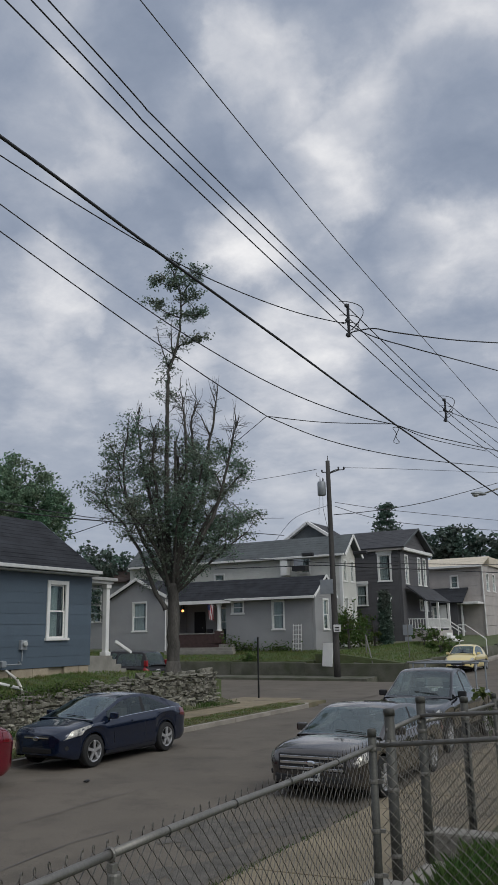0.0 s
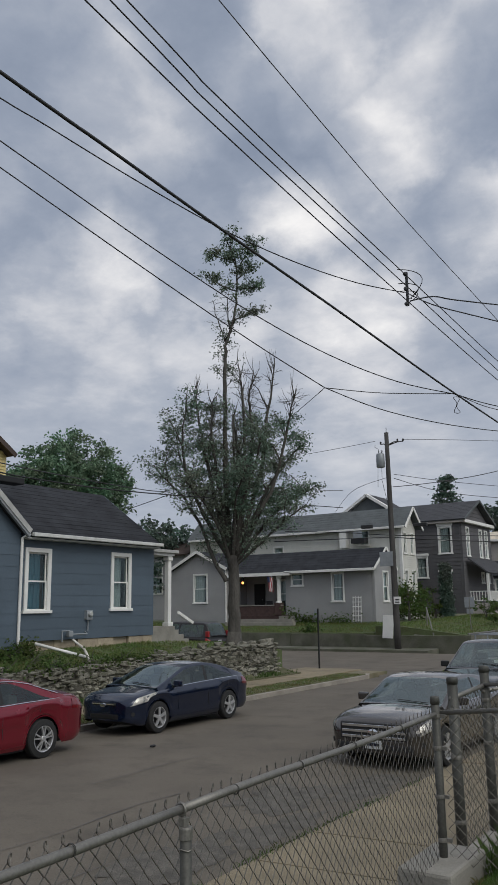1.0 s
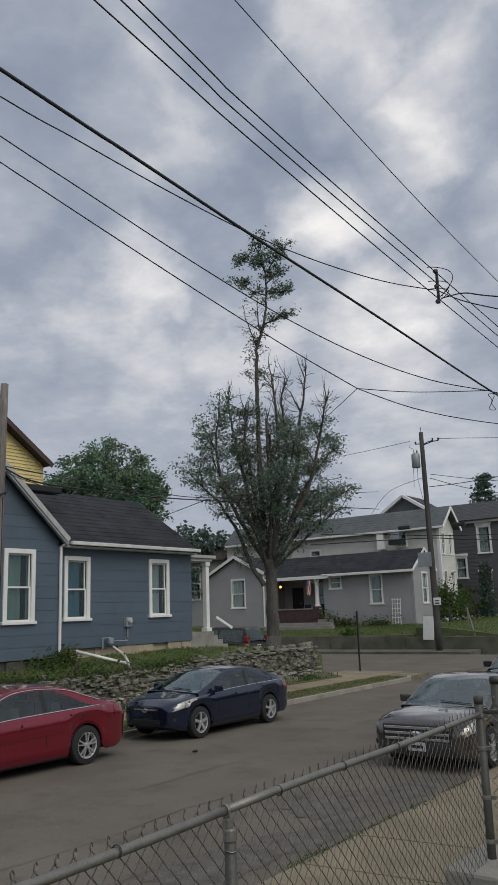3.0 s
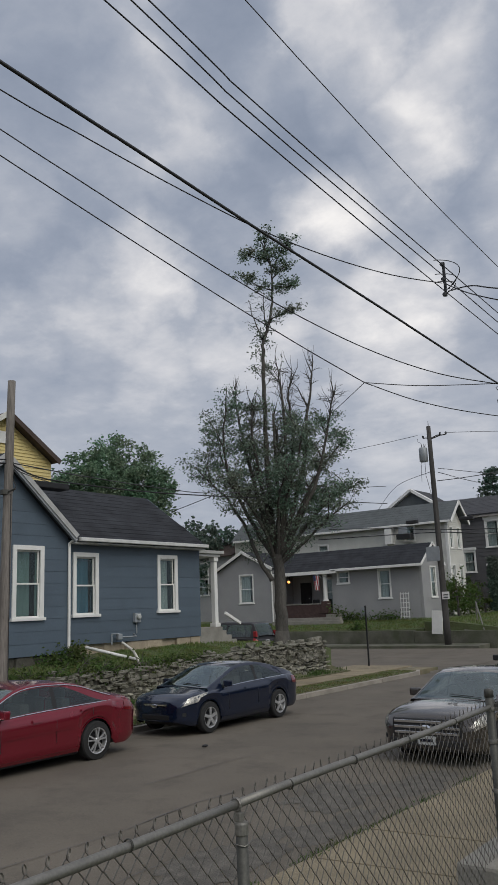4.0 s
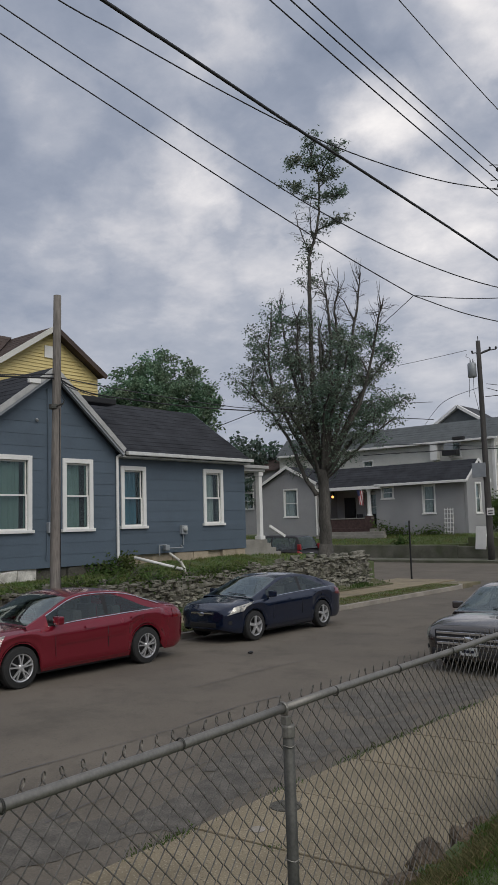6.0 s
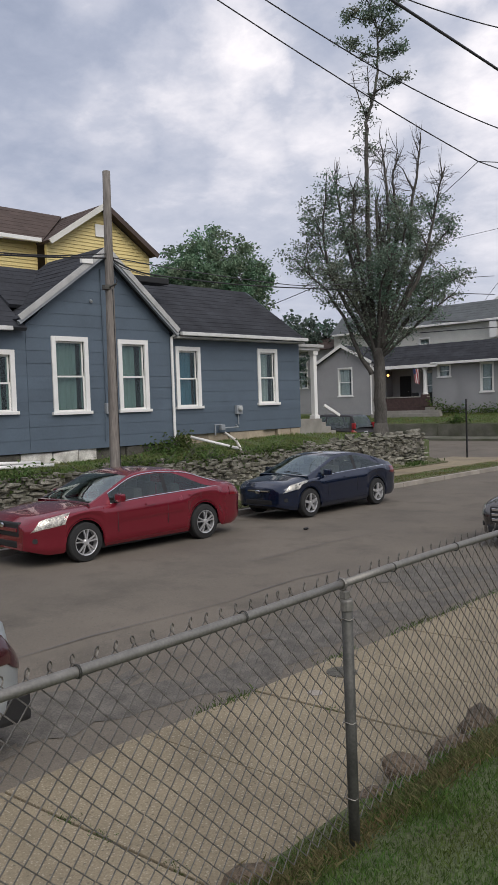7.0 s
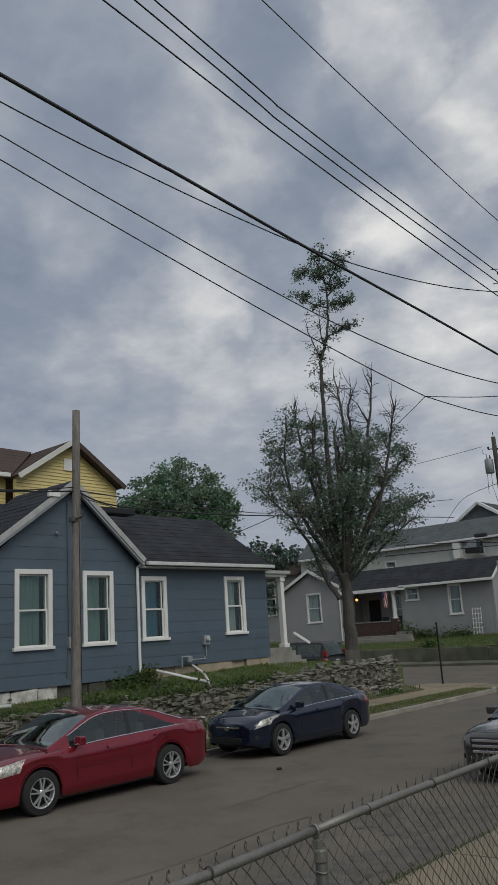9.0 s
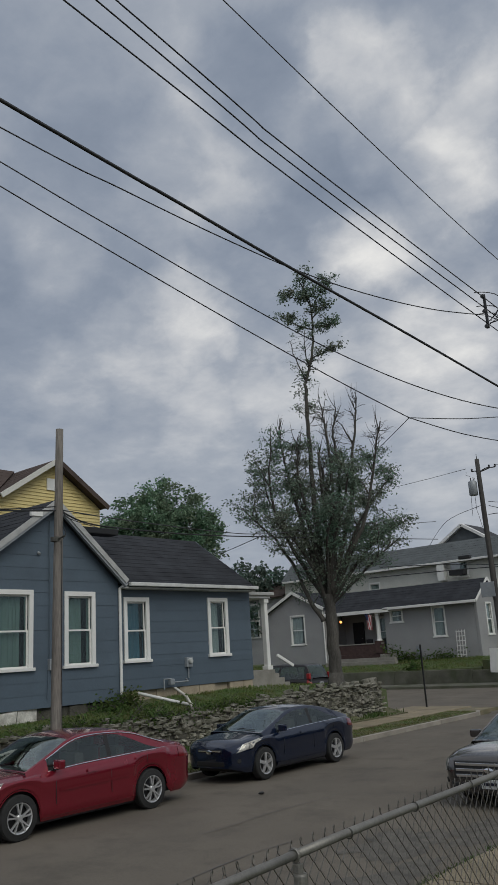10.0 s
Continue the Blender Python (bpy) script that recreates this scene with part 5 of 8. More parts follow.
    cys = sorted(set(span(min(y0, y1), max(y0, y1), 40)) | {p for d in doors for p in d} | set(front_glass) | set(rear_glass))
    tumble = spec.get("tumble", 0.30)
    taper = spec.get("taper")
    rows = [0, 0.10, 0.88, 0.95, 1.0]

    def cabin_pt(y, v, sgn):
        """v from 0 to 1 climbs the side, from 1 to 2 crosses the roof to its middle."""
        if 0.1 < v <= 0.88 and taper and y < taper[0]:
            v = 0.1 + (v - 0.1) * max(0.06, 1 - ((taper[0] - y) / (taper[0] - taper[1])) ** 1.3)
        zb = sh(y) - 0.015
        zr = max(zb + 0.001, cab(y))
        wb = width(y) * 0.925
        wr = wb - tumble * (zr - zb)
        if v <= 1:
            q = v
            return Vector((sgn * (wb + (wr - wb) * q - 0.02 * q * q), y, zb + (zr - 0.045 * min(1, (zr - zb) / 0.3) - zb) * q))
        q = v - 1
        return Vector((sgn * (wr - 0.02) * (1 - q), y, zr - 0.045 * min(1, (zr - zb) / 0.3) * (1 - q) ** 2.5))

    rows2 = rows + [1.07, 1.2, 1.4, 1.6, 1.8, 2.0]
    shell = bmesh.new()
    panes = {}
    for sgn in (1, -1):
        for a, b in zip(cys, cys[1:]):
            mid = (a + b) / 2
            for u, v in zip(rows2, rows2[1:]):
                q = [cabin_pt(a, u, sgn), cabin_pt(b, u, sgn), cabin_pt(b, v, sgn), cabin_pt(a, v, sgn)]
                key = None
                if 0.1 <= u and v <= 0.88:
                    for i, d in enumerate(doors):
                        if d[0] <= mid <= d[1]:
                            key = ("side_window", i, sgn)
                    if key is None and doors[0][0] < mid < doors[-1][1]:
                        key = ("pillar", 0, sgn)
                elif u >= 1.07:
                    if front_glass[0] <= mid <= front_glass[1]:
                        key = ("windscreen", 0, 0)
                    elif rear_glass[0] <= mid <= rear_glass[1]:
                        key = ("rear_window", 0, 0)
                t = shell if key is None else panes.setdefault(key, bmesh.new())
                t.faces.new([t.verts.new(p) for p in (q if sgn > 0 else q[::-1])])
    bmesh.ops.remove_doubles(shell, verts=shell.verts, dist=0.0005)
    bmesh.ops.recalc_face_normals(shell, faces=shell.faces)
    part("cabin", shell, spec.get("roof_paint", paint), c, smooth=True)
    for (nm, i, sgn), pb in panes.items():
        bmesh.ops.remove_doubles(pb, verts=pb.verts, dist=0.0005)
        bmesh.ops.recalc_face_normals(pb, faces=pb.faces)
        if nm == "pillar":
            part(nm, pb, "blackplastic", c, smooth=True)
            continue
        pane = part(nm, pb, "windscreen" if nm == "windscreen" else "carglass", c, smooth=True)
        pane.visible_shadow = False
    # seats and dashboard
    zb = sh(0)
    inner = bmesh.new()
    for y in spec.get("seats", (0.25, -0.65)):
        for x in (-0.36, 0.36):
            box(inner, x - 0.24, x + 0.24, y - 0.32, y - 0.12, 0.5, zb + 0.16, 0.05)
            box(inner, x - 0.12, x + 0.12, y - 0.3, y - 0.2, zb + 0.16, zb + 0.32, 0.03)
            box(inner, x - 0.24, x + 0.24, y - 0.3, y + 0.28, 0.35, 0.6, 0.05)
    part("seats", inner, "trim_grey", c)
    part("dashboard", boxed(-W * 0.38, W * 0.38, front_glass[1] - 0.75, front_glass[1] - 0.3, zb - 0.3, zb - 0.02, 0.04), "trim_grey", c)
    wheel_part = part("steering_wheel", bmesh.new(), "blackplastic", c)
    wb_ = bmesh.new()
    tube(wb_, [(0.36 + 0.18 * math.cos(a), front_glass[1] - 0.85, zb + 0.02 + 0.18 * math.sin(a)) for a in span(0, 2 * math.pi, 16)], 0.015, 6)
    part("ring", wb_, "blackplastic", wheel_part)

    # strips, seams and patches that lie on the shell
    def patch(nm, mat, ya, yb, va, vb, sgn, lift=0.006, lean=0.0, label="", n=6, parent=c):
        bm = bmesh.new()

        def f(t, v):
            y = ya + (yb - ya) * t + lean * (v - va) / max(1e-6, vb - va)
            p = section(y, v)
            q = section(y, min(1, v + 0.02)) - section(y, max(0, v - 0.02))
            w = section(min(half, y + 0.02), v) - section(max(-half, y - 0.02), v)
            nn = w.cross(q)
            if nn.x < 0:
                nn = -nn
            nn.normalize()
            p = p + nn * lift
            return Vector((sgn * p.x, p.y, p.z))
        grid(bm, span(0, 1, n), span(va, vb, 4), f)
        if sgn > 0:
            bmesh.ops.reverse_faces(bm, faces=bm.faces)
        return part(nm, bm, mat, parent, label, smooth=True)

    for sgn in (1, -1):
        for y in spec["seams"]:
            patch("door_seam", "blackplastic", y - 0.006, y + 0.006, 0.02, 0.58, sgn, 0.003, lean=0.03, n=1)
        patch("sill_trim", spec.get("sill_mat", paint), ra + R * 1.25, fa - R * 1.25, 0.0, 0.07, sgn, 0.004, n=4)
        for y in spec["handles"]:
            patch("door_handle", spec.get("handle_mat", paint), y - 0.10, y + 0.10, 0.475, 0.515, sgn, 0.028)
        if spec.get("strip"):
            patch("side_strip", paint, ra + 0.55, fa - 0.75, 0.30, 0.335, sgn, 0.014)
        # headlamps and tail lamps wrap round the corners
        h0, h1, v0, v1, ln = spec["headlamp"]
        hl = patch("headlight", "reflector", h0, h1, v0, v1, sgn, 0.004, ln, n=8)
        gl = patch("lamp_lens", "lampglass", h0, h1, v0, v1, sgn, 0.012, ln, n=8, parent=hl)
        gl.visible_shadow = False
        t0, t1, v0, v1, ln = spec["taillamp"]
        patch("tail_light", spec.get("lens", "red_lens"), t0, t1, v0, v1, sgn, 0.008, ln, n=6)
        # mirrors
        my = spec["mirror"]
        bm = boxed(-0.10, 0.10, -0.05, 0.06, -0.065, 0.075, 0.03)
        wx = width(my) * 0.94
        mr = part("side_mirror", bm, spec.get("mirror_mat", paint), c, m=pose(sgn * (wx + 0.11), my, sh(my) + 0.09))
        part("mirror_arm", boxed(-0.12, 0.0, -0.02, 0.02, -0.02, 0.02) if sgn > 0 else boxed(0.0, 0.12, -0.02, 0.02, -0.02, 0.02), "blackplastic", mr, m=pose(sgn * -0.03, 0, -0.06))
        if spec.get("chrome_line"):
            bm = bmesh.new()
            y_a, y_b = doors[0][0] - 0.12, doors[-1][1] + 0.02
            tube(bm, [cabin_pt(y, 0.07, sgn) + Vector((sgn * 0.006, 0, 0)) for y in span(min(y_a, y_b), max(y_a, y_b), 16)], 0.011, 5)
            if spec["chrome_line"] > 1:
                lo, hi = min(y_a, y_b), max(y_a, y_b)
                tube(bm, [cabin_pt(y, 0.93, sgn) + Vector((sgn * 0.008, 0, 0)) for y in span(lo, hi, 16)], 0.011, 5)
            part("chrome_strip", bm, "chrome", c)
        for y in (fa, ra):
            wheel(c, sgn * (W / 2 - 0.005), y, R, 0.2, spec.get("spokes", 5), sgn, double=spec.get("double", True))
            a_bm = bmesh.new()
            tube(a_bm, [(sgn * width(y) * 0.955, y + R * 1.165 * math.cos(b), R + R * 1.165 * math.sin(b)) for b in span(0.12, math.pi - 0.12, 14)], 0.012, 4)
            part("arch_trim", a_bm, paint, c)
    # the face
    gw, g0, g1 = spec["grille"]
    nose = half
    gr = part("grille", boxed(-gw, gw, nose - 0.10, nose + 0.012, g0, g1, 0.03), "blackplastic", c)
    for z in span(g0 + 0.05, g1 - 0.05, spec.get("bars", 2) - 1) if spec.get("bars", 2) > 1 else [(g0 + g1) / 2]:
        part("grille_bar", boxed(-gw * 0.93, gw * 0.93, nose - 0.02, nose + 0.03, z - spec.get("bar", 0.012), z + spec.get("bar", 0.012), 0.005), spec.get("bar_mat", "chrome"), gr)
    bm = bmesh.new()
    bmesh.ops.create_uvsphere(bm, u_segments=14, v_segments=8, radius=1.0)
    for v in bm.verts:
        v.co = Vector((v.co.x * 0.085, v.co.y * 0.015, v.co.z * 0.045))
    part("badge", bm, "chrome", gr, m=pose(0, nose + 0.035, g1 - 0.06 if spec.get("bars", 2) < 3 else (g0 + g1) / 2))
    part("lower_grille", boxed(-W * spec.get("intake", 0.25), W * spec.get("intake", 0.25), nose - 0.25, nose + 0.006, sill + 0.10, sill + 0.27, 0.05), "blackplastic", c)
    for sgn in (1, -1):
        bm = bmesh.new()
        bmesh.ops.create_cone(bm, segments=14, radius1=0.045, radius2=0.04, depth=0.025, cap_ends=True)
        fog = section(nose - 0.13, 0.22)
        part("fog_light", bm, "blackplastic", c, m=pose(sgn * fog.x, fog.y, fog.z, 90, 0, -sgn * 48))
    pl = part("number_plate", boxed(-0.155, 0.155, -nose - 0.012, -nose + 0.02, 0.72, 0.88, 0.004), "blind", c, "pale number plate")
    part("plate_bar", boxed(-0.11, 0.11, -nose - 0.016, -nose - 0.013, 0.775, 0.83), "navycar", pl)
    if spec.get("front_plate"):
        pl = part("number_plate", boxed(-0.155, 0.155, nose + 0.012, nose + 0.035, 0.36, 0.5, 0.004), "blind", c, "pale number plate")
        part("plate_bar", boxed(-0.11, 0.11, nose + 0.036, nose + 0.04, 0.41, 0.455), "navycar", pl)
    part("wiper", tubed([(-0.5, front_glass[1] - 0.04, cab(front_glass[1] - 0.04) + 0.012), (0.1, front_glass[1] - 0.10, cab(front_glass[1] - 0.10) + 0.02)], 0.008, 4), "blackplastic", c)
    return c


def sedan(L, W, H, fa, ra, paint, **kw):
    h = L / 2
    s = dict(L=L, W=W, H=H, front_axle=fa, rear_axle=ra, R=0.335, paint=paint,
             top=[(-h, 0.80), (-h + 0.04, 1.00), (-h + 0.2, 1.09), (-h + 0.75, 1.06), (-0.6, 0.99), (0.9, 0.965), (1.45, 0.965), (h - 0.6, 0.925), (h - 0.2, 0.865), (h - 0.05, 0.80), (h, 0.70)],
             shoulder=[(-h, 0.72), (-h + 0.06, 0.92), (-h + 0.5, 1.01), (-0.6, 0.96), (0.8, 0.925), (h - 0.7, 0.865), (h - 0.2, 0.79), (h, 0.66)],
             cabin=[(-h + 0.55, 1.04), (-h + 0.75, 1.12), (-1.10, 1.36), (-0.75, H - 0.03), (-0.25, H), (0.12, H - 0.015), (0.38, H - 0.08), (1.26, 0.955)],
             windscreen=(0.33, 1.22), backlight=(-h + 0.72, -0.98), taper=(-0.62, -1.62), doors=[(-1.60, -0.47), (-0.38, 0.84)],
             seams=(-0.42, 0.72, -1.25), handles=(-1.05, 0.02), headlamp=(h - 0.55, h - 0.07, 0.43, 0.61, -0.06), taillamp=(-h + 0.02, -h + 0.42, 0.42, 0.57, 0.0),
             mirror=0.72, grille=(0.42, 0.52, 0.72), chrome_line=1)
    s.update(kw)
    return s


def build_cars():
    red = sedan(4.86, 1.85, 1.46, 1.41, -1.33, "redcar", strip=True, chrome_line=2, grille=(0.5, 0.52, 0.76), bars=1, bar=0.03, bar_mat="redcar", spokes=5, nose=0.22, headlamp=(2.43 - 0.62, 2.43 - 0.07, 0.42, 0.60, -0.14))
    car("car", "glossy red saloon car with alloy wheels parked at the kerb", red, pose(-12.74, 9.38, 0.03, 0, 0, 180) @ Matrix.Scale(1.03, 4))
    h = 4.55 / 2
    navy = sedan(4.55, 1.78, 1.435, 1.42, -1.28, "navycar", spokes=5, double=False, grille=(0.36, 0.62, 0.70), bars=1, bar=0.014, nose=0.26, chrome_line=1,
                 cabin=[(-h + 0.28, 1.05), (-h + 0.45, 1.10), (-1.15, 1.33), (-0.65, 1.42), (-0.2, 1.435), (0.12, 1.415), (0.38, 1.35), (1.40, 0.955)], windscreen=(0.34, 1.34), backlight=(-h + 0.45, -1.05),
                 taper=(-0.62, -1.62), doors=[(-1.60, -0.47), (-0.36, 0.90)], headlamp=(h - 0.70, h - 0.07, 0.45, 0.60, -0.16), mirror=0.85, front_plate=False)
    car("car", "dark navy saloon car with alloy wheels parked by the stone wall", navy, pose(-12.72, 15.50, 0.04, 0, 0, 180) @ Matrix.Scale(0.98, 4))
    grey = sedan(4.80, 1.84, 1.45, 1.42, -1.32, "greycar", spokes=5, grille=(0.62, 0.50, 0.78), bars=3, bar=0.022, front_plate=True, nose=0.13, sill=0.2, intake=0.38,
                 top=[(-2.4, 0.8), (-2.35, 0.98), (-2.1, 1.06), (-1.6, 1.04), (-0.6, 1.0), (0.9, 0.98), (1.45, 0.965), (1.9, 0.92), (2.28, 0.82), (2.37, 0.74), (2.4, 0.6)],
                 shoulder=[(-2.4, 0.72), (-2.3, 0.9), (-1.9, 0.98), (-0.6, 0.95), (0.8, 0.93), (1.8, 0.86), (2.28, 0.76), (2.4, 0.6)])
    car("car", "bronze-grey saloon car with a chrome three-bar grille", grey, pose(-6.14, 15.25, 0.0, 0, 0, 180) @ Matrix.Diagonal((1, 1, 0.975, 1)))
    # pickup
    h = 5.3 / 2
    truck = dict(L=5.3, W=1.9, H=1.80, front_axle=1.75, rear_axle=-1.6, R=0.38, paint="blackcar", sill_mat="blackplastic", sill=0.36, nose=0.10, tail=0.05, category="pickup truck",
                 top=[(-h, 1.05), (-h + 0.05, 1.16), (-0.9, 1.16), (0.9, 1.16), (1.3, 1.14), (2.0, 1.08), (2.5, 1.0), (2.62, 0.86), (h, 0.7)],
                 shoulder=[(-h, 1.0), (-h + 0.05, 1.12), (0.9, 1.12), (1.4, 1.06), (2.4, 0.93), (2.6, 0.8), (h, 0.62)],
                 cabin=[(-0.95, 1.1), (-0.85, 1.70), (-0.5, 1.79), (0.0, 1.80), (0.25, 1.77), (0.40, 1.70), (1.15, 1.12)], windscreen=(0.36, 1.08), backlight=(-0.94, -0.86),
                 doors=[(-0.70, -0.12), (-0.02, 0.75)], seams=(-0.75, 0.85, -0.05), handles=(-0.55, 0.1), headlamp=(h - 0.45, h - 0.1, 0.40, 0.62, 0), taillamp=(-h + 0.02, -h + 0.2, 0.3, 0.57, 0),
                 mirror=0.75, mirror_mat="blackplastic", grille=(0.5, 0.62, 0.88), bars=2, bar=0.03, seats=(0.0,), chrome_line=0)
    t = car("pickup_truck", "black pickup truck with a ladder rack over its bed", truck, pose(-6.55, 20.85, 0.02, 0, 0, 180))
    for y in (-2.3, -1.25):
        bm = bmesh.new()
        for x in (-0.85, 0.85):
            tube(bm, [(x, y, 1.1), (x, y, 1.86)], 0.025, 6)
        tube(bm, [(-0.95, y, 1.86), (0.95, y, 1.86)], 0.025, 6)
        part("rack_frame", bm, "steel_grey", t)
    for x in (-0.75, 0.75):
        part("rack_rail", tubed([(x, -2.65, 1.9), (x, -0.4, 1.9)], 0.022, 6), "galv", t)
    h = 4.5 / 2
    suv = dict(L=4.5, W=1.85, H=1.66, front_axle=1.35, rear_axle=-1.33, R=0.35, paint="silvercar", sill=0.3, nose=0.18, tail=0.10,
               top=[(-h, 0.70), (-h + 0.04, 0.98), (-h + 0.2, 1.05), (0.9, 1.02), (1.3, 0.98), (2.0, 0.86), (2.2, 0.72), (h, 0.55)],
               shoulder=[(-h, 0.66), (-h + 0.05, 0.94), (-h + 0.4, 1.02), (0.8, 0.97), (1.8, 0.84), (h, 0.52)],
               cabin=[(-h + 0.10, 1.02), (-h + 0.35, 1.45), (-h + 0.6, 1.60), (-0.6, 1.66), (0.0, 1.66), (0.4, 1.58), (1.35, 1.0)], windscreen=(0.4, 1.28), backlight=(-h + 0.12, -h + 0.5),
               doors=[(-1.75, -0.5), (-0.4, 0.8)], seams=(-0.45, 0.75, -1.3), handles=(-1.05, 0.05), headlamp=(h - 0.5, h - 0.1, 0.5, 0.66, 0), lens="dark_lens", sill_mat="blackplastic", taillamp=(-h + 0.01, -h + 0.34, 0.38, 0.62, 0.0),
               mirror=0.75, grille=(0.45, 0.5, 0.75), bars=2, chrome_line=1)
    s = car("car", "silver crossover car with a black lower bumper", suv, pose(-6.42, 0.88, 0.02, 0, 0, 180))
    bm = boxed(-0.86, 0.86, -h - 0.03, -h + 0.25, 0.28, 0.52, 0.04)
    part("rear_bumper", bm, "blackplastic", s)
    h = 4.08 / 2
    bug = dict(L=4.08, W=1.72, H=1.5, front_axle=1.25, rear_axle=-1.25, R=0.31, paint="yellowcar", sill=0.22, nose=0.3, tail=0.3,
               top=[(-h, 0.5), (-h + 0.1, 0.75), (-1.5, 0.95), (-0.8, 1.0), (0.9, 0.98), (1.3, 0.92), (1.75, 0.76), (h - 0.05, 0.58), (h, 0.45)],
               shoulder=[(-h, 0.45), (-h + 0.1, 0.66), (-1.5, 0.85), (0.8, 0.9), (1.4, 0.8), (1.9, 0.6), (h, 0.42)],
               cabin=[(-1.75, 0.85), (-1.5, 1.1), (-1.0, 1.35), (-0.4, 1.48), (0.0, 1.5), (0.4, 1.42), (0.6, 1.3), (1.15, 0.95)], windscreen=(0.42, 1.1), backlight=(-1.6, -0.85),
               doors=[(-0.85, -0.2), (-0.1, 0.75)], seams=(-0.15, 0.8), handles=(0.0,), headlamp=(h - 0.5, h - 0.2, 0.48, 0.68, 0), taillamp=(-h + 0.1, -h + 0.35, 0.35, 0.5, 0),
               mirror=0.72, grille=(0.3, 0.32, 0.40), bars=1, chrome_line=0)
    car("car", "small pale-yellow car with a domed roof", bug, pose(-13.2, 49.2, rise(49) + 0.03, 0, 0, 180))
    h = 4.9 / 2
    van = dict(L=4.9, W=1.95, H=1.8, front_axle=1.5, rear_axle=-1.45, R=0.35, paint="maroon", sill=0.25, nose=0.2, tail=0.08,
               top=[(-h, 0.8), (-h + 0.05, 1.05), (0.9, 1.05), (1.5, 1.0), (2.2, 0.8), (h, 0.55)], shoulder=[(-h, 0.75), (-h + 0.05, 1.0), (0.8, 1.0), (1.8, 0.85), (h, 0.5)],
               cabin=[(-h + 0.05, 1.0), (-h + 0.25, 1.6), (-h + 0.5, 1.76), (0.0, 1.8), (0.5, 1.68), (1.6, 1.0)], windscreen=(0.5, 1.5), backlight=(-h + 0.06, -h + 0.4),
               doors=[(-2.0, -0.5), (-0.4, 0.85)], seams=(-0.45, 0.85), handles=(-0.9, 0.1), headlamp=(h - 0.5, h - 0.1, 0.5, 0.66, 0), lens="bright_lens", taillamp=(-h + 0.01, -h + 0.22, 0.36, 0.6, 0),
               mirror=0.85, grille=(0.4, 0.5, 0.7), bars=2, chrome_line=0)
    v = car("car", "dark maroon minivan with red tail lamps on the side street", van, pose(-28.25, 35.4, 0.1, 0, 0, 90) @ Matrix.Scale(1.05, 4))
    for x in (-0.86, 0.86):
        part("tail_light", boxed(x - 0.07, x + 0.07, -h + 0.03, -h + 0.22, 1.04, 1.32, 0.03), "bright_lens", v)



build_cars()


# ---- the chain-link fence at the camera's side ----
def chain_link(name, parent, p, q, z0p, z1p, z0q, z1q, w=0.098, r=0.0034, seed=1):
    """Woven wire between two points of the plan; heights below and above at each end. Interlocked zigzag wires with knuckled tops."""
    p, q = Vector((*p, 0)), Vector((*q, 0))
    run = (q - p).length
    d = (q - p) / run
    n = Vector((-d.y, d.x, 0))
    rng = random.Random(seed)
    verts, faces = [], []

    def seg(a, b):
        t = (b - a).normalized()
        s = t.cross(n).normalized() * r
        o = n * r
        base = len(verts)
        for e in (a, b):
            verts.extend([tuple(e + s), tuple(e - s * 0.5 + o * 0.87), tuple(e - s * 0.5 - o * 0.87)])
        for k in range(3):
            faces.append((base + k, base + (k + 1) % 3, base + 3 + (k + 1) % 3, base + 3 + k))
    count = int(run / (w / 2))
    for i in range(count):
        f = (i + 0.5) / count
        lo, hi = z0p + (z0q - z0p) * f, z1p + (z1q - z1p) * f - 0.016
        steps = int((hi - lo) / (w / 2))
        pts = []
        sway = 0.008 * math.sin(i * 0.23) + rng.uniform(-0.003, 0.003)
        for k in range(steps + 1):
            side = (k + i) % 2
            z = hi - k * w / 2
            belly = 0.018 * math.sin(math.pi * min(1, k / steps)) * math.sin(i * 0.11 + 1)
            pts.append(p + d * (i * w / 2 + side * w / 2 + sway * math.sin(k * 0.3)) + n * (belly + (0.003 if side else -0.003)) + Vector((0, 0, z)))
        for a, b in zip(pts, pts[1:]):
            seg(a, b)
        if i % 2 == 0:
            # the knuckle: the wire ends are bent over into a loop
            top = pts[0] if i % 2 == 0 else pts[1]
            tip = rng.uniform(-0.012, 0.012)
            c = top + Vector((0, 0, 0.017)) + d * tip * 0.5
            loop = [c + d * (0.013 * math.sin(t) + tip * (1 - math.cos(t)) / 2) + n * (0.006 * math.sin(t)) + Vector((0, 0, -0.018 * math.cos(t))) for t in span(0, 2 * math.pi, 8)]
            for a, b in zip(loop, loop[1:]):
                seg(a, b)
    me = bpy.data.meshes.new(name)
    me.from_pydata(verts, [], faces)
    me.materials.append(M["wire"])
    ob = new(name, me)
    ob.parent = parent
    return ob


def fence_x(y):
    return -2.44 - 0.046 * y


def post_cap(parent, x, y, z, r):
    bm = bmesh.new()
    lathe(bm, [(r * 1.1, 0), (r * 1.12, 0.055), (r * 0.95, 0.066), (r * 0.5, 0.07)], 14, "z")
    return part("post_cap", bm, "post_steel", parent, m=pose(x, y, z), smooth=True)


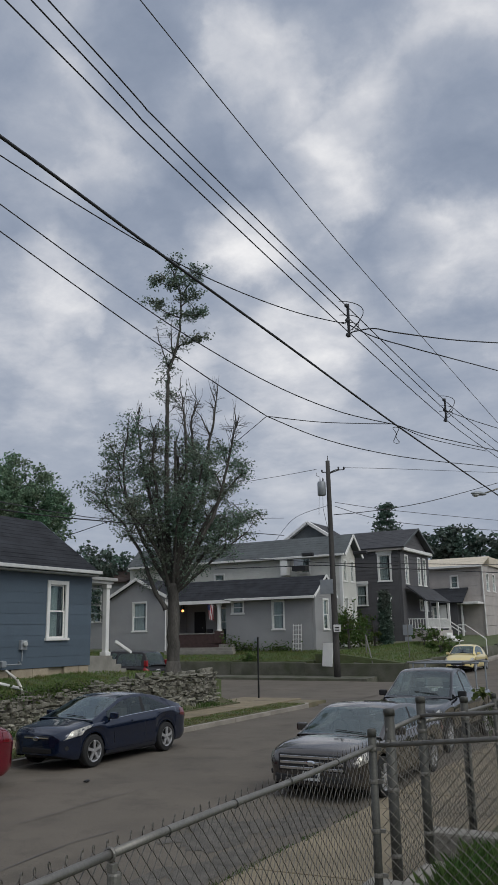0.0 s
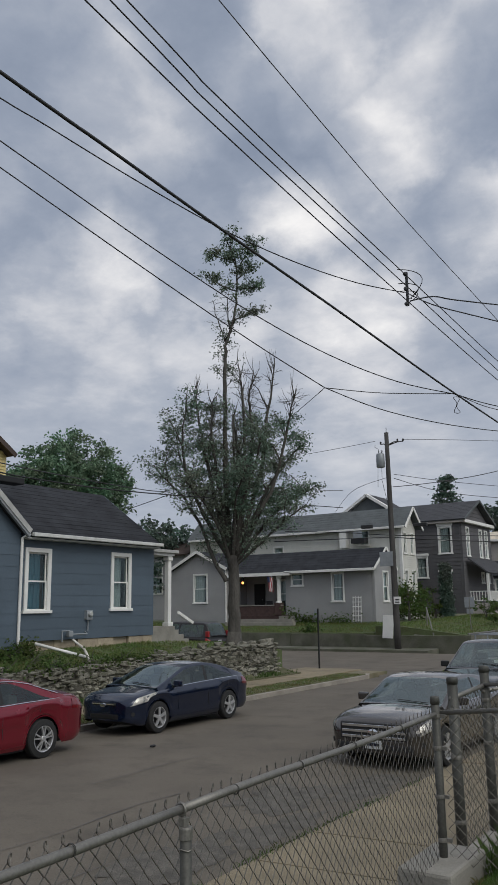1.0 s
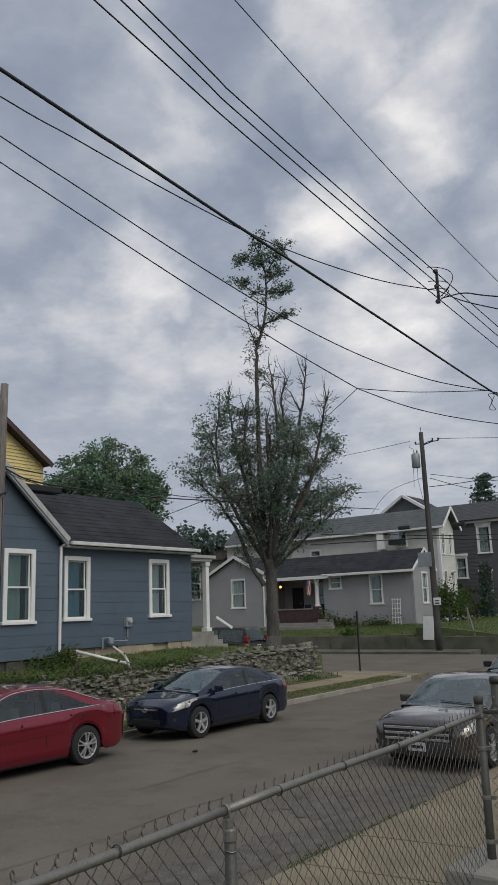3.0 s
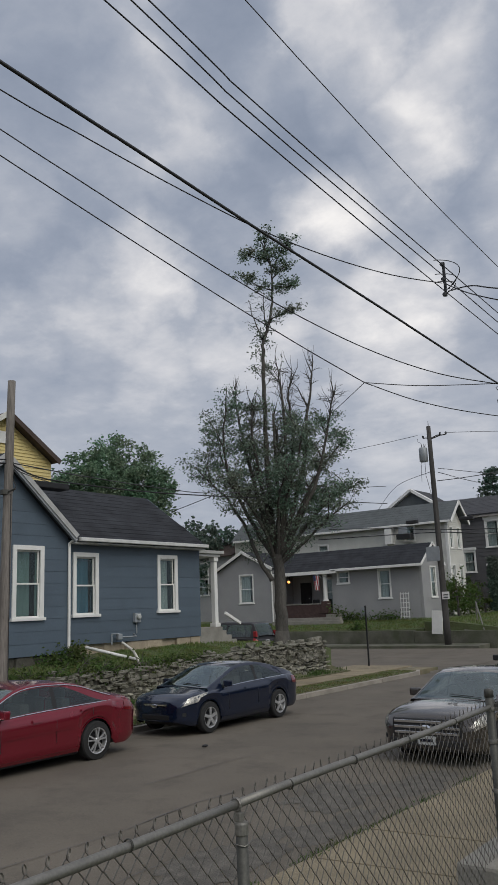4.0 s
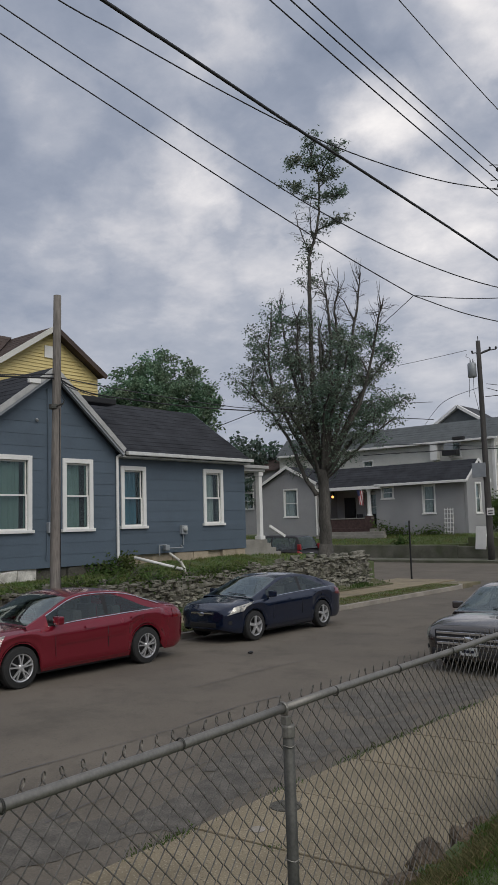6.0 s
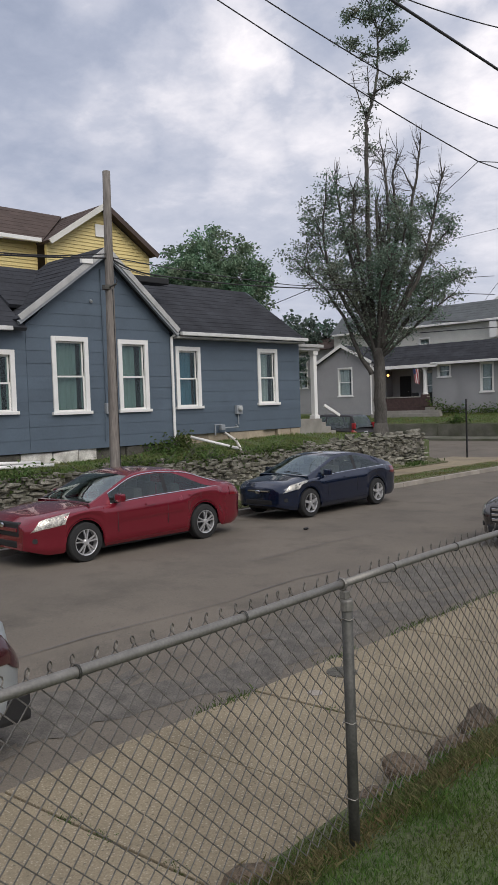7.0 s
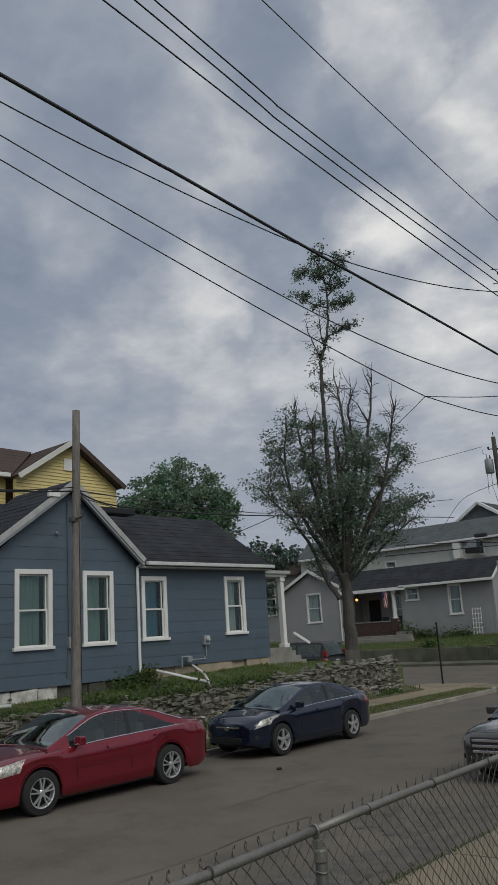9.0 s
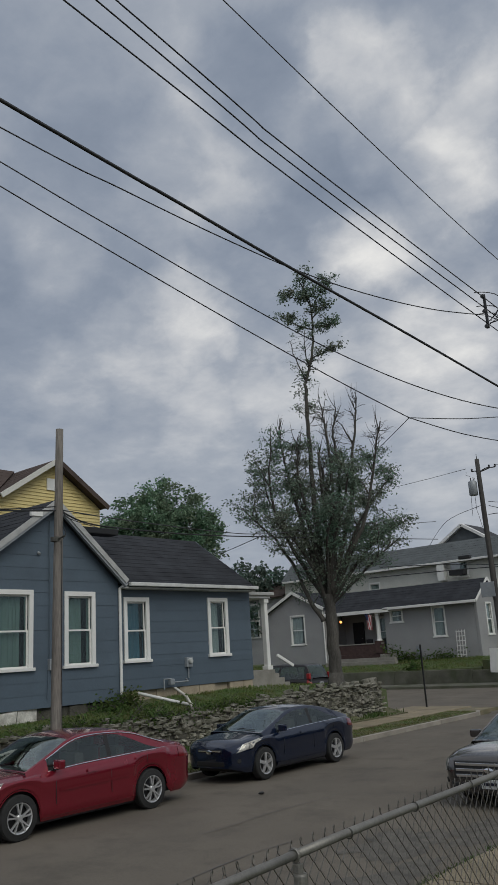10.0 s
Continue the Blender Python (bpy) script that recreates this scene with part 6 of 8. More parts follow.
def build_fence():
    f = thing("chain_link_fence", "galvanised chain-link fence with round top rail along the lawn", "fence", pose(0, 0, 0.4))
    T = (0, 0, -0.4)

    def add(nm, bm, mat, par=None, **kw):
        ob = part(nm, bm, mat, par or f, **kw)
        if par is None:
            ob.location = Vector(ob.location) + Vector(T)
        return ob
    ya, yb = -3.0, 7.06
    for a, b in ((ya, 0.25), (0.255, 3.28), (3.285, yb)):
        add("top_rail", tubed([(fence_x(y), y, 1.734 + 0.005 * math.sin(y * 2)) for y in span(a, b, 8)], 0.0215, 12), "galv", smooth=True)
    for y in (0.25, 3.262):
        x = fence_x(y) + 0.028
        pst = add("post", tubed([(x + 0.01, y, 0.05), (x, y, 1.655)], 0.029, 14), "post_steel", smooth=True)
        bm = bmesh.new()
        lathe(bm, [(0.031, 1.60), (0.034, 1.605), (0.034, 1.65), (0.031, 1.66)], 14, "z")
        part("post_cap", bm, "galv", pst, m=pose(x, y, 0))
        bm = bmesh.new()
        tube(bm, [(fence_x(y) + 0.026 * math.sin(a), y - 0.0, 1.734 + 0.028 * math.cos(a)) for a in span(0, 2 * math.pi, 14)], 0.008, 6)
        box(bm, x - 0.03, x + 0.005, y - 0.02, y + 0.02, 1.66, 1.70, 0.004)
        part("rail_loop", bm, "galv", pst)
        for z in (1.56, 1.02, 0.62):
            bm = bmesh.new()
            tube(bm, [(x + 0.034 * math.cos(a), y + 0.034 * math.sin(a), z + 0.004 * math.sin(3 * a)) for a in span(0, 2 * math.pi, 12)], 0.003, 5)
            part("tie_wire", bm, "galv", pst)
    for y in (-0.6, 0.7, 1.6, 2.5, 3.75, 4.5, 5.3, 6.2):
        bm = bmesh.new()
        for o in (0, 0.006):
            tube(bm, [(fence_x(y) + 0.0255 * math.cos(a), y + o, 1.734 + 0.0255 * math.sin(a)) for a in span(0, 2 * math.pi, 10)], 0.0028, 5)
        add("tie_wire", bm, "post_steel")
    ob = chain_link("wire_mesh", f, (fence_x(ya) - 0.026, ya), (fence_x(yb) - 0.026, yb), 0.42, 1.775, 0.42, 1.775)
    ob.location = T
    # corner post with bands
    cx, cy = -2.78, 7.12
    pst = add("corner_post", tubed([(cx, cy, 0.0), (cx, cy, 1.83)], 0.037, 16), "post_steel", smooth=True)
    post_cap(pst, cx, cy, 1.82, 0.037)
    for z in (1.72, 1.45, 1.05, 0.7):
        bm = bmesh.new()
        lathe(bm, [(0.042, z - 0.018), (0.044, z), (0.042, z + 0.018)], 14, "z")
        box(bm, 0.03, 0.085, -0.012, 0.012, z - 0.015, z + 0.015)
        part("band", bm, "galv", pst, m=pose(cx, cy, 0))
    # the side run, up the lawn
    add("top_rail", tubed([(cx + 0.03, cy + 0.03, 1.745), (1.5, cy + 0.2, 2.14)], 0.0215, 10), "galv", smooth=True)
    ob = chain_link("wire_mesh", f, (cx + 0.05, cy + 0.02), (1.5, cy + 0.18), 0.45, 1.78, 0.9, 2.17, seed=3)
    ob.location = T
    add("post", tubed([(0.9, cy + 0.19, 0.4), (0.9, cy + 0.19, 2.04)], 0.029, 10), "post_steel", smooth=True)
    n = thing("chain_link_fence", "neighbour's chain-link fence with thick dark posts and gate", "fence", pose(-3, 9, 0.3))
    Tn = Matrix.Translation((3, -9, -0.3))
    before = set(bpy.data.objects)
    for x, y, top, r in ((-2.99, 8.15, 1.91, 0.052), (-2.99, 9.17, 1.955, 0.05), (-2.9, 10.62, 1.85, 0.048), (-2.85, 12.0, 1.8, 0.03), (-1.2, 9.14, 2.0, 0.03), (0.9, 9.16, 2.1, 0.03)):
        pst = part("post", tubed([(x, y, -0.1), (x, y, top)], r, 14), "post_steel", n, smooth=True)
        post_cap(pst, x, y, top - 0.01, r)
        for z in (1.65, 1.2, 0.6):
            bm = bmesh.new()
            lathe(bm, [(r + 0.004, z - 0.02), (r + 0.007, z), (r + 0.004, z + 0.02)], 12, "z")
            part("band", bm, "galv", pst, m=pose(x, y, 0))
    part("top_rail", tubed([(-3.0, 8.1, 1.76), (-3.0, 9.12, 1.80)], 0.024, 10), "galv", n, smooth=True)
    part("top_rail", tubed([(-3.0, 9.12, 1.81), (0.9, 9.16, 2.08)], 0.0215, 10), "galv", n, smooth=True)
    part("top_rail", tubed([(-3.0, 9.12, 1.74), (-2.9, 10.5, 1.72), (-2.8, 14, 1.7)], 0.0215, 10), "galv", n, smooth=True)
    chain_link("wire_mesh", n, (-2.95, 9.16), (0.9, 9.2), 0.45, 1.83, 0.8, 2.1, seed=5)
    chain_link("wire_mesh", n, (-3.0, 9.14), (-2.8, 14.0), 0.3, 1.74, 0.3, 1.7, seed=6)
    chain_link("wire_mesh", n, (-3.0, 8.14), (-3.0, 9.08), 0.3, 1.76, 0.3, 1.8, seed=7)
    part("gate_bar", tubed([(-2.98, 9.2, 0.3), (-2.98, 9.2, 1.6)], 0.016, 8), "blackplastic", n)
    part("gate_bar", tubed([(-2.88, 10.58, 0.3), (-2.88, 10.58, 1.6)], 0.016, 8), "blackplastic", n)
    for ob in set(bpy.data.objects) - before:
        if ob.parent is n:
            ob.matrix_basis = Tn @ ob.matrix_basis


build_fence()
tagged(part("concrete_block", boxed(-3.02, -2.55, 6.66, 7.55, 0.0, 0.56, 0.03), "cement"), "pale concrete block at the foot of the corner post", "block")
tagged(part("retaining_wall", boxed(-3.12, 1.5, 9.35, 9.66, 0.0, 0.57, 0.03), "cement"), "low pale concrete retaining wall of the neighbour's yard", "wall", kind="structure")
tagged(part("garden_step", boxed(-3.05, -1.6, 7.7, 9.3, -0.1, 0.30, 0.02), "cement"), "concrete landing between the two yards", "step", kind="structure")
tagged(part("hand_rail", tubed([(-3.15, 11.8, 1.55), (-2.6, 12.3, 1.9), (-1.2, 13.0, 2.25)], 0.03, 8), "galv", smooth=True), "pale pipe handrail among garden leaves", "handrail")


def rock_mesh(seed, n=1):
    bm = bmesh.new()
    bmesh.ops.create_icosphere(bm, subdivisions=2, radius=0.5)
    off = Vector((seed * 3.1, seed * 1.7, 0))
    for v in bm.verts:
        v.co *= 1 + 0.5 * noise.noise(v.co * 1.6 + off) + 0.2 * noise.noise(v.co * 4 + off)
    return bm


for i, (x, y, s) in enumerate(((-2.99, 2.90, 0.36), (-3.0, 3.98, 0.27), (-3.03, 4.46, 0.40), (-3.02, 4.97, 0.36), (-3.05, 5.47, 0.44), (-3.02, 5.95, 0.33), (-3.05, 6.3, 0.25), (-2.99, 2.2, 0.3), (-3.0, 1.4, 0.28))):
    tagged(part("rock", rock_mesh(i + 1), "clod", m=pose(x + 0.04, y, 0.17, 0, 0, i * 50) @ Matrix.Diagonal((s * 0.7, s * 1.0, s * 0.66, 1))), "rough brown stone edging the lawn bank", "rock", "edging stones")


# ---- poles, lamps and overhead lines ----
def wire(r, mat, pts):
    """An overhead cable through points, rounded between them."""
    pts = [Vector(p) for p in pts]
    out = []
    for i in range(len(pts) - 1):
        p0, p1, p2, p3 = pts[max(i - 1, 0)], pts[i], pts[i + 1], pts[min(i + 2, len(pts) - 1)]
        for k in range(6):
            t = k / 6
            out.append(0.5 * ((2 * p1) + (p2 - p0) * t + (2 * p0 - 5 * p1 + 4 * p2 - p3) * t * t + (3 * p1 - p0 - 3 * p2 + p3) * t ** 3))
    out.append(pts[-1])
    return tagged(part("overhead_cable", tubed(out, r, 5), mat, smooth=True), "dark overhead cable strung between the poles", "cable", "overhead lines")


wire(0.011, "cable", [(-6.0, -12.0, 11.42), (-6.0, 5.29, 9.69), (-6.0, 8.48, 9.37), (-6.0, 14.69, 8.97), (-6.0, 22.18, 8.62), (-6.0, 27.96, 8.66), (-6.0, 30.5, 8.68)])
wire(0.011, "cable", [(-6.0, -12.0, 12.2), (-6.0, 5.68, 9.99), (-6.0, 8.48, 9.64), (-6.0, 14.97, 9.29), (-6.0, 22.2, 8.91), (-6.0, 28.05, 8.9), (-6.0, 30.5, 8.9)])
wire(0.011, "cable", [(-6.0, -12.0, 12.47), (-6.0, 5.95, 10.2), (-6.0, 8.48, 9.88), (-6.0, 14.81, 9.54), (-6.0, 22.27, 9.2), (-6.0, 28.18, 9.25), (-6.0, 30.5, 9.27)])
wire(0.009, "cable_grey", [(-6.0, -12.0, 13.85), (-6.0, 7.72, 11.6), (-6.0, 10.09, 11.33), (-6.0, 14.78, 10.89), (-6.0, 20.61, 10.56), (-6.0, 29.01, 10.08), (-6.0, 30.5, 9.99)])
wire(0.022, "cable", [(-6.0, -12.0, 8.80), (-6.0, 3.73, 8.06), (-6.0, 6.0, 7.965), (-6.0, 8.5, 7.85), (-6.0, 11.94, 7.73), (-6.0, 17.97, 7.49), (-6.0, 27.44, 7.26), (-6.0, 30.5, 7.19)])
wire(0.01, "cable", [(-8.85, -2.0, 10.5), (-7.70, 4.80, 9.19), (-7.42, 6.49, 8.95), (-7.14, 8.18, 8.75), (-6.85, 9.87, 8.62), (-6.57, 11.56, 8.65), (-6.28, 13.25, 8.80), (-6.0, 14.94, 9.09)])
wire(0.011, "cable", [(-12.13, -2.0, 13.4), (-9.64, 6.02, 10.22), (-9.04, 7.98, 9.48), (-8.43, 9.94, 8.75), (-7.82, 11.89, 8.11), (-7.21, 13.85, 7.66), (-6.61, 15.81, 7.46), (-6.0, 17.77, 7.5)])
wire(0.012, "cable", [(-13.1, -2.0, 13.9), (-10.66, 6.66, 10.55), (-10.25, 8.12, 10.0), (-9.84, 9.58, 9.46), (-9.43, 11.03, 8.93), (-9.02, 12.49, 8.42), (-8.61, 13.94, 7.94), (-8.2, 15.4, 7.5)])
wire(0.01, "cable", [(-8.2, 15.4, 7.5), (-7.47, 16.47, 7.5), (-6.73, 17.46, 7.57), (-6.0, 17.77, 7.52)])
wire(0.011, "cable", [(-8.2, 15.4, 7.5), (-7.5, 16.52, 7.16), (-6.8, 17.92, 7.01), (-6.1, 20.16, 7.09), (-5.4, 25.66, 7.75), (-4.78, 30.5, 8.33)])
wire(0.009, "cable", [(-8.2, 15.4, 7.5), (-10.1, 17.91, 7.94), (-12.0, 20.28, 8.31)])
wire(0.014, "cable", [(-6.0, 15.24, 9.0), (-5.4, 14.94, 8.86), (-4.8, 14.58, 8.53), (-4.2, 16.6, 8.9), (-3.6, 18.7, 9.37)])
wire(0.012, "cable", [(-6.0, 15.01, 9.12), (-5.2, 14.37, 8.46), (-4.4, 14.7, 8.13), (-3.6, 18.38, 8.57)])
wire(0.01, "cable", [(-6.0, 22.25, 8.91), (-5.6, 22.36, 8.7), (-5.2, 22.98, 8.58), (-4.8, 23.68, 8.49)])
wire(0.011, "cable", [(-6.0, 17.97, 7.52), (-5.3, 18.11, 7.21), (-4.6, 22.42, 7.55)])
wire(0.009, "cable", [(-6.0, 17.97, 7.52), (-5.5, 18.77, 7.29), (-5.0, 22.48, 7.62)])
wire(0.02, "cable", [(-14.6, 10.81, 5.98), (-15.48, 12.23, 5.97), (-16.36, 14.45, 6.11), (-17.24, 18.77, 6.36), (-18.12, 27.0, 6.96), (-19.0, 37.18, 7.69)])
wire(0.014, "cable_grey", [(-14.6, 10.81, 6.02), (-15.48, 13.69, 6.14), (-16.36, 17.82, 6.3), (-17.24, 21.01, 6.58), (-18.12, 27.01, 7.34), (-19.0, 37.21, 8.6)])
wire(0.02, "cable", [(-14.2, 7.83, 5.7), (-14.4, 9.2, 5.83), (-14.6, 10.81, 6.01)])
wire(0.014, "cable", [(-14.2, 7.83, 5.74), (-14.4, 9.2, 5.86), (-14.6, 10.82, 6.11)])
wire(0.012, "cable", [(-14.6, 10.81, 6.03), (-15.5, 11.66, 6.05), (-17.5, 13.87, 6.35), (-18.6, 15.11, 6.52)])
wire(0.014, "cable", [(-20.5, 22.46, 6.38), (-19.0, 21.87, 6.46), (-17.5, 21.39, 6.59)])
wire(0.03, "cable", [(-27.0, 43.11, 6.73), (-24.04, 45.14, 6.83), (-21.08, 47.9, 6.94), (-18.12, 45.63, 6.53), (-15.16, 49.56, 6.44), (-12.2, 55.24, 6.42)])
wire(0.022, "cable", [(-26.0, 42.85, 7.29), (-22.5, 43.74, 7.07), (-19.0, 43.19, 6.66), (-15.5, 44.28, 6.5), (-12.0, 54.54, 6.89)])
wire(0.022, "cable_grey", [(-18.6, 42.81, 9.4), (-16.4, 43.49, 9.52), (-14.2, 47.39, 10.39), (-12.0, 56.83, 12.76)])
wire(0.016, "cable_grey", [(-18.6, 43.06, 10.17), (-15.8, 45.69, 9.74), (-13.0, 60.37, 10.56)])
wire(0.018, "cable_grey", [(-18.6, 43.03, 9.93), (-15.8, 45.57, 9.04), (-13.0, 60.07, 9.78)])
wire(0.014, "cable_grey", [(-18.4, 44.02, 12.39), (-15.45, 45.14, 12.16), (-12.5, 59.49, 13.95)])
wire(0.014, "cable_grey", [(-19.0, 41.55, 11.94), (-22.0, 43.07, 12.15), (-25.0, 44.11, 12.28)])
wire(0.016, "cable_grey", [(-18.8, 42.67, 9.97), (-24.0, 48.52, 10.3), (-29.0, 55.25, 9.74)])


def build_rack(x, y, z0, z1):
    """An upright spreader bar that holds the three street cables, with looped jumpers."""
    o = (x, y, z0)
    t = thing("cable_spreader", "dark upright bar holding street cables with looped jumper wires", "cable bracket", pose(*o), "cable spreaders")
    h = z1 - z0
    part("bar", boxed(-0.025, 0.025, -0.025, 0.025, 0, h, 0.005), "cable", t)
    for z in (0.04, h / 2, h - 0.04):
        bm = bmesh.new()
        lathe(bm, [(0.02, -0.07), (0.045, -0.06), (0.03, -0.03), (0.045, 0.0), (0.02, 0.01)], 10, "x")
        part("insulator", bm, "cable_grey", t, m=pose(-0.02, 0.02, z, 0, 0, 90))
    for a, b, r in ((h, 0.45, 0.32), (h * 0.6, 0.3, 0.2), (h * 0.35, 0.35, 0.16)):
        part("jumper", tubed([(0.15 * math.sin(k * 2.2), -0.1 + 0.8 * r + r * 1.6 * math.sin(k), a * 0.75 + r * math.cos(k) * 0.9) for k in span(-0.6, 2.7, 14)], 0.009, 5), "cable", t, smooth=True)


build_rack(-6.0, 15.1, 8.85, 9.6)
build_rack(-6.0, 22.23, 8.57, 9.26)
bm = bmesh.new()
tube(bm, [(-6.0 + 0.05 * math.sin(3 * a), 17.75 + 0.13 * math.sin(a), 7.24 + 0.2 * math.cos(a)) for a in span(0, 2 * math.pi, 16)], 0.008, 5)
tagged(part("cable_loop", bm, "cable"), "slack loop of black cable hanging from the line", "cable")


def pole(name, label, x, y, z0, z1, r0, r1, mat, lean=(0, 0)):
    t = thing(name, label, "utility pole", pose(x, y, z0))
    h = z1 - z0
    part("shaft", tubed([(lean[0] * s, lean[1] * s, h * s) for s in span(0, 1, 8)], [r0 + (r1 - r0) * s for s in span(0, 1, 8)], 16), mat, t, smooth=True)
    return t, h


p, ph = pole("utility_pole", "bare weathered wooden pole before the blue house", -14.6, 10.64, 0.1, 7.88, 0.125, 0.085, "pole_wood", lean=(0.02, 0.09))
bm = bmesh.new()
lathe(bm, [(0.108, 5.2), (0.112, 5.25), (0.108, 5.3)], 12, "z")
tube(bm, [(0.1, 0.0, 5.25), (0.28, 0.05, 5.3)], 0.02, 6)
part("bracket", bm, "post_steel", p)
part("ground_wire", tubed([(0.13, 0.08, 0.2), (0.115, 0.06, 5.2)], 0.008, 5), "cable", p)
bm = bmesh.new()
tube(bm, [(0.05, 0.12, 6.0), (0.06, 0.2, 5.8), (0.0, 0.16, 5.6), (0.08, 0.22, 5.4), (0.02, 0.14, 5.2)], 0.01, 5)
part("loose_wire", bm, "cable", p)

p, ph = pole("utility_pole", "dark tall utility pole with transformer across the crossing", -18.55, 42.3, 0.2, 12.55, 0.19, 0.12, "pole_dark", lean=(-0.12, 0.1))
bm = bmesh.new()
lathe(bm, [(0.2, 10.3), (0.24, 10.33), (0.24, 11.05), (0.2, 11.12), (0.08, 11.16)], 16, "z")
tr = part("transformer", bm, "steel_grey", p, m=pose(-0.5, -0.05, 0), smooth=True)
for s in (-0.08, 0.08):
    part("bushing", tubed([(s, 0.0, 11.1), (s, 0.0, 11.35)], [0.035, 0.02], 8), "blackplastic", tr)
for s, z in ((-0.5, 11.7), (0.55, 11.75), (0.9, 11.72)):
    part("bracket_arm", tubed([(-0.1, 0.1, z - 0.15), (s * 0.6, 0.1, z), (s, 0.1, z)], 0.03, 6), "pole_dark", p)
    bm = bmesh.new()
    lathe(bm, [(0.03, z), (0.06, z + 0.03), (0.04, z + 0.08), (0.06, z + 0.12), (0.02, z + 0.16)], 10, "z")
    part("insulator", bm, "blackplastic", p, m=pose(s, 0.1, 0))
part("top_pin", tubed([(-0.12, 0.1, 12.2), (-0.12, 0.1, 12.65)], 0.02, 6), "blackplastic", p)
for a in ((-0.45, 10.9, -0.2, 8.2), (-0.35, 11.3, -0.75, 9.2), (-0.6, 11.4, -0.8, 11.7)):
    part("lead", tubed([(a[0], 0, a[1]), ((a[0] + a[2]) / 2 - 0.15, 0, (a[1] + a[3]) / 2), (a[2], 0, a[3])], 0.012, 5), "cable", p)
part("splice_box", boxed(-1.9, -1.2, -0.15, 0.1, 6.85, 7.05, 0.04), "cable", p)
part("splice_box", boxed(1.3, 2.1, -0.15, 0.1, 6.75, 6.95, 0.04), "cable", p)
part("sign_back", boxed(-0.75, 0.05, -0.24, -0.21, 4.65, 5.45, 0.01), "steel_grey", p, "plain grey back of a street sign")
sg = part("small_sign", boxed(-0.02, 0.4, -0.24, -0.21, 2.55, 2.95, 0.01), "white", p, "small white sign with dark bars")
for z in (2.62, 2.75):
    part("sign_bar", boxed(0.06, 0.32, -0.246, -0.242, z, z + 0.06), "blackplastic", sg)

tagged(part("board", boxed(-0.32, 0.32, -0.03, 0.03, 0, 1.3, 0.01), "white", m=pose(-19.55, 43.2, 0.85, -6, 2, 0)), "white panel leaning on the retaining wall", "panel")
p, ph = pole("utility_pole", "wooden pole carrying the street lines and lamp", -5.55, 30.6, 0.1, 11.2, 0.17, 0.12, "pole_wood")
lampo = thing("street_lamp", "grey cobra-head street lamp on a long arm", "street lamp", pose(-5.5, 30.55, 7.7))
part("arm", tubed([(0, 0, 0), (-0.7, -0.75, 0.1), (-1.15, -1.6, -0.2)], 0.03, 8), "galv", lampo, smooth=True)
bm = bmesh.new()
bmesh.ops.create_uvsphere(bm, u_segments=16, v_segments=10, radius=1)
for v in bm.verts:
    v.co = Vector((v.co.x * 0.36, v.co.y * 0.15, v.co.z * (0.09 if v.co.z > 0 else 0.06)))
part("head", bm, "steel_grey", lampo, m=pose(-1.3, -1.85, -0.24, 0, 0, 60), smooth=True)
bm = bmesh.new()
bmesh.ops.create_uvsphere(bm, u_segments=12, v_segments=8, radius=0.1)
part("lens", bm, "blind", lampo, m=pose(-1.38, -1.98, -0.29) @ Matrix.Diagonal((1.2, 1.2, 0.7, 1)))
p, ph = pole("utility_pole", "wooden pole carrying the street lines", -6.0, -12.2, 0.0, 12.0, 0.17, 0.12, "pole_wood")

sp = thing("sign_post", "thin dark steel sign post at the street corner", "sign post", pose(-16.74, 30.1, 0.1))
part("post", boxed(-0.03, 0.03, -0.025, 0.025, 0, 2.5, 0.006), "blackplastic", sp)


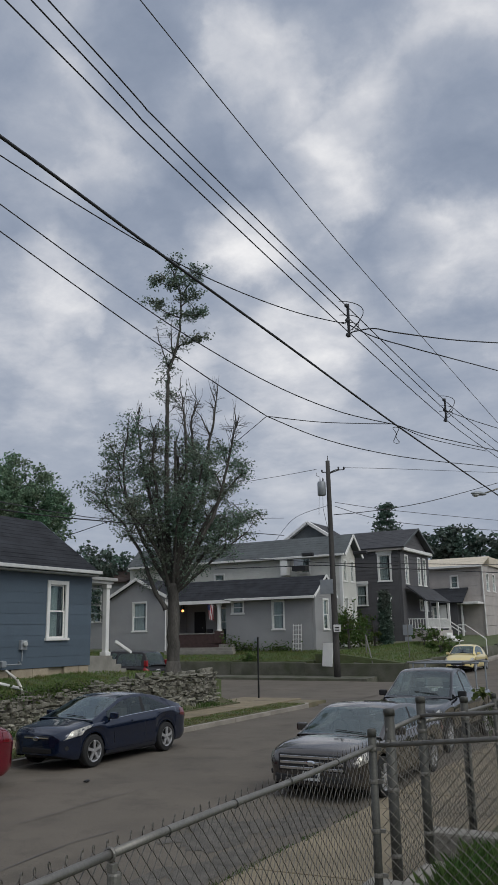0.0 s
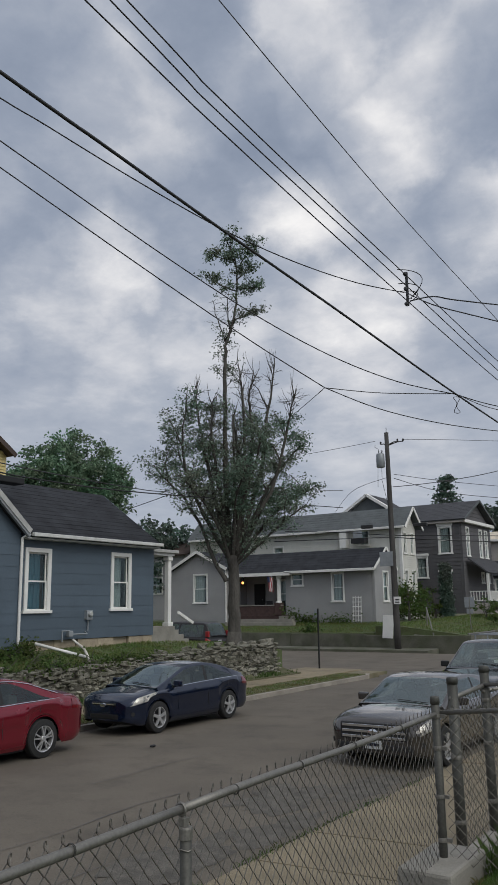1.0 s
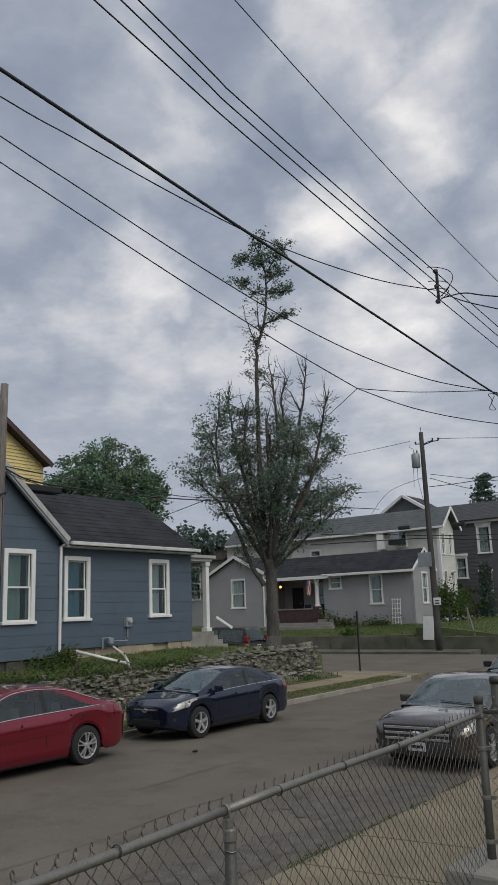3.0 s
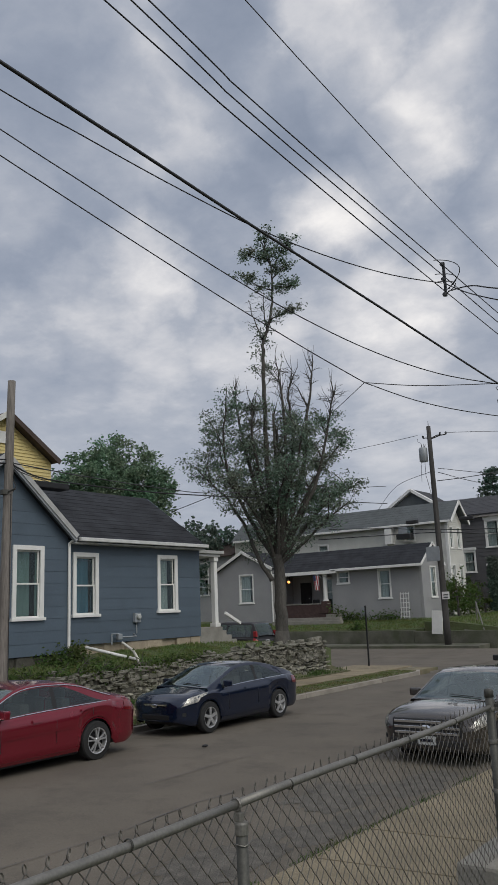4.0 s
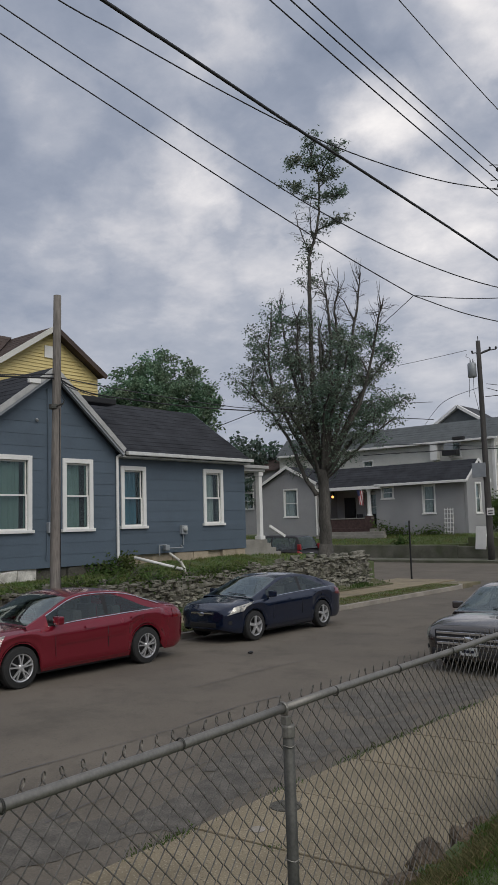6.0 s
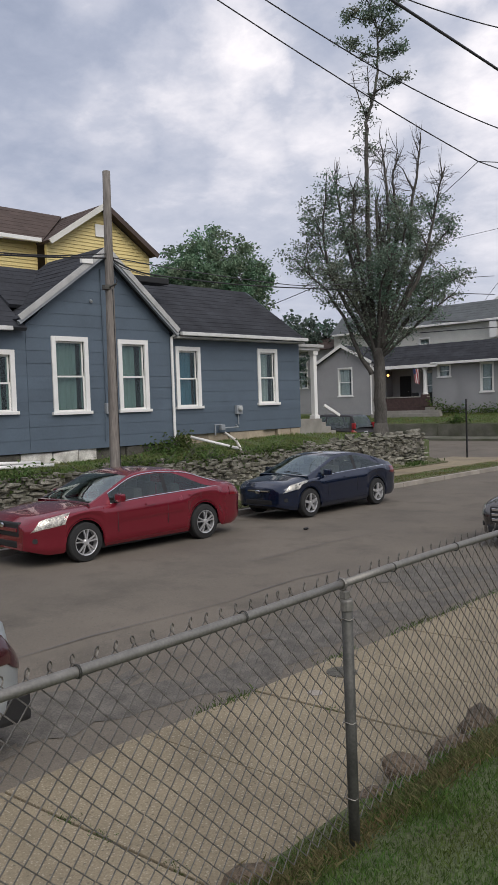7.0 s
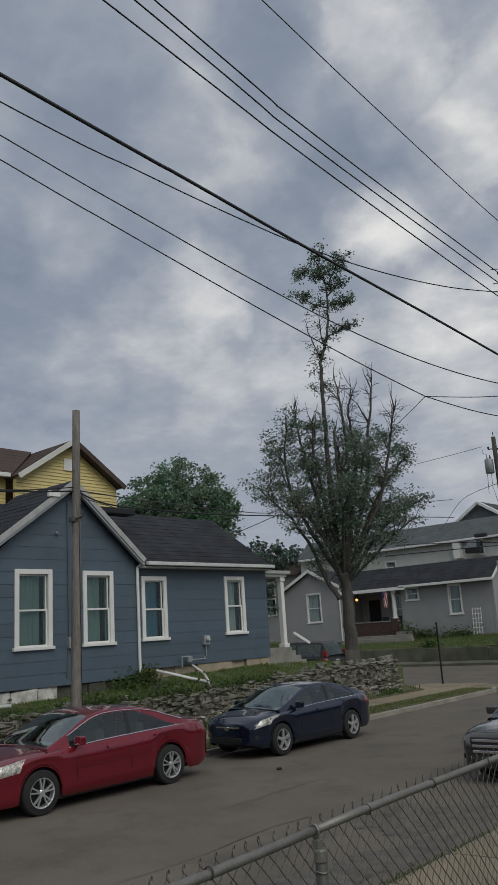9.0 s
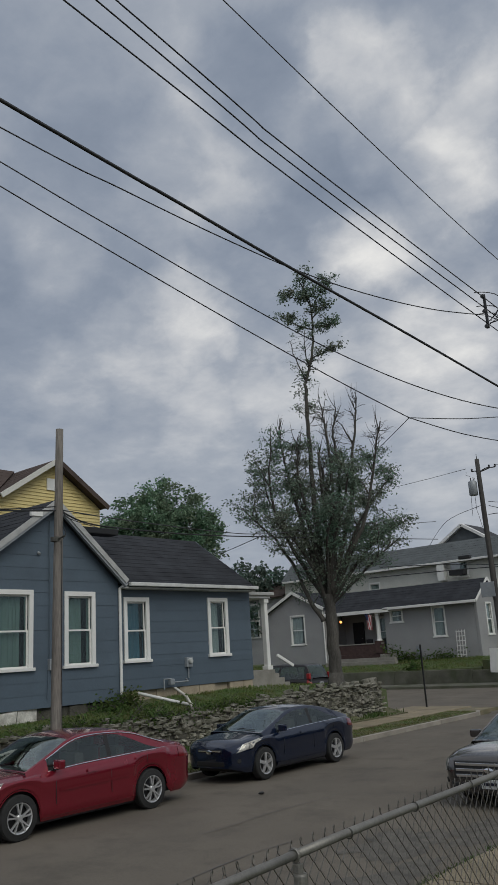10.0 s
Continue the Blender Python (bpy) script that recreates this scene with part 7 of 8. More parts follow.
# ---- the dry stone wall across the street ----
def build_stone_wall():
    w = thing("stone_wall", "weathered dry-stone retaining wall with mossy joints", "wall", kind="structure")

    def top(y):
        return 1.16 + 0.0 * y + 0.10 * noise.noise((y * 0.5, 0, 0)) + 0.2 * max(0.0, min(1, (y - 18) / 4)) + 0.08 * max(0, min(1, (12 - y) / 4))
    bm = bmesh.new()
    ys = span(-8, 26.75, 60)
    for a, b in zip(ys, ys[1:]):
        box(bm, -17.25, -16.80, a, b, 0.0, min(top(a), top(b)) - 0.10)
    part("core", bm, "rubble", w)
    meshes = []
    for s in range(10):
        rng = random.Random(s)
        bm = bmesh.new()
        bmesh.ops.create_cube(bm, size=1.0)
        bmesh.ops.bevel(bm, geom=list(bm.edges), offset=0.16, segments=1, affect="EDGES")
        for v in bm.verts:
            v.co += 0.30 * noise.noise_vector(v.co * 1.7 + Vector((s * 7, 0, 0)))
        me = bpy.data.meshes.new("stone")
        bm.to_mesh(me)
        bm.free()
        me.materials.append(M["stone"])
        meshes.append(me)
    rng = random.Random(11)
    count = 0
    rest = bmesh.new()

    def lay(x, y, z, sx, sy, sz, turn=0.0, own=True):
        nonlocal count
        me = rng.choice(meshes)
        m = pose(x, y, z, rng.uniform(-9, 9), rng.uniform(-9, 9), turn + rng.uniform(-12, 12)) @ Matrix.Diagonal((sx, sy, sz, 1))
        if own and count < 298:
            ob = new("stone", me)
            ob.parent = w
            ob.matrix_basis = m
            count += 1
        else:
            k = len(rest.verts)
            rest.from_mesh(me)
            rest.verts.ensure_lookup_table()
            for v in rest.verts[k:]:
                v.co = m @ v.co
    for y_from, y_to, own in ((16.2, 26.8, True), (-8, 16.2, False)):
        z = 0.12
        row = 0
        while z < 1.55:
            hgt = rng.uniform(0.055, 0.135)
            y = y_from + rng.uniform(0, 0.2)
            while y < y_to:
                ln = rng.choice((rng.uniform(0.09, 0.2), rng.uniform(0.14, 0.40)))
                if z + hgt * 0.6 < top(y + ln / 2) and rng.random() > 0.09:
                    lay(-16.85 + rng.uniform(-0.10, 0.07) + 0.06 * (1 - z), min(y + ln / 2, y_to), z + hgt / 2 + rng.uniform(-0.03, 0.03), rng.uniform(0.22, 0.34), ln * 1.02, hgt * rng.uniform(0.8, 1.35), own=own)
                y += ln
            z += hgt
            row += 1
    # the end of the wall, turned along the side street, and loose cap stones
    for i in range(8):
        for j in range(9):
            lay(-16.95 - i * 0.26, 26.78 + rng.uniform(-0.05, 0.05), 0.25 + j * 0.125, rng.uniform(0.2, 0.33), 0.28, rng.uniform(0.1, 0.17), own=False)
    for y in (20.2, 21.6, 22.4, 23.3, 24.0, 24.8, 25.4, 26.1, 26.6, 12.1, 14.0, 17.0):
        lay(-16.98, y, top(y) + 0.05, 0.3, rng.uniform(0.2, 0.35), rng.uniform(0.1, 0.22), own=False)
    for i in range(26):
        lay(-16.62 + rng.uniform(-0.12, 0.1), rng.uniform(4, 26.5), 0.27, rng.uniform(0.1, 0.2), rng.uniform(0.12, 0.28), rng.uniform(0.08, 0.16), own=False)
    ob = part("loose_stones", rest, "stone", w)
    ob["kind"] = "stuff"


build_stone_wall()


# ---- trees ----
class Tree:
    """Grows limbs and twigs, and keeps the places of the leaves."""

    def __init__(self, seed, broad=0.27):
        self.broad = broad
        self.rng = random.Random(seed)
        self.wood = bmesh.new()
        self.leaves = []

    def limb(self, pts, r0, r1, sides=7):
        n = len(pts) - 1
        tube(self.wood, pts, [r0 + (r1 - r0) * i / n for i in range(n + 1)], sides)

    def path(self, a, b, bend=0.12, n=7, rise_first=0.0):
        a, b = Vector(a), Vector(b)
        d = b - a
        side = d.orthogonal().normalized() * self.rng.uniform(-1, 1) + d.cross(d.orthogonal()).normalized() * self.rng.uniform(-1, 1)
        out = []
        for i in range(n + 1):
            t = i / n
            p = a.lerp(b, t) + side * bend * d.length * math.sin(math.pi * t) + self.rng.uniform(-1, 1) * Vector((0.03, 0.03, 0.0)) * d.length * (0 < i < n)
            p.z += rise_first * (math.sin(math.pi * t / 2) - t) * d.length
            out.append(p)
        return out

    def twigs(self, pts, count, length, radius, leaf_from, density, up=0.55, start=0.25):
        """Side shoots along a limb, with leaves on them."""
        r = self.rng
        for _ in range(count):
            t = start + (1 - start) * r.random() ** 0.8
            i = min(len(pts) - 2, int(t * (len(pts) - 1)))
            p = pts[i].lerp(pts[i + 1], r.random())
            d = (pts[i + 1] - pts[i]).normalized()
            a = r.uniform(0, 2 * math.pi)
            out = Vector((math.cos(a), math.sin(a), 0))
            way = (out * r.uniform(0.5, 1.0) + d * 0.5 + Vector((0, 0, up * r.uniform(0.3, 1.2)))).normalized()
            ln = length * r.uniform(0.5, 1.3) * (1.1 - 0.5 * t)
            tw = self.path(p, p + way * ln, 0.1, 4)
            self.limb(tw, radius, radius * 0.3, 4)
            for k in range(r.randint(2, 4)):
                j = r.randint(1, 3)
                q = tw[j].lerp(tw[j + 1], r.random())
                w2 = (way + Vector((r.uniform(-1, 1), r.uniform(-1, 1), r.uniform(-0.4, 0.8)))).normalized()
                sh = self.path(q, q + w2 * ln * r.uniform(0.25, 0.5), 0.1, 2)
                self.limb(sh, radius * 0.5, radius * 0.2, 3)
                if q.z > leaf_from:
                    self.dress(sh, density)
            if p.z > leaf_from:
                self.dress(tw[2:], density)

    def dress(self, pts, density):
        for a, b in zip(pts, pts[1:]):
            for _ in range(max(1, int(density * (b - a).length + self.rng.random()))):
                self.leaves.append(a.lerp(b, self.rng.random()) + Vector((self.rng.gauss(0, 0.05), self.rng.gauss(0, 0.05), self.rng.gauss(0, 0.05))))

    def leaf_mesh(self, size):
        r = self.rng
        verts, faces = [], []
        for p in self.leaves:
            d = Vector((r.uniform(-1, 1), r.uniform(-1, 1), r.uniform(-1.0, 0.4))).normalized()
            s = d.orthogonal()
            s.rotate(Matrix.Rotation(r.uniform(0, 6.28), 3, d))
            ln = size * r.uniform(0.6, 1.3)
            b = len(verts)
            n = d.cross(s) * 0.12
            verts.extend([tuple(p), tuple(p + (d * 0.45 + s * self.broad + n) * ln), tuple(p + d * ln), tuple(p + (d * 0.45 - s * self.broad + n) * ln)])
            faces.append((b, b + 1, b + 2, b + 3))
        me = bpy.data.meshes.new("crown")
        me.from_pydata(verts, [], faces)
        return me

    def finish(self, name, label, at, leaf_mat, size, bark="bark", category="tree", group=""):
        t = thing(name, label, category, pose(*at), group)
        part("trunk", self.wood, bark, t, smooth=True)
        me = self.leaf_mesh(size)
        me.materials.append(M[leaf_mat])
        ob = new("crown", me)
        ob.parent = t
        return t


def build_street_tree():
    g = Tree(7, 0.19)
    r = g.rng
    A, Bk = Vector((0.82, 0.572, 0)), Vector((-0.572, 0.82, 0))

    def P(dx, z, dy=0.0):
        return A * dx + Bk * dy + Vector((0, 0, z))

    def clump(p, size, n):
        """A tuft of leaves at the end of a shoot."""
        for _ in range(n):
            g.leaves.append(p + Vector((r.gauss(0, size), r.gauss(0, size), r.gauss(0, size * 0.75))))

    def limb(way, depth, r0, r1, sides=7):
        """A limb through places of the plan, smoothed, that leans back or forward by depth at its tip."""
        pts = [P(x, z, depth * (i / (len(way) - 1)) ** 1.2) for i, (x, z) in enumerate(way)]
        out = []
        for i in range(len(pts) - 1):
            p0, p1, p2, p3 = pts[max(i - 1, 0)], pts[i], pts[i + 1], pts[min(i + 2, len(pts) - 1)]
            for k in range(4):
                t = k / 4
                q = 0.5 * ((2 * p1) + (p2 - p0) * t + (2 * p0 - 5 * p1 + 4 * p2 - p3) * t * t + (3 * p1 - p0 - 3 * p2 + p3) * t ** 3)
                out.append(q + Vector((r.gauss(0, 0.018), r.gauss(0, 0.018), 0)))
        out.append(pts[-1])
        g.limb(out, r0, r1, sides)
        return out

    def shoots(pts, count, length, leafy, start=0.25, up=0.5, rad=0.016, tuft=0.13, bare_top=99.0):
        """Side shoots that fork once and end in tufts of leaves."""
        for _ in range(count):
            t = start + (1 - start) * r.random()
            i = min(len(pts) - 2, int(t * (len(pts) - 1)))
            p = pts[i].lerp(pts[i + 1], r.random())
            a = r.uniform(0, 6.283)
            way = (Vector((math.cos(a), math.sin(a), 0)) * r.uniform(0.5, 1.0) + Vector((0, 0, up * r.uniform(-0.2, 1.3)))).normalized()
            ln = length * r.uniform(0.45, 1.25)
            tw = g.path(p, p + way * ln, 0.12, 4)
            g.limb(tw, rad, rad * 0.35, 4)
            for k in range(3):
                q = tw[r.randint(1, 3)]
                w2 = (way + Vector((r.uniform(-0.9, 0.9), r.uniform(-0.9, 0.9), r.uniform(-0.5, 0.7)))).normalized()
                e = q + w2 * ln * r.uniform(0.3, 0.6)
                g.limb([q, (q + e) / 2 + Vector((0, 0, 0.03)), e], rad * 0.5, rad * 0.2, 3)
                if e.z < bare_top and r.random() < leafy:
                    clump(e, tuft, r.randint(7, 13))
                    clump((q + e) / 2, tuft * 0.8, r.randint(2, 4))
            if tw[-1].z < bare_top and r.random() < leafy:
                clump(tw[-1], tuft, r.randint(8, 14))
                clump(tw[2], tuft, r.randint(2, 4))

    limb([(0.05, -0.3), (0.05, 0.2), (0.07, 1.4), (0.06, 2.5), (-0.01, 3.4)], 0, 0.275, 0.20, 14)
    tube(g.wood, [P(0.05, -0.3), P(0.05, 0.05), P(0.06, 0.5)], [0.42, 0.34, 0.26], 14)
    lead = limb([(-0.02, 3.2), (-0.17, 5.3), (-0.23, 7.3), (-0.24, 9.4), (-0.21, 10.9), (-0.17, 12.0), (0.06, 12.9), (0.27, 13.9), (0.31, 15.0), (0.22, 15.9), (-0.1, 16.65)], 0, 0.115, 0.018, 9)
    shoots(lead[6:18], 16, 0.8, 0.7, 0.0, 0.8)
    shoots(lead[17:24], 9, 0.45, 0.5, 0.0, 1.2, 0.01)
    shoots(lead[20:26], 7, 0.7, 0.15, 0.0, 1.4, 0.012)
    # the leafy tuft at the very top
    for way, leafy in (([(-0.2, 12.2), (-0.5, 13.2), (-0.72, 14.1)], 0.05), ([(0.10, 13.1), (0.62, 13.25), (1.2, 13.4)], 0.75), ([(0.29, 14.4), (-0.35, 14.6), (-0.87, 15.0)], 0.9),
                       ([(0.29, 15.2), (0.76, 16.1), (1.15, 16.5)], 0.9), ([(0.31, 14.6), (0.9, 14.6), (1.3, 14.85)], 0.95), ([(0.22, 15.8), (-0.38, 15.85), (-0.74, 15.95)], 0.9),
                       ([(0.26, 15.5), (0.05, 16.3), (0.3, 16.8)], 0.8), ([(0.0, 12.7), (-0.1, 13.4), (-0.05, 14.2)], 0.1), ([(0.30, 14.9), (0.75, 15.4), (1.0, 15.6)], 0.9)):
        sub = limb(way, r.uniform(-0.5, 0.5), 0.035, 0.010, 5)
        shoots(sub, 12, 0.42, leafy, 0.15, 0.3, 0.010, 0.10)
    shoots(lead[28:], 11, 0.5, 0.7, 0.0, 0.4, 0.011, 0.10)
    limbs = [  # way of the limb (to the side, height), depth at the tip, thickness, height above which it is bare
        ([(-0.22, 2.4), (-0.68, 3.2), (-1.15, 4.4), (-1.89, 5.7), (-2.56, 6.4), (-3.15, 7.1)], 0.3, 0.10, 99), ([(-0.12, 3.5), (-0.71, 5.9), (-1.06, 7.6), (-1.35, 9.2), (-1.43, 10.3)], 0.5, 0.11, 9.9),
        ([(-0.10, 3.6), (-0.51, 6.2), (-0.76, 8.0), (-0.74, 9.3)], -0.9, 0.10, 9.4), ([(-0.14, 3.3), (-1.09, 5.0), (-1.77, 6.5), (-1.94, 8.1), (-1.76, 9.3)], -0.6, 0.10, 99),
        ([(0.06, 3.6), (0.15, 5.9), (0.22, 7.6), (0.12, 9.1)], 0.4, 0.085, 7.4), ([(0.10, 3.6), (0.42, 6.2), (0.55, 8.1), (0.48, 9.8), (0.34, 11.0)], -0.3, 0.12, 9.3),
        ([(0.12, 3.7), (0.69, 6.5), (0.89, 8.4), (0.76, 9.8), (0.97, 11.0)], 0.5, 0.11, 9.4), ([(0.10, 3.4), (0.75, 5.3), (1.30, 7.3), (1.47, 9.0), (1.65, 10.1), (1.80, 11.2)], 0.2, 0.12, 8.9),
        ([(0.12, 3.3), (1.15, 5.1), (1.83, 6.7), (2.26, 8.4), (2.55, 9.8)], -0.5, 0.11, 9.2), ([(0.12, 3.1), (1.28, 4.6), (2.36, 5.6), (3.35, 6.1)], 0.4, 0.09, 99),
    ]
    more = [
        ([(0.10, 3.0), (1.15, 3.9), (1.95, 4.6), (2.75, 5.2)], -0.7, 0.075, 99), ([(0.12, 3.3), (1.42, 6.0), (2.25, 7.2), (2.9, 8.0)], 0.8, 0.09, 99),
        ([(-0.05, 3.2), (-0.6, 4.8), (-1.3, 6.0), (-2.1, 7.4), (-2.3, 8.6)], 1.3, 0.09, 99), ([(0.0, 3.2), (0.3, 5.0), (0.8, 6.4), (1.2, 7.8)], -2.1, 0.09, 99),
        ([(0.0, 3.2), (-0.3, 5.0), (-0.6, 6.5), (-0.9, 7.8)], 2.0, 0.09, 99), ([(0.0, 3.1), (-0.5, 4.4), (-1.1, 5.4), (-1.9, 6.2)], -2.2, 0.08, 99),
        ([(0.0, 3.1), (0.6, 4.4), (1.3, 5.4), (2.0, 6.4)], 2.1, 0.08, 99), ([(0.0, 3.1), (0.1, 4.6), (0.2, 5.6), (0.6, 6.6)], -2.3, 0.08, 99), ([(0.0, 3.3), (0.1, 5.2), (0.2, 7.0), (0.6, 8.6)], 1.7, 0.08, 8.4),
    ]
    for way, depth, th, bare in limbs + more:
        pts = limb(way, depth, th, 0.02)
        top = way[-1][1]
        shoots(pts, 18, 0.72, 0.85, 0.14, 0.35, bare_top=bare)
        shoots(pts[len(pts) // 2:], 9, 0.65, 0.8, 0.0, 0.5, 0.012, bare_top=bare)
        for _ in range(3):
            i = r.randint(len(pts) // 3, len(pts) - 2)
            tip = pts[i] + Vector((r.uniform(-0.8, 0.8), r.uniform(-0.8, 0.8), r.uniform(0.4, 1.3)))
            sub = g.path(pts[i], tip, 0.1, 5)
            g.limb(sub, th * 0.38, 0.012, 5)
            shoots(sub, 6, 0.55, 0.75, 0.1, 0.4, 0.010, bare_top=bare)
        if bare < 50:
            # bare broken shoots above the leaves
            for _ in range(16):
                q = pts[r.randint(int(len(pts) * 0.62), len(pts) - 1)]
                e = q + Vector((r.uniform(-0.32, 0.32), r.uniform(-0.32, 0.32), r.uniform(0.4, 1.1)))
                g.limb(g.path(q, e, 0.08, 3), 0.016, 0.004, 4)
    g.limb([P(0.12, 6), P(0.1, 9.1)], 0.06, 0.05, 6)
    g.finish("tree", "half-bare street tree with upright limbs and dark tufted leaves", (-18.15, 25.9, 1.28), "leaf", 0.115)


build_street_tree()


def build_far_tree(label, at, height, blobs, leaf_mat, size, count, seed):
    g = Tree(seed)
    r = g.rng
    cx = sum(b[0] for b in blobs) / len(blobs)
    cy = sum(b[1] for b in blobs) / len(blobs)
    g.limb([Vector((0, 0, -0.5)), Vector((cx * 0.3, cy * 0.3, height * 0.3)), Vector((cx, cy, height * 0.6))], height * 0.028, height * 0.012, 8)
    for bx, by, bz, br in blobs:
        g.limb(g.path((cx * 0.3, cy * 0.3, height * 0.3), (bx, by, bz), 0.08, 5), height * 0.012, 0.02, 5)
        for _ in range(8):
            d = Vector((r.gauss(0, 1), r.gauss(0, 1), r.gauss(0, 1))).normalized()
            g.limb(g.path((bx, by, bz), Vector((bx, by, bz)) + d * br * 0.8, 0.1, 3), 0.03, 0.01, 4)
        clumps = []
        for _ in range(int(18 * br)):
            d = Vector((r.gauss(0, 1), r.gauss(0, 1), r.gauss(0, 0.8))).normalized()
            clumps.append(Vector((bx, by, bz)) + d * br * r.uniform(0.55, 1.08))
        for _ in range(int(count * br * br)):
            c = r.choice(clumps)
            g.leaves.append(c + Vector((r.gauss(0, 0.28), r.gauss(0, 0.28), r.gauss(0, 0.2))) * br * 0.42)
    return g.finish("tree", label, at, leaf_mat, size)


build_far_tree("leafy green tree behind the bungalow roof", (-44, 37.5, 1.0), 14, [(0, 0.6, 10.8, 2.4), (0.5, 2.6, 11.6, 2.3), (-0.5, -1.3, 9.6, 2.2), (0.3, 1.8, 8.6, 2.6)], "far_leaf", 0.25, 620, 3)
build_far_tree("tall leafy green tree behind the bungalow roof", (-45, 43.2, 1.0), 16, [(0, 0.3, 12.6, 2.6), (0.6, 2.4, 11.8, 2.6), (-0.4, 3.4, 9.8, 2.4), (0.2, 1.0, 9.6, 2.8), (0.0, 0.8, 7.4, 2.6)], "far_leaf", 0.25, 620, 5)
build_far_tree("small dark tree beyond the grey bungalow", (-47, 56, 0.6), 11, [(0, 0, 8.3, 2.2), (1.8, 0.8, 7.6, 2.0), (-1.8, 0.3, 7.2, 2.2), (3.6, 1.2, 6.4, 1.8), (-3.4, 0, 7.4, 2.2), (0.5, 0, 5.4, 2.4)], "pine_leaf", 0.4, 200, 8)
build_far_tree("dark broad tree beyond the far houses", (-31, 104, 3.0), 14, [(0, 0, 10.0, 3.0), (3.2, 0, 10.3, 3.2), (6.2, 1, 8.8, 3.0), (9.5, 0, 8.0, 3.0), (12.5, 1, 7.6, 3.0)], "pine_leaf", 0.6, 150, 9)
build_far_tree("rounded dark shrub beside the charcoal house", (-21.9, 57.0, 1.6), 4, [(-0.5, 0, 1.4, 1.0), (0.5, 0.6, 1.0, 0.8), (-1.0, 0, 2.1, 0.7)], "weed", 0.2, 420, 12)
build_far_tree("low shrub on the sloping lawn", (-18.2, 56.5, 1.5), 2, [(0, 0, 0.9, 0.9), (0.9, 0.5, 0.7, 0.8)], "weed", 0.18, 420, 13)
build_far_tree("straggling garden bush by the handrail", (-2.9, 12.8, 0.4), 2, [(0, 0, 1.35, 0.45), (0.5, 0.2, 1.5, 0.5), (0.9, 0.4, 1.2, 0.5), (0.3, -0.3, 0.8, 0.5)], "weed", 0.11, 900, 14)
build_far_tree("low shrub beside the upper pavement", (-15.7, 52, 0.9), 2, [(0, 0, 0.9, 0.8), (0.4, 1.2, 0.8, 0.8)], "weed", 0.2, 420, 16)
build_far_tree("dense evergreen bush by the white house", (-21.2, 50.4, 1.4), 4, [(0, 0, 1.5, 1.1), (-0.4, 0.9, 1.9, 1.1)], "weed", 0.18, 420, 17)


def build_conifer(label, at, height, radius, seed, tight=False):
    g = Tree(seed)
    r = g.rng
    g.limb([Vector((0, 0, -0.3)), Vector((0.05, 0, height * 0.5)), Vector((0, 0, height))], height * 0.02, 0.02, 7)
    z = height * (0.05 if tight else 0.45)
    while z < height:
        f = 1 - (z / height)
        for _ in range(6):
            a = r.uniform(0, 6.28)
            ln = radius * (0.25 + (f ** 0.7)) * r.uniform(0.6, 1.1)
            tip = Vector((math.cos(a) * ln, math.sin(a) * ln, z + (0.5 * ln if tight else r.uniform(-0.1, 0.25) * ln)))
            pts = g.path((0, 0, z), tip, 0.05, 4)
            g.limb(pts, 0.03, 0.01, 4)
            for p in pts[1:]:
                for _ in range(14 if not tight else 20):
                    g.leaves.append(p + Vector((r.gauss(0, 0.22), r.gauss(0, 0.22), r.gauss(0, 0.12))) * (1.4 if not tight else 0.7))
        z += height * (0.06 if not tight else 0.045)
    return g.finish("conifer", label, at, "pine_leaf", 0.4 if not tight else 0.18, category="conifer tree")


build_conifer("tall thin conifer beyond the roofs", (-34.2, 95, 2.5), 15.5, 2.8, 21)
build_conifer("slim dark evergreen column before the charcoal house", (-21.1, 57.2, 1.6), 3.9, 0.22, 22, True)


# ---- small things across the side street ----
def build_retaining_wall():
    w = thing("retaining_wall", "old stained concrete retaining wall along the side street", "wall", kind="structure")
    for x0, x1, t in ((-60, -44, 1.1), (-43.98, -33, 1.12), (-32.98, -26, 1.10), (-25.98, -21, 1.08), (-20.98, -15.0, 1.02)):
        part("wall_panel", boxed(x0, x1, 43.2, 43.5, 0.0, t, 0.02), "old_wall", w)
    part("wall_panel", boxed(-15.0, -14.72, 43.2, 47.0, 0.0, 1.05, 0.02), "old_wall", w)
    for i, y in enumerate(span(47, 68, 5)):
        part("wall_panel", boxed(-14.95, -14.7, y, y + 4.15, 0.2, rise(y) + 0.85, 0.02), "old_wall", w)


build_retaining_wall()
rail = thing("hand_rail", "pale pipe handrail beside the garden steps", "handrail", pose(-17.2, 43.4, 0.2))
part("rail", tubed([(0.3, 0.0, 0.9), (-0.9, 2.2, 2.35)], 0.035, 8), "galv", rail)
part("rail", tubed([(0.3, 0.0, 0.9), (0.32, 0, 0.0)], 0.035, 8), "galv", rail)
part("rail", tubed([(-0.9, 2.2, 2.35), (-0.9, 2.2, 0.9)], 0.035, 8), "galv", rail)
part("rail", tubed([(0.3, 0.0, 0.75), (-0.8, 0.0, 0.85), (-0.8, 0, -0.1)], 0.03, 8), "galv", rail)
rail = thing("hand_rail", "white pipe handrail on the upper lawn steps", "handrail", pose(-15.2, 60, 1.2))
part("rail", tubed([(0.6, 0.0, 0.9), (-0.9, 0.4, 1.9), (-1.5, 0.5, 1.9)], 0.04, 8), "white", rail)
part("rail", tubed([(0.6, 0.0, 0.9), (0.6, 0, -0.2)], 0.04, 8), "white", rail)
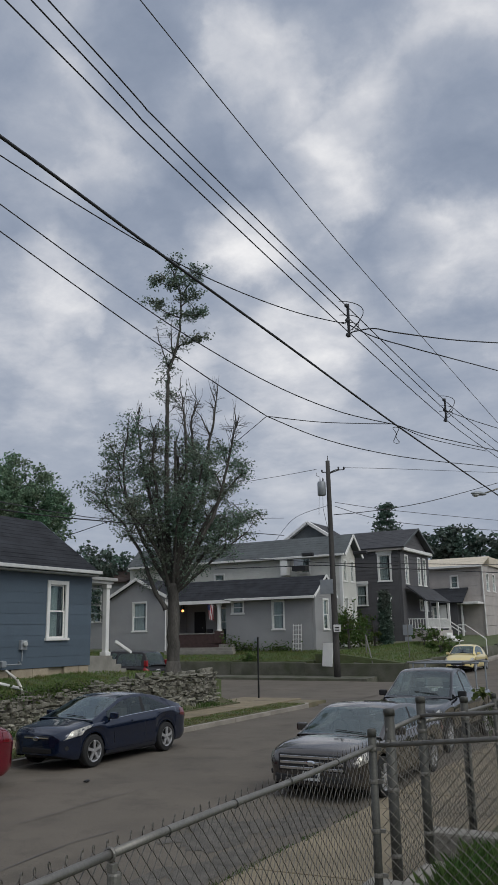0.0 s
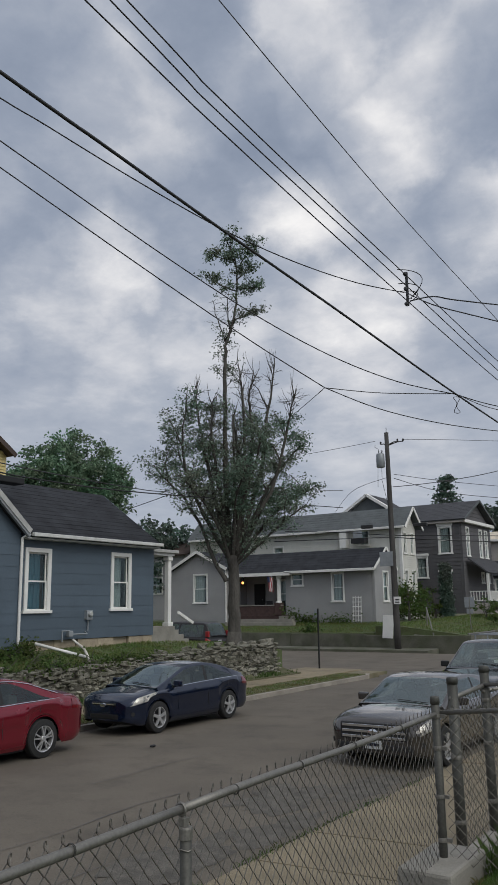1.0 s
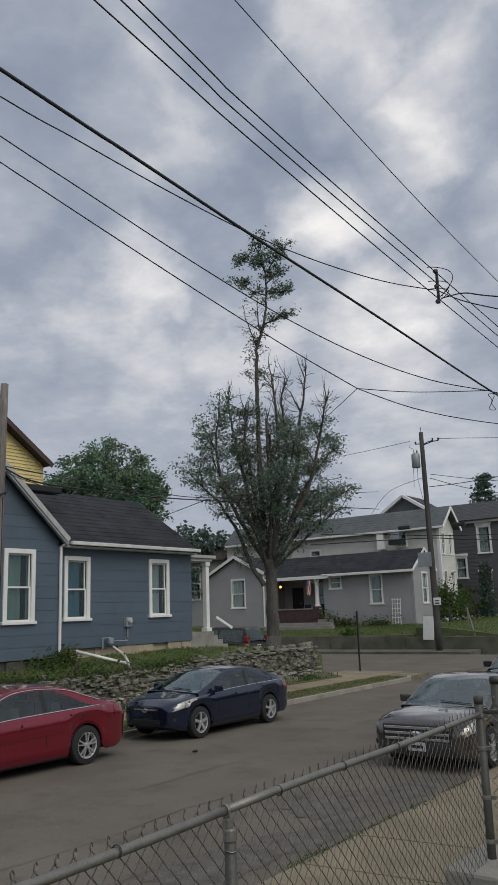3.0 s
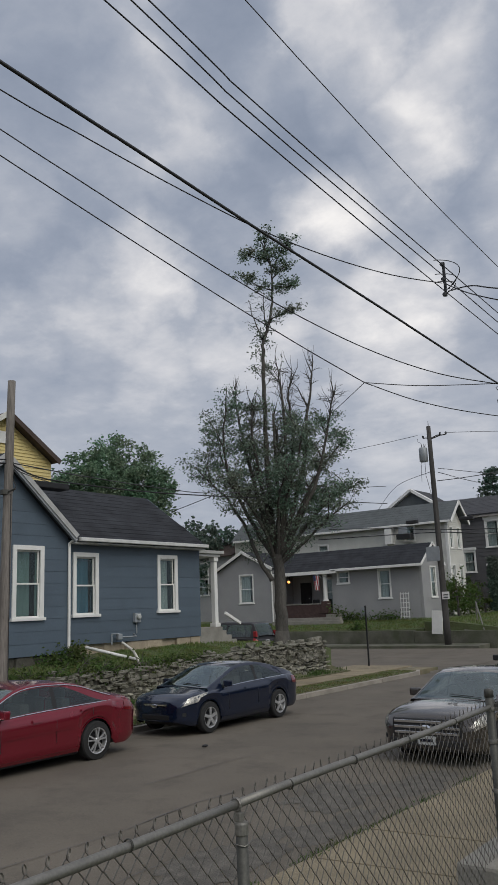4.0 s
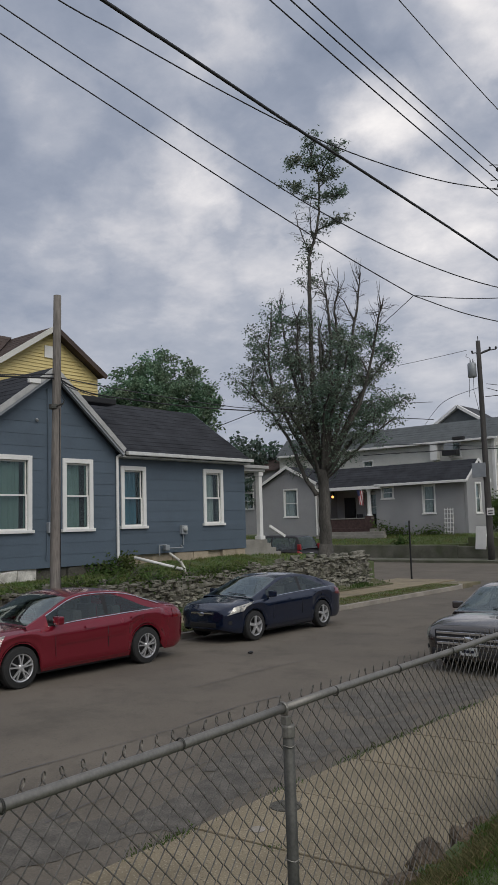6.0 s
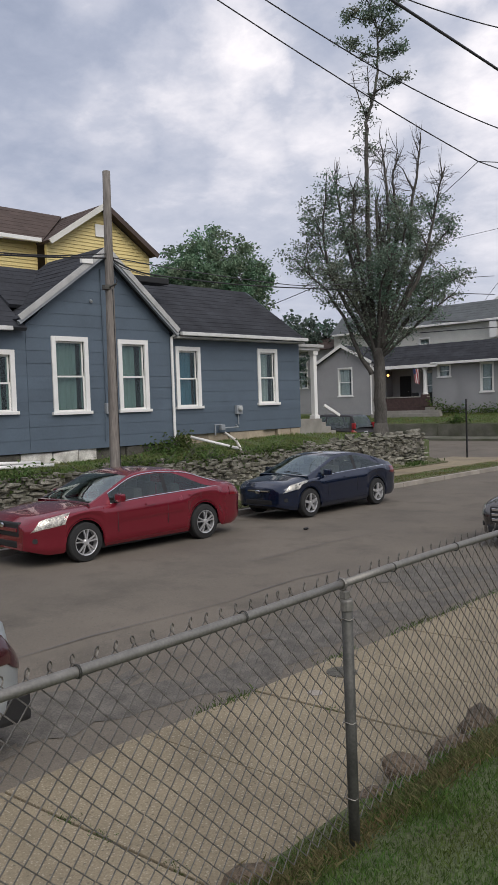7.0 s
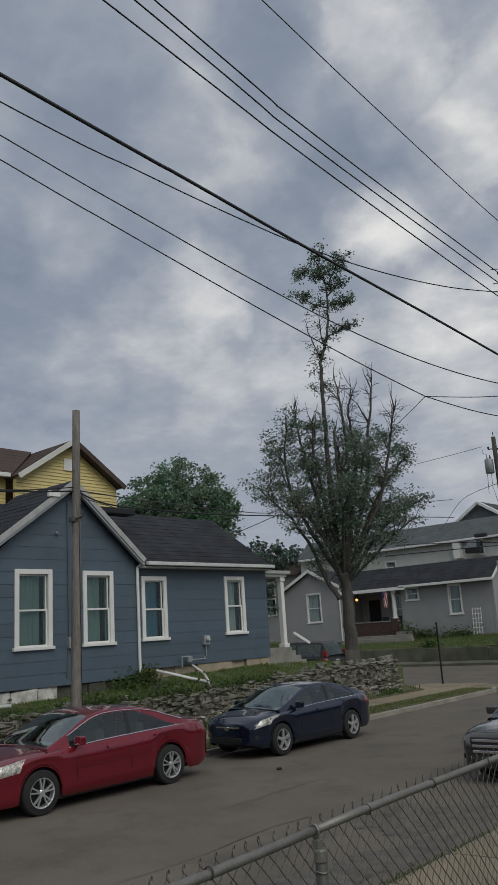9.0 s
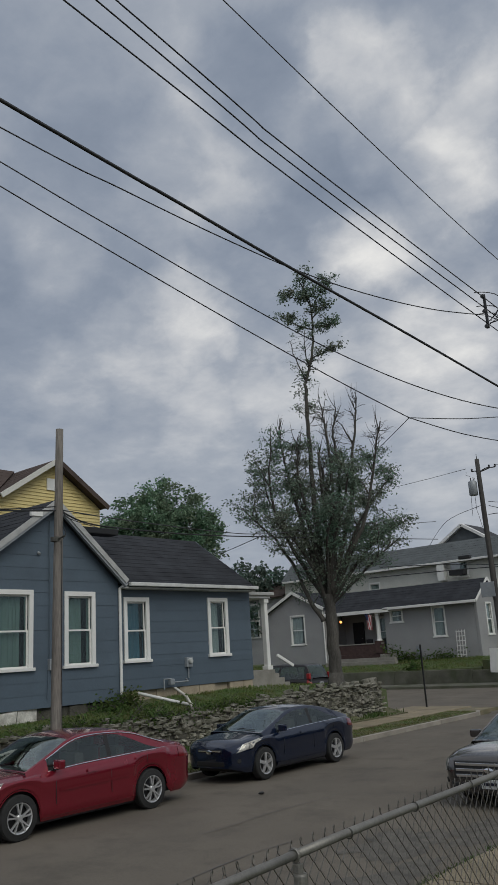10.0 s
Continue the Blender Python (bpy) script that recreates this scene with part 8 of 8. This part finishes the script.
part("rail", tubed([(-1.5, 0.5, 1.9), (-1.5, 0.5, 0.2)], 0.04, 8), "white", rail)

tre = thing("trellis", "white wooden trellis leaning on the grey bungalow", "trellis", pose(-23.2, 46.78, 1.68, -4, 0, 0))
for x in (-0.28, -0.09, 0.09, 0.28):
    part("upright", boxed(x - 0.022, x + 0.022, -0.02, 0.0, 0, 1.62), "white", tre)
for z in (0.1, 0.38, 0.66, 0.94, 1.22, 1.5):
    part("crossbar", boxed(-0.32, 0.32, -0.035, -0.021, z, z + 0.045), "white", tre)

flag = thing("flag", "faded striped flag hanging from the porch post", "flag", pose(-29.45, 46.45, 4.72) @ Matrix.Scale(0.72, 4))
part("flag_pole", tubed([(0.55, 0.25, -0.35), (-0.05, -0.25, 0.15)], 0.018, 6), "white", flag)
for i in range(7):
    bm = bmesh.new()
    grid(bm, [i * 0.085, (i + 1) * 0.085], span(0, 1, 10), lambda x, v: (x - 0.25 + 0.12 * v, -0.1 + 0.06 * math.sin(x * 14 + v * 3), 0.0 - v * 1.35 - 0.25 * x))
    part("stripe", bm, "flag_white" if i % 2 else "flag_red", flag)
bm = bmesh.new()
grid(bm, [-0.02, 0.3], span(0, 0.4, 5), lambda x, v: (x - 0.25 + 0.12 * v, -0.115 + 0.06 * math.sin(x * 14 + v * 3), 0.0 - v * 1.35 - 0.25 * x))
part("canton", bm, "flag_blue", flag)

for x, y in ((-30.6, 47.9), (-29.7, 48.1)):
    ch = thing("porch_chair", "dark metal porch chair", "chair", pose(x, y, 2.15), "porch chairs")
    part("seat", boxed(-0.26, 0.26, -0.25, 0.25, 0.40, 0.45, 0.015), "blackplastic", ch)
    part("backrest", boxed(-0.26, 0.26, 0.22, 0.26, 0.45, 0.95, 0.015), "blackplastic", ch)
    for a in (-0.23, 0.23):
        for b in (-0.22, 0.22):
            part("leg", tubed([(a, b, 0), (a, b, 0.42)], 0.018, 6), "blackplastic", ch)

sg = thing("street_sign", "grey back of a street sign on a thin post", "street sign", pose(-15.8, 46.5, 0.75))
part("post", tubed([(0, 0, 0), (0, 0, 2.4)], 0.03, 8), "galv", sg)
part("plate", boxed(-0.3, 0.3, -0.02, 0.0, 1.75, 2.35, 0.01), "steel_grey", sg)
part("plate", boxed(-0.2, 0.2, -0.02, 0.0, 1.4, 1.65, 0.01), "steel_grey", sg)

# ---- small things round the blue house and on the pavement ----
tagged(part("drain_pipe", tubed([(-18.35, 16.25, 1.75), (-17.75, 16.9, 1.50), (-17.25, 17.35, 1.32)], 0.045, 8), "white", smooth=True), "broken white downpipe lying over the lawn", "pipe")
tagged(part("branch", tubed([(-17.5, 16.9, 1.85), (-17.25, 17.1, 1.6), (-17.05, 17.2, 1.2), (-16.75, 17.35, 0.8)], [0.03, 0.045, 0.04, 0.05], 6), "oldwhite", smooth=True), "pale bent pipe hanging over the stone wall", "pipe")
tagged(part("drain_pipe", tubed([(-18.45, 8.9, 1.45), (-18.3, 11.0, 1.36)], 0.05, 8), "white", smooth=True), "white pipe lying along the foundation", "pipe")
tagged(part("drain_pipe", tubed([(-18.25, 8.6, 1.36), (-18.15, 11.3, 1.28)], 0.05, 8), "white", smooth=True), "white pipe lying along the foundation", "pipe")
bm = bmesh.new()
lathe(bm, [(0.15, 0.0), (0.15, 0.012), (0.13, 0.016)], 24, "z")
tagged(part("manhole_cover", bm, "rubble", m=pose(-4.77, 6.02, 0.068)), "small rusty round cover in the pavement", "cover")
bm = bmesh.new()
lathe(bm, [(0.07, 0.0), (0.07, 0.01), (0.05, 0.014)], 20, "z")
tagged(part("valve_cover", bm, "kerbstone", m=pose(-4.62, 5.43, 0.068)), "small pale round valve cover in the pavement", "cover")
tagged(part("litter", rock_mesh(33), "blackplastic", m=pose(-10.75, 12.6, 0.07) @ Matrix.Diagonal((0.10, 0.14, 0.05, 1))), "dark scrap lying on the road", "litter")


# ---- grass, weeds and creepers ----
def blades(name, label, mat, count, place, height, width, seed, category="grass", lean=0.5):
    rng = random.Random(seed)
    verts, faces = [], []
    for _ in range(count):
        got = place(rng)
        if got is None:
            continue
        p, s = got
        a, b = rng.uniform(0, 6.283), rng.uniform(0, 6.283)
        h = height * s * rng.uniform(0.5, 1.3)
        w = width * rng.uniform(0.7, 1.3)
        d = Vector((math.cos(a), math.sin(a), 0))
        o = Vector((math.cos(b), math.sin(b), 0)) * h * lean * rng.random()
        k = len(verts)
        verts.extend([tuple(p - d * w), tuple(p + d * w), tuple(p + o * 0.4 + d * w * 0.6 + Vector((0, 0, h * 0.6))), tuple(p + o + Vector((0, 0, h)))])
        faces.append((k, k + 1, k + 2))
        faces.append((k, k + 2, k + 3))
    me = bpy.data.meshes.new(name)
    me.from_pydata(verts, [], faces)
    me.materials.append(M[mat])
    return tagged(new(name, me), label, category, kind="stuff")


def lawn_spot(rng):
    x, y = rng.uniform(-2.95, -0.6), rng.uniform(1.6, 7.4)
    return Vector((x, y, front_lawn(x, y) - 0.01)), 0.7 + 0.6 * (noise.noise((x * 2, y * 2, 1)) + 0.5)


blades("lawn_grass", "short green lawn grass behind the fence", "lawn_blade", 80000, lawn_spot, 0.038, 0.0032, 1, lean=0.9)
blades("lawn_grass", "short green grass farther back on the lawn", "lawn_blade", 42000, lambda r: (lambda x, y: (Vector((x, y, front_lawn(x, y) - 0.01)), 1.0) if x > -0.6 or y < 1.6 else None)(r.uniform(-2.95, 4.0), r.uniform(-5.5, 7.4)), 0.06, 0.006, 46)
blades("dry_grass", "dry straw-coloured grass along the fence foot", "dry_grass", 9000, lambda r: (lambda x, y: (Vector((x, y, front_lawn(x, y) - 0.01)), 1.0))(-2.62 - 0.3 * abs(r.gauss(0, 0.5)) + 0.25 * r.random() ** 2, r.uniform(1.4, 7.2)), 0.06, 0.003, 2, lean=1.2)


def house_spot(rng):
    x, y = rng.uniform(-18.8, -16.95), rng.uniform(6, 22)
    return Vector((x, y, house_lawn(x, y) - 0.02)), 0.6 + 1.0 * max(0, noise.noise((x * 1.1, y * 1.1, 2)) + 0.3)


blades("lawn_grass", "uneven long grass before the blue house", "grass", 26000, house_spot, 0.075, 0.011, 3)
blades("lawn_grass", "grass round the street tree", "grass", 9000, lambda r: (lambda x, y: (Vector((x, y, house_lawn(x, y) - 0.02)), 1.0))(r.uniform(-25, -17.0), r.uniform(22, 27.5)), 0.08, 0.012, 4)
blades("verge_grass", "patchy grass on the kerb verge", "grass", 9000, lambda r: (lambda x, y: (Vector((x, y, 0.14)), 0.8) if noise.noise((x, y * 0.5, 3)) > -0.25 else None)(r.uniform(-14.92, -13.88), r.uniform(4, 28.4)), 0.06, 0.011, 5)
blades("dry_grass", "worn straw-coloured grass on the kerb verge", "dry_grass", 7000, lambda r: (lambda x, y: (Vector((x, y, 0.14)), 0.8))(r.uniform(-14.94, -13.88), r.uniform(4, 28.4)), 0.06, 0.010, 45)
blades("verge_grass", "weedy grass at the foot of the stone wall", "weed", 7000, lambda r: (lambda x, y: (Vector((x, y, 0.2)), 1.0 if noise.noise((0, y * 0.8, 3)) > -0.1 else 0.4))(r.uniform(-16.9, -16.2), r.uniform(4, 27.4)), 0.16, 0.014, 6)
blades("verge_grass", "grass of the lawn before the grey bungalow", "grass", 16000, lambda r: (lambda x, y: (Vector((x, y, 1.10 + 0.16 * (y - 43.5))), 1.0))(r.uniform(-40, -20.6), r.uniform(43.55, 46.9)), 0.10, 0.02, 7)
blades("weeds", "weeds growing in the kerb joint", "weed", 1100, lambda r: (lambda c: (Vector((-5.1 + r.gauss(0, 0.05), c + r.gauss(0, 0.2), 0.05)), 1.0))(r.choice((4.94, 4.75, 6.4, 7.6, 7.95, 8.3, 8.8, 9.3, 9.8, 10.6, 12.0))), 0.045, 0.005, 8, "weed", 1.2)
blades("weeds", "weeds and dry clippings in the pavement joints", "weed", 320, lambda r: (lambda c: (Vector((c[0] + r.gauss(0, 0.07), c[1] + r.gauss(0, 0.03), 0.06)), 0.8))(r.choice(((-4.46, 2.73), (-4.46, 2.73), (-4.12, 2.76), (-3.5, 2.84), (-4.3, 5.24)))), 0.03, 0.004, 9, "weed", 1.5)
blades("weeds", "rank green weeds by the corner post", "weed", 5000, lambda r: (lambda x, y: (Vector((x, y, 0.38)), 1.0))(r.uniform(-2.55, -1.0), r.uniform(7.4, 9.2)), 0.22, 0.007, 10, "weed", 0.8)


def ivy(label, spots, count, size, seed):
    """Creeper leaves spilling over the wall and the foundation."""
    g = Tree(seed)
    for c, s in spots:
        for _ in range(7):
            e = Vector(c) + Vector((g.rng.gauss(0, s[0]), g.rng.gauss(0, s[1]), g.rng.gauss(0, s[2]) + 0.1))
            g.limb(g.path(c, e, 0.15, 4), 0.012, 0.005, 4)
        for _ in range(count):
            g.leaves.append(Vector(c) + Vector((g.rng.gauss(0, s[0]), g.rng.gauss(0, s[1]), g.rng.gauss(0, s[2]))))
    t = thing("creeper", label, "creeper")
    stem = part("stem", g.wood, "bark", t)
    stem["kind"] = "stuff"
    me = g.leaf_mesh(size)
    me.materials.append(M["weed"])
    ob = new("leaves", me)
    ob.parent = t


ivy("leafy green creeper at the corner of the blue house", [((-18.3, 15.3, 1.45), (0.2, 0.38, 0.15)), ((-17.7, 15.7, 1.3), (0.3, 0.45, 0.10)), ((-18.4, 15.9, 1.6), (0.12, 0.22, 0.16))], 420, 0.10, 31)
ivy("dark weeds hanging over the stone wall", [((-16.9, 9.5, 1.15), (0.12, 0.6, 0.12)), ((-16.9, 13.2, 1.15), (0.12, 0.7, 0.12)), ((-16.9, 15.6, 1.12), (0.12, 0.6, 0.14)), ((-16.9, 18.4, 1.2), (0.1, 0.6, 0.1)), ((-16.85, 7.6, 0.9), (0.12, 0.4, 0.3))], 330, 0.11, 32)
ivy("trailing weeds along the top of the stone wall", [((-16.86, 5.5 + 0.83 * i, 1.14 + 0.05 * math.sin(i * 2.3)), (0.10, 0.38, 0.07 + 0.05 * (i % 3))) for i in range(19)], 130, 0.085, 35)
ivy("shrubs along the wall of the grey bungalow", [((-26.8, 46.7, 1.8), (0.5, 0.15, 0.2)), ((-24.3, 46.7, 1.8), (0.6, 0.15, 0.18)), ((-27.9, 46.5, 2.0), (0.4, 0.2, 0.3)), ((-24.9, 43.7, 1.3), (0.3, 0.15, 0.2))], 260, 0.16, 33)
ivy("climbing bush by the cream house wall", [((-22.6, 53.2, 3.0), (0.5, 0.4, 0.7)), ((-21.6, 52.6, 2.4), (0.5, 0.4, 0.5))], 700, 0.18, 34)


blades("lawn_grass", "grass of the sloping lawn before the charcoal house", "grass", 12000, lambda r: (lambda x, y: (Vector((x, y, 0.83 + rise(y) * 0.8 + 0.5 * min(1.0, max(0, (-x - 15) / 4.0)))), 1.0))(r.uniform(-20.3, -15.0), r.uniform(43.6, 62)), 0.10, 0.022, 11)
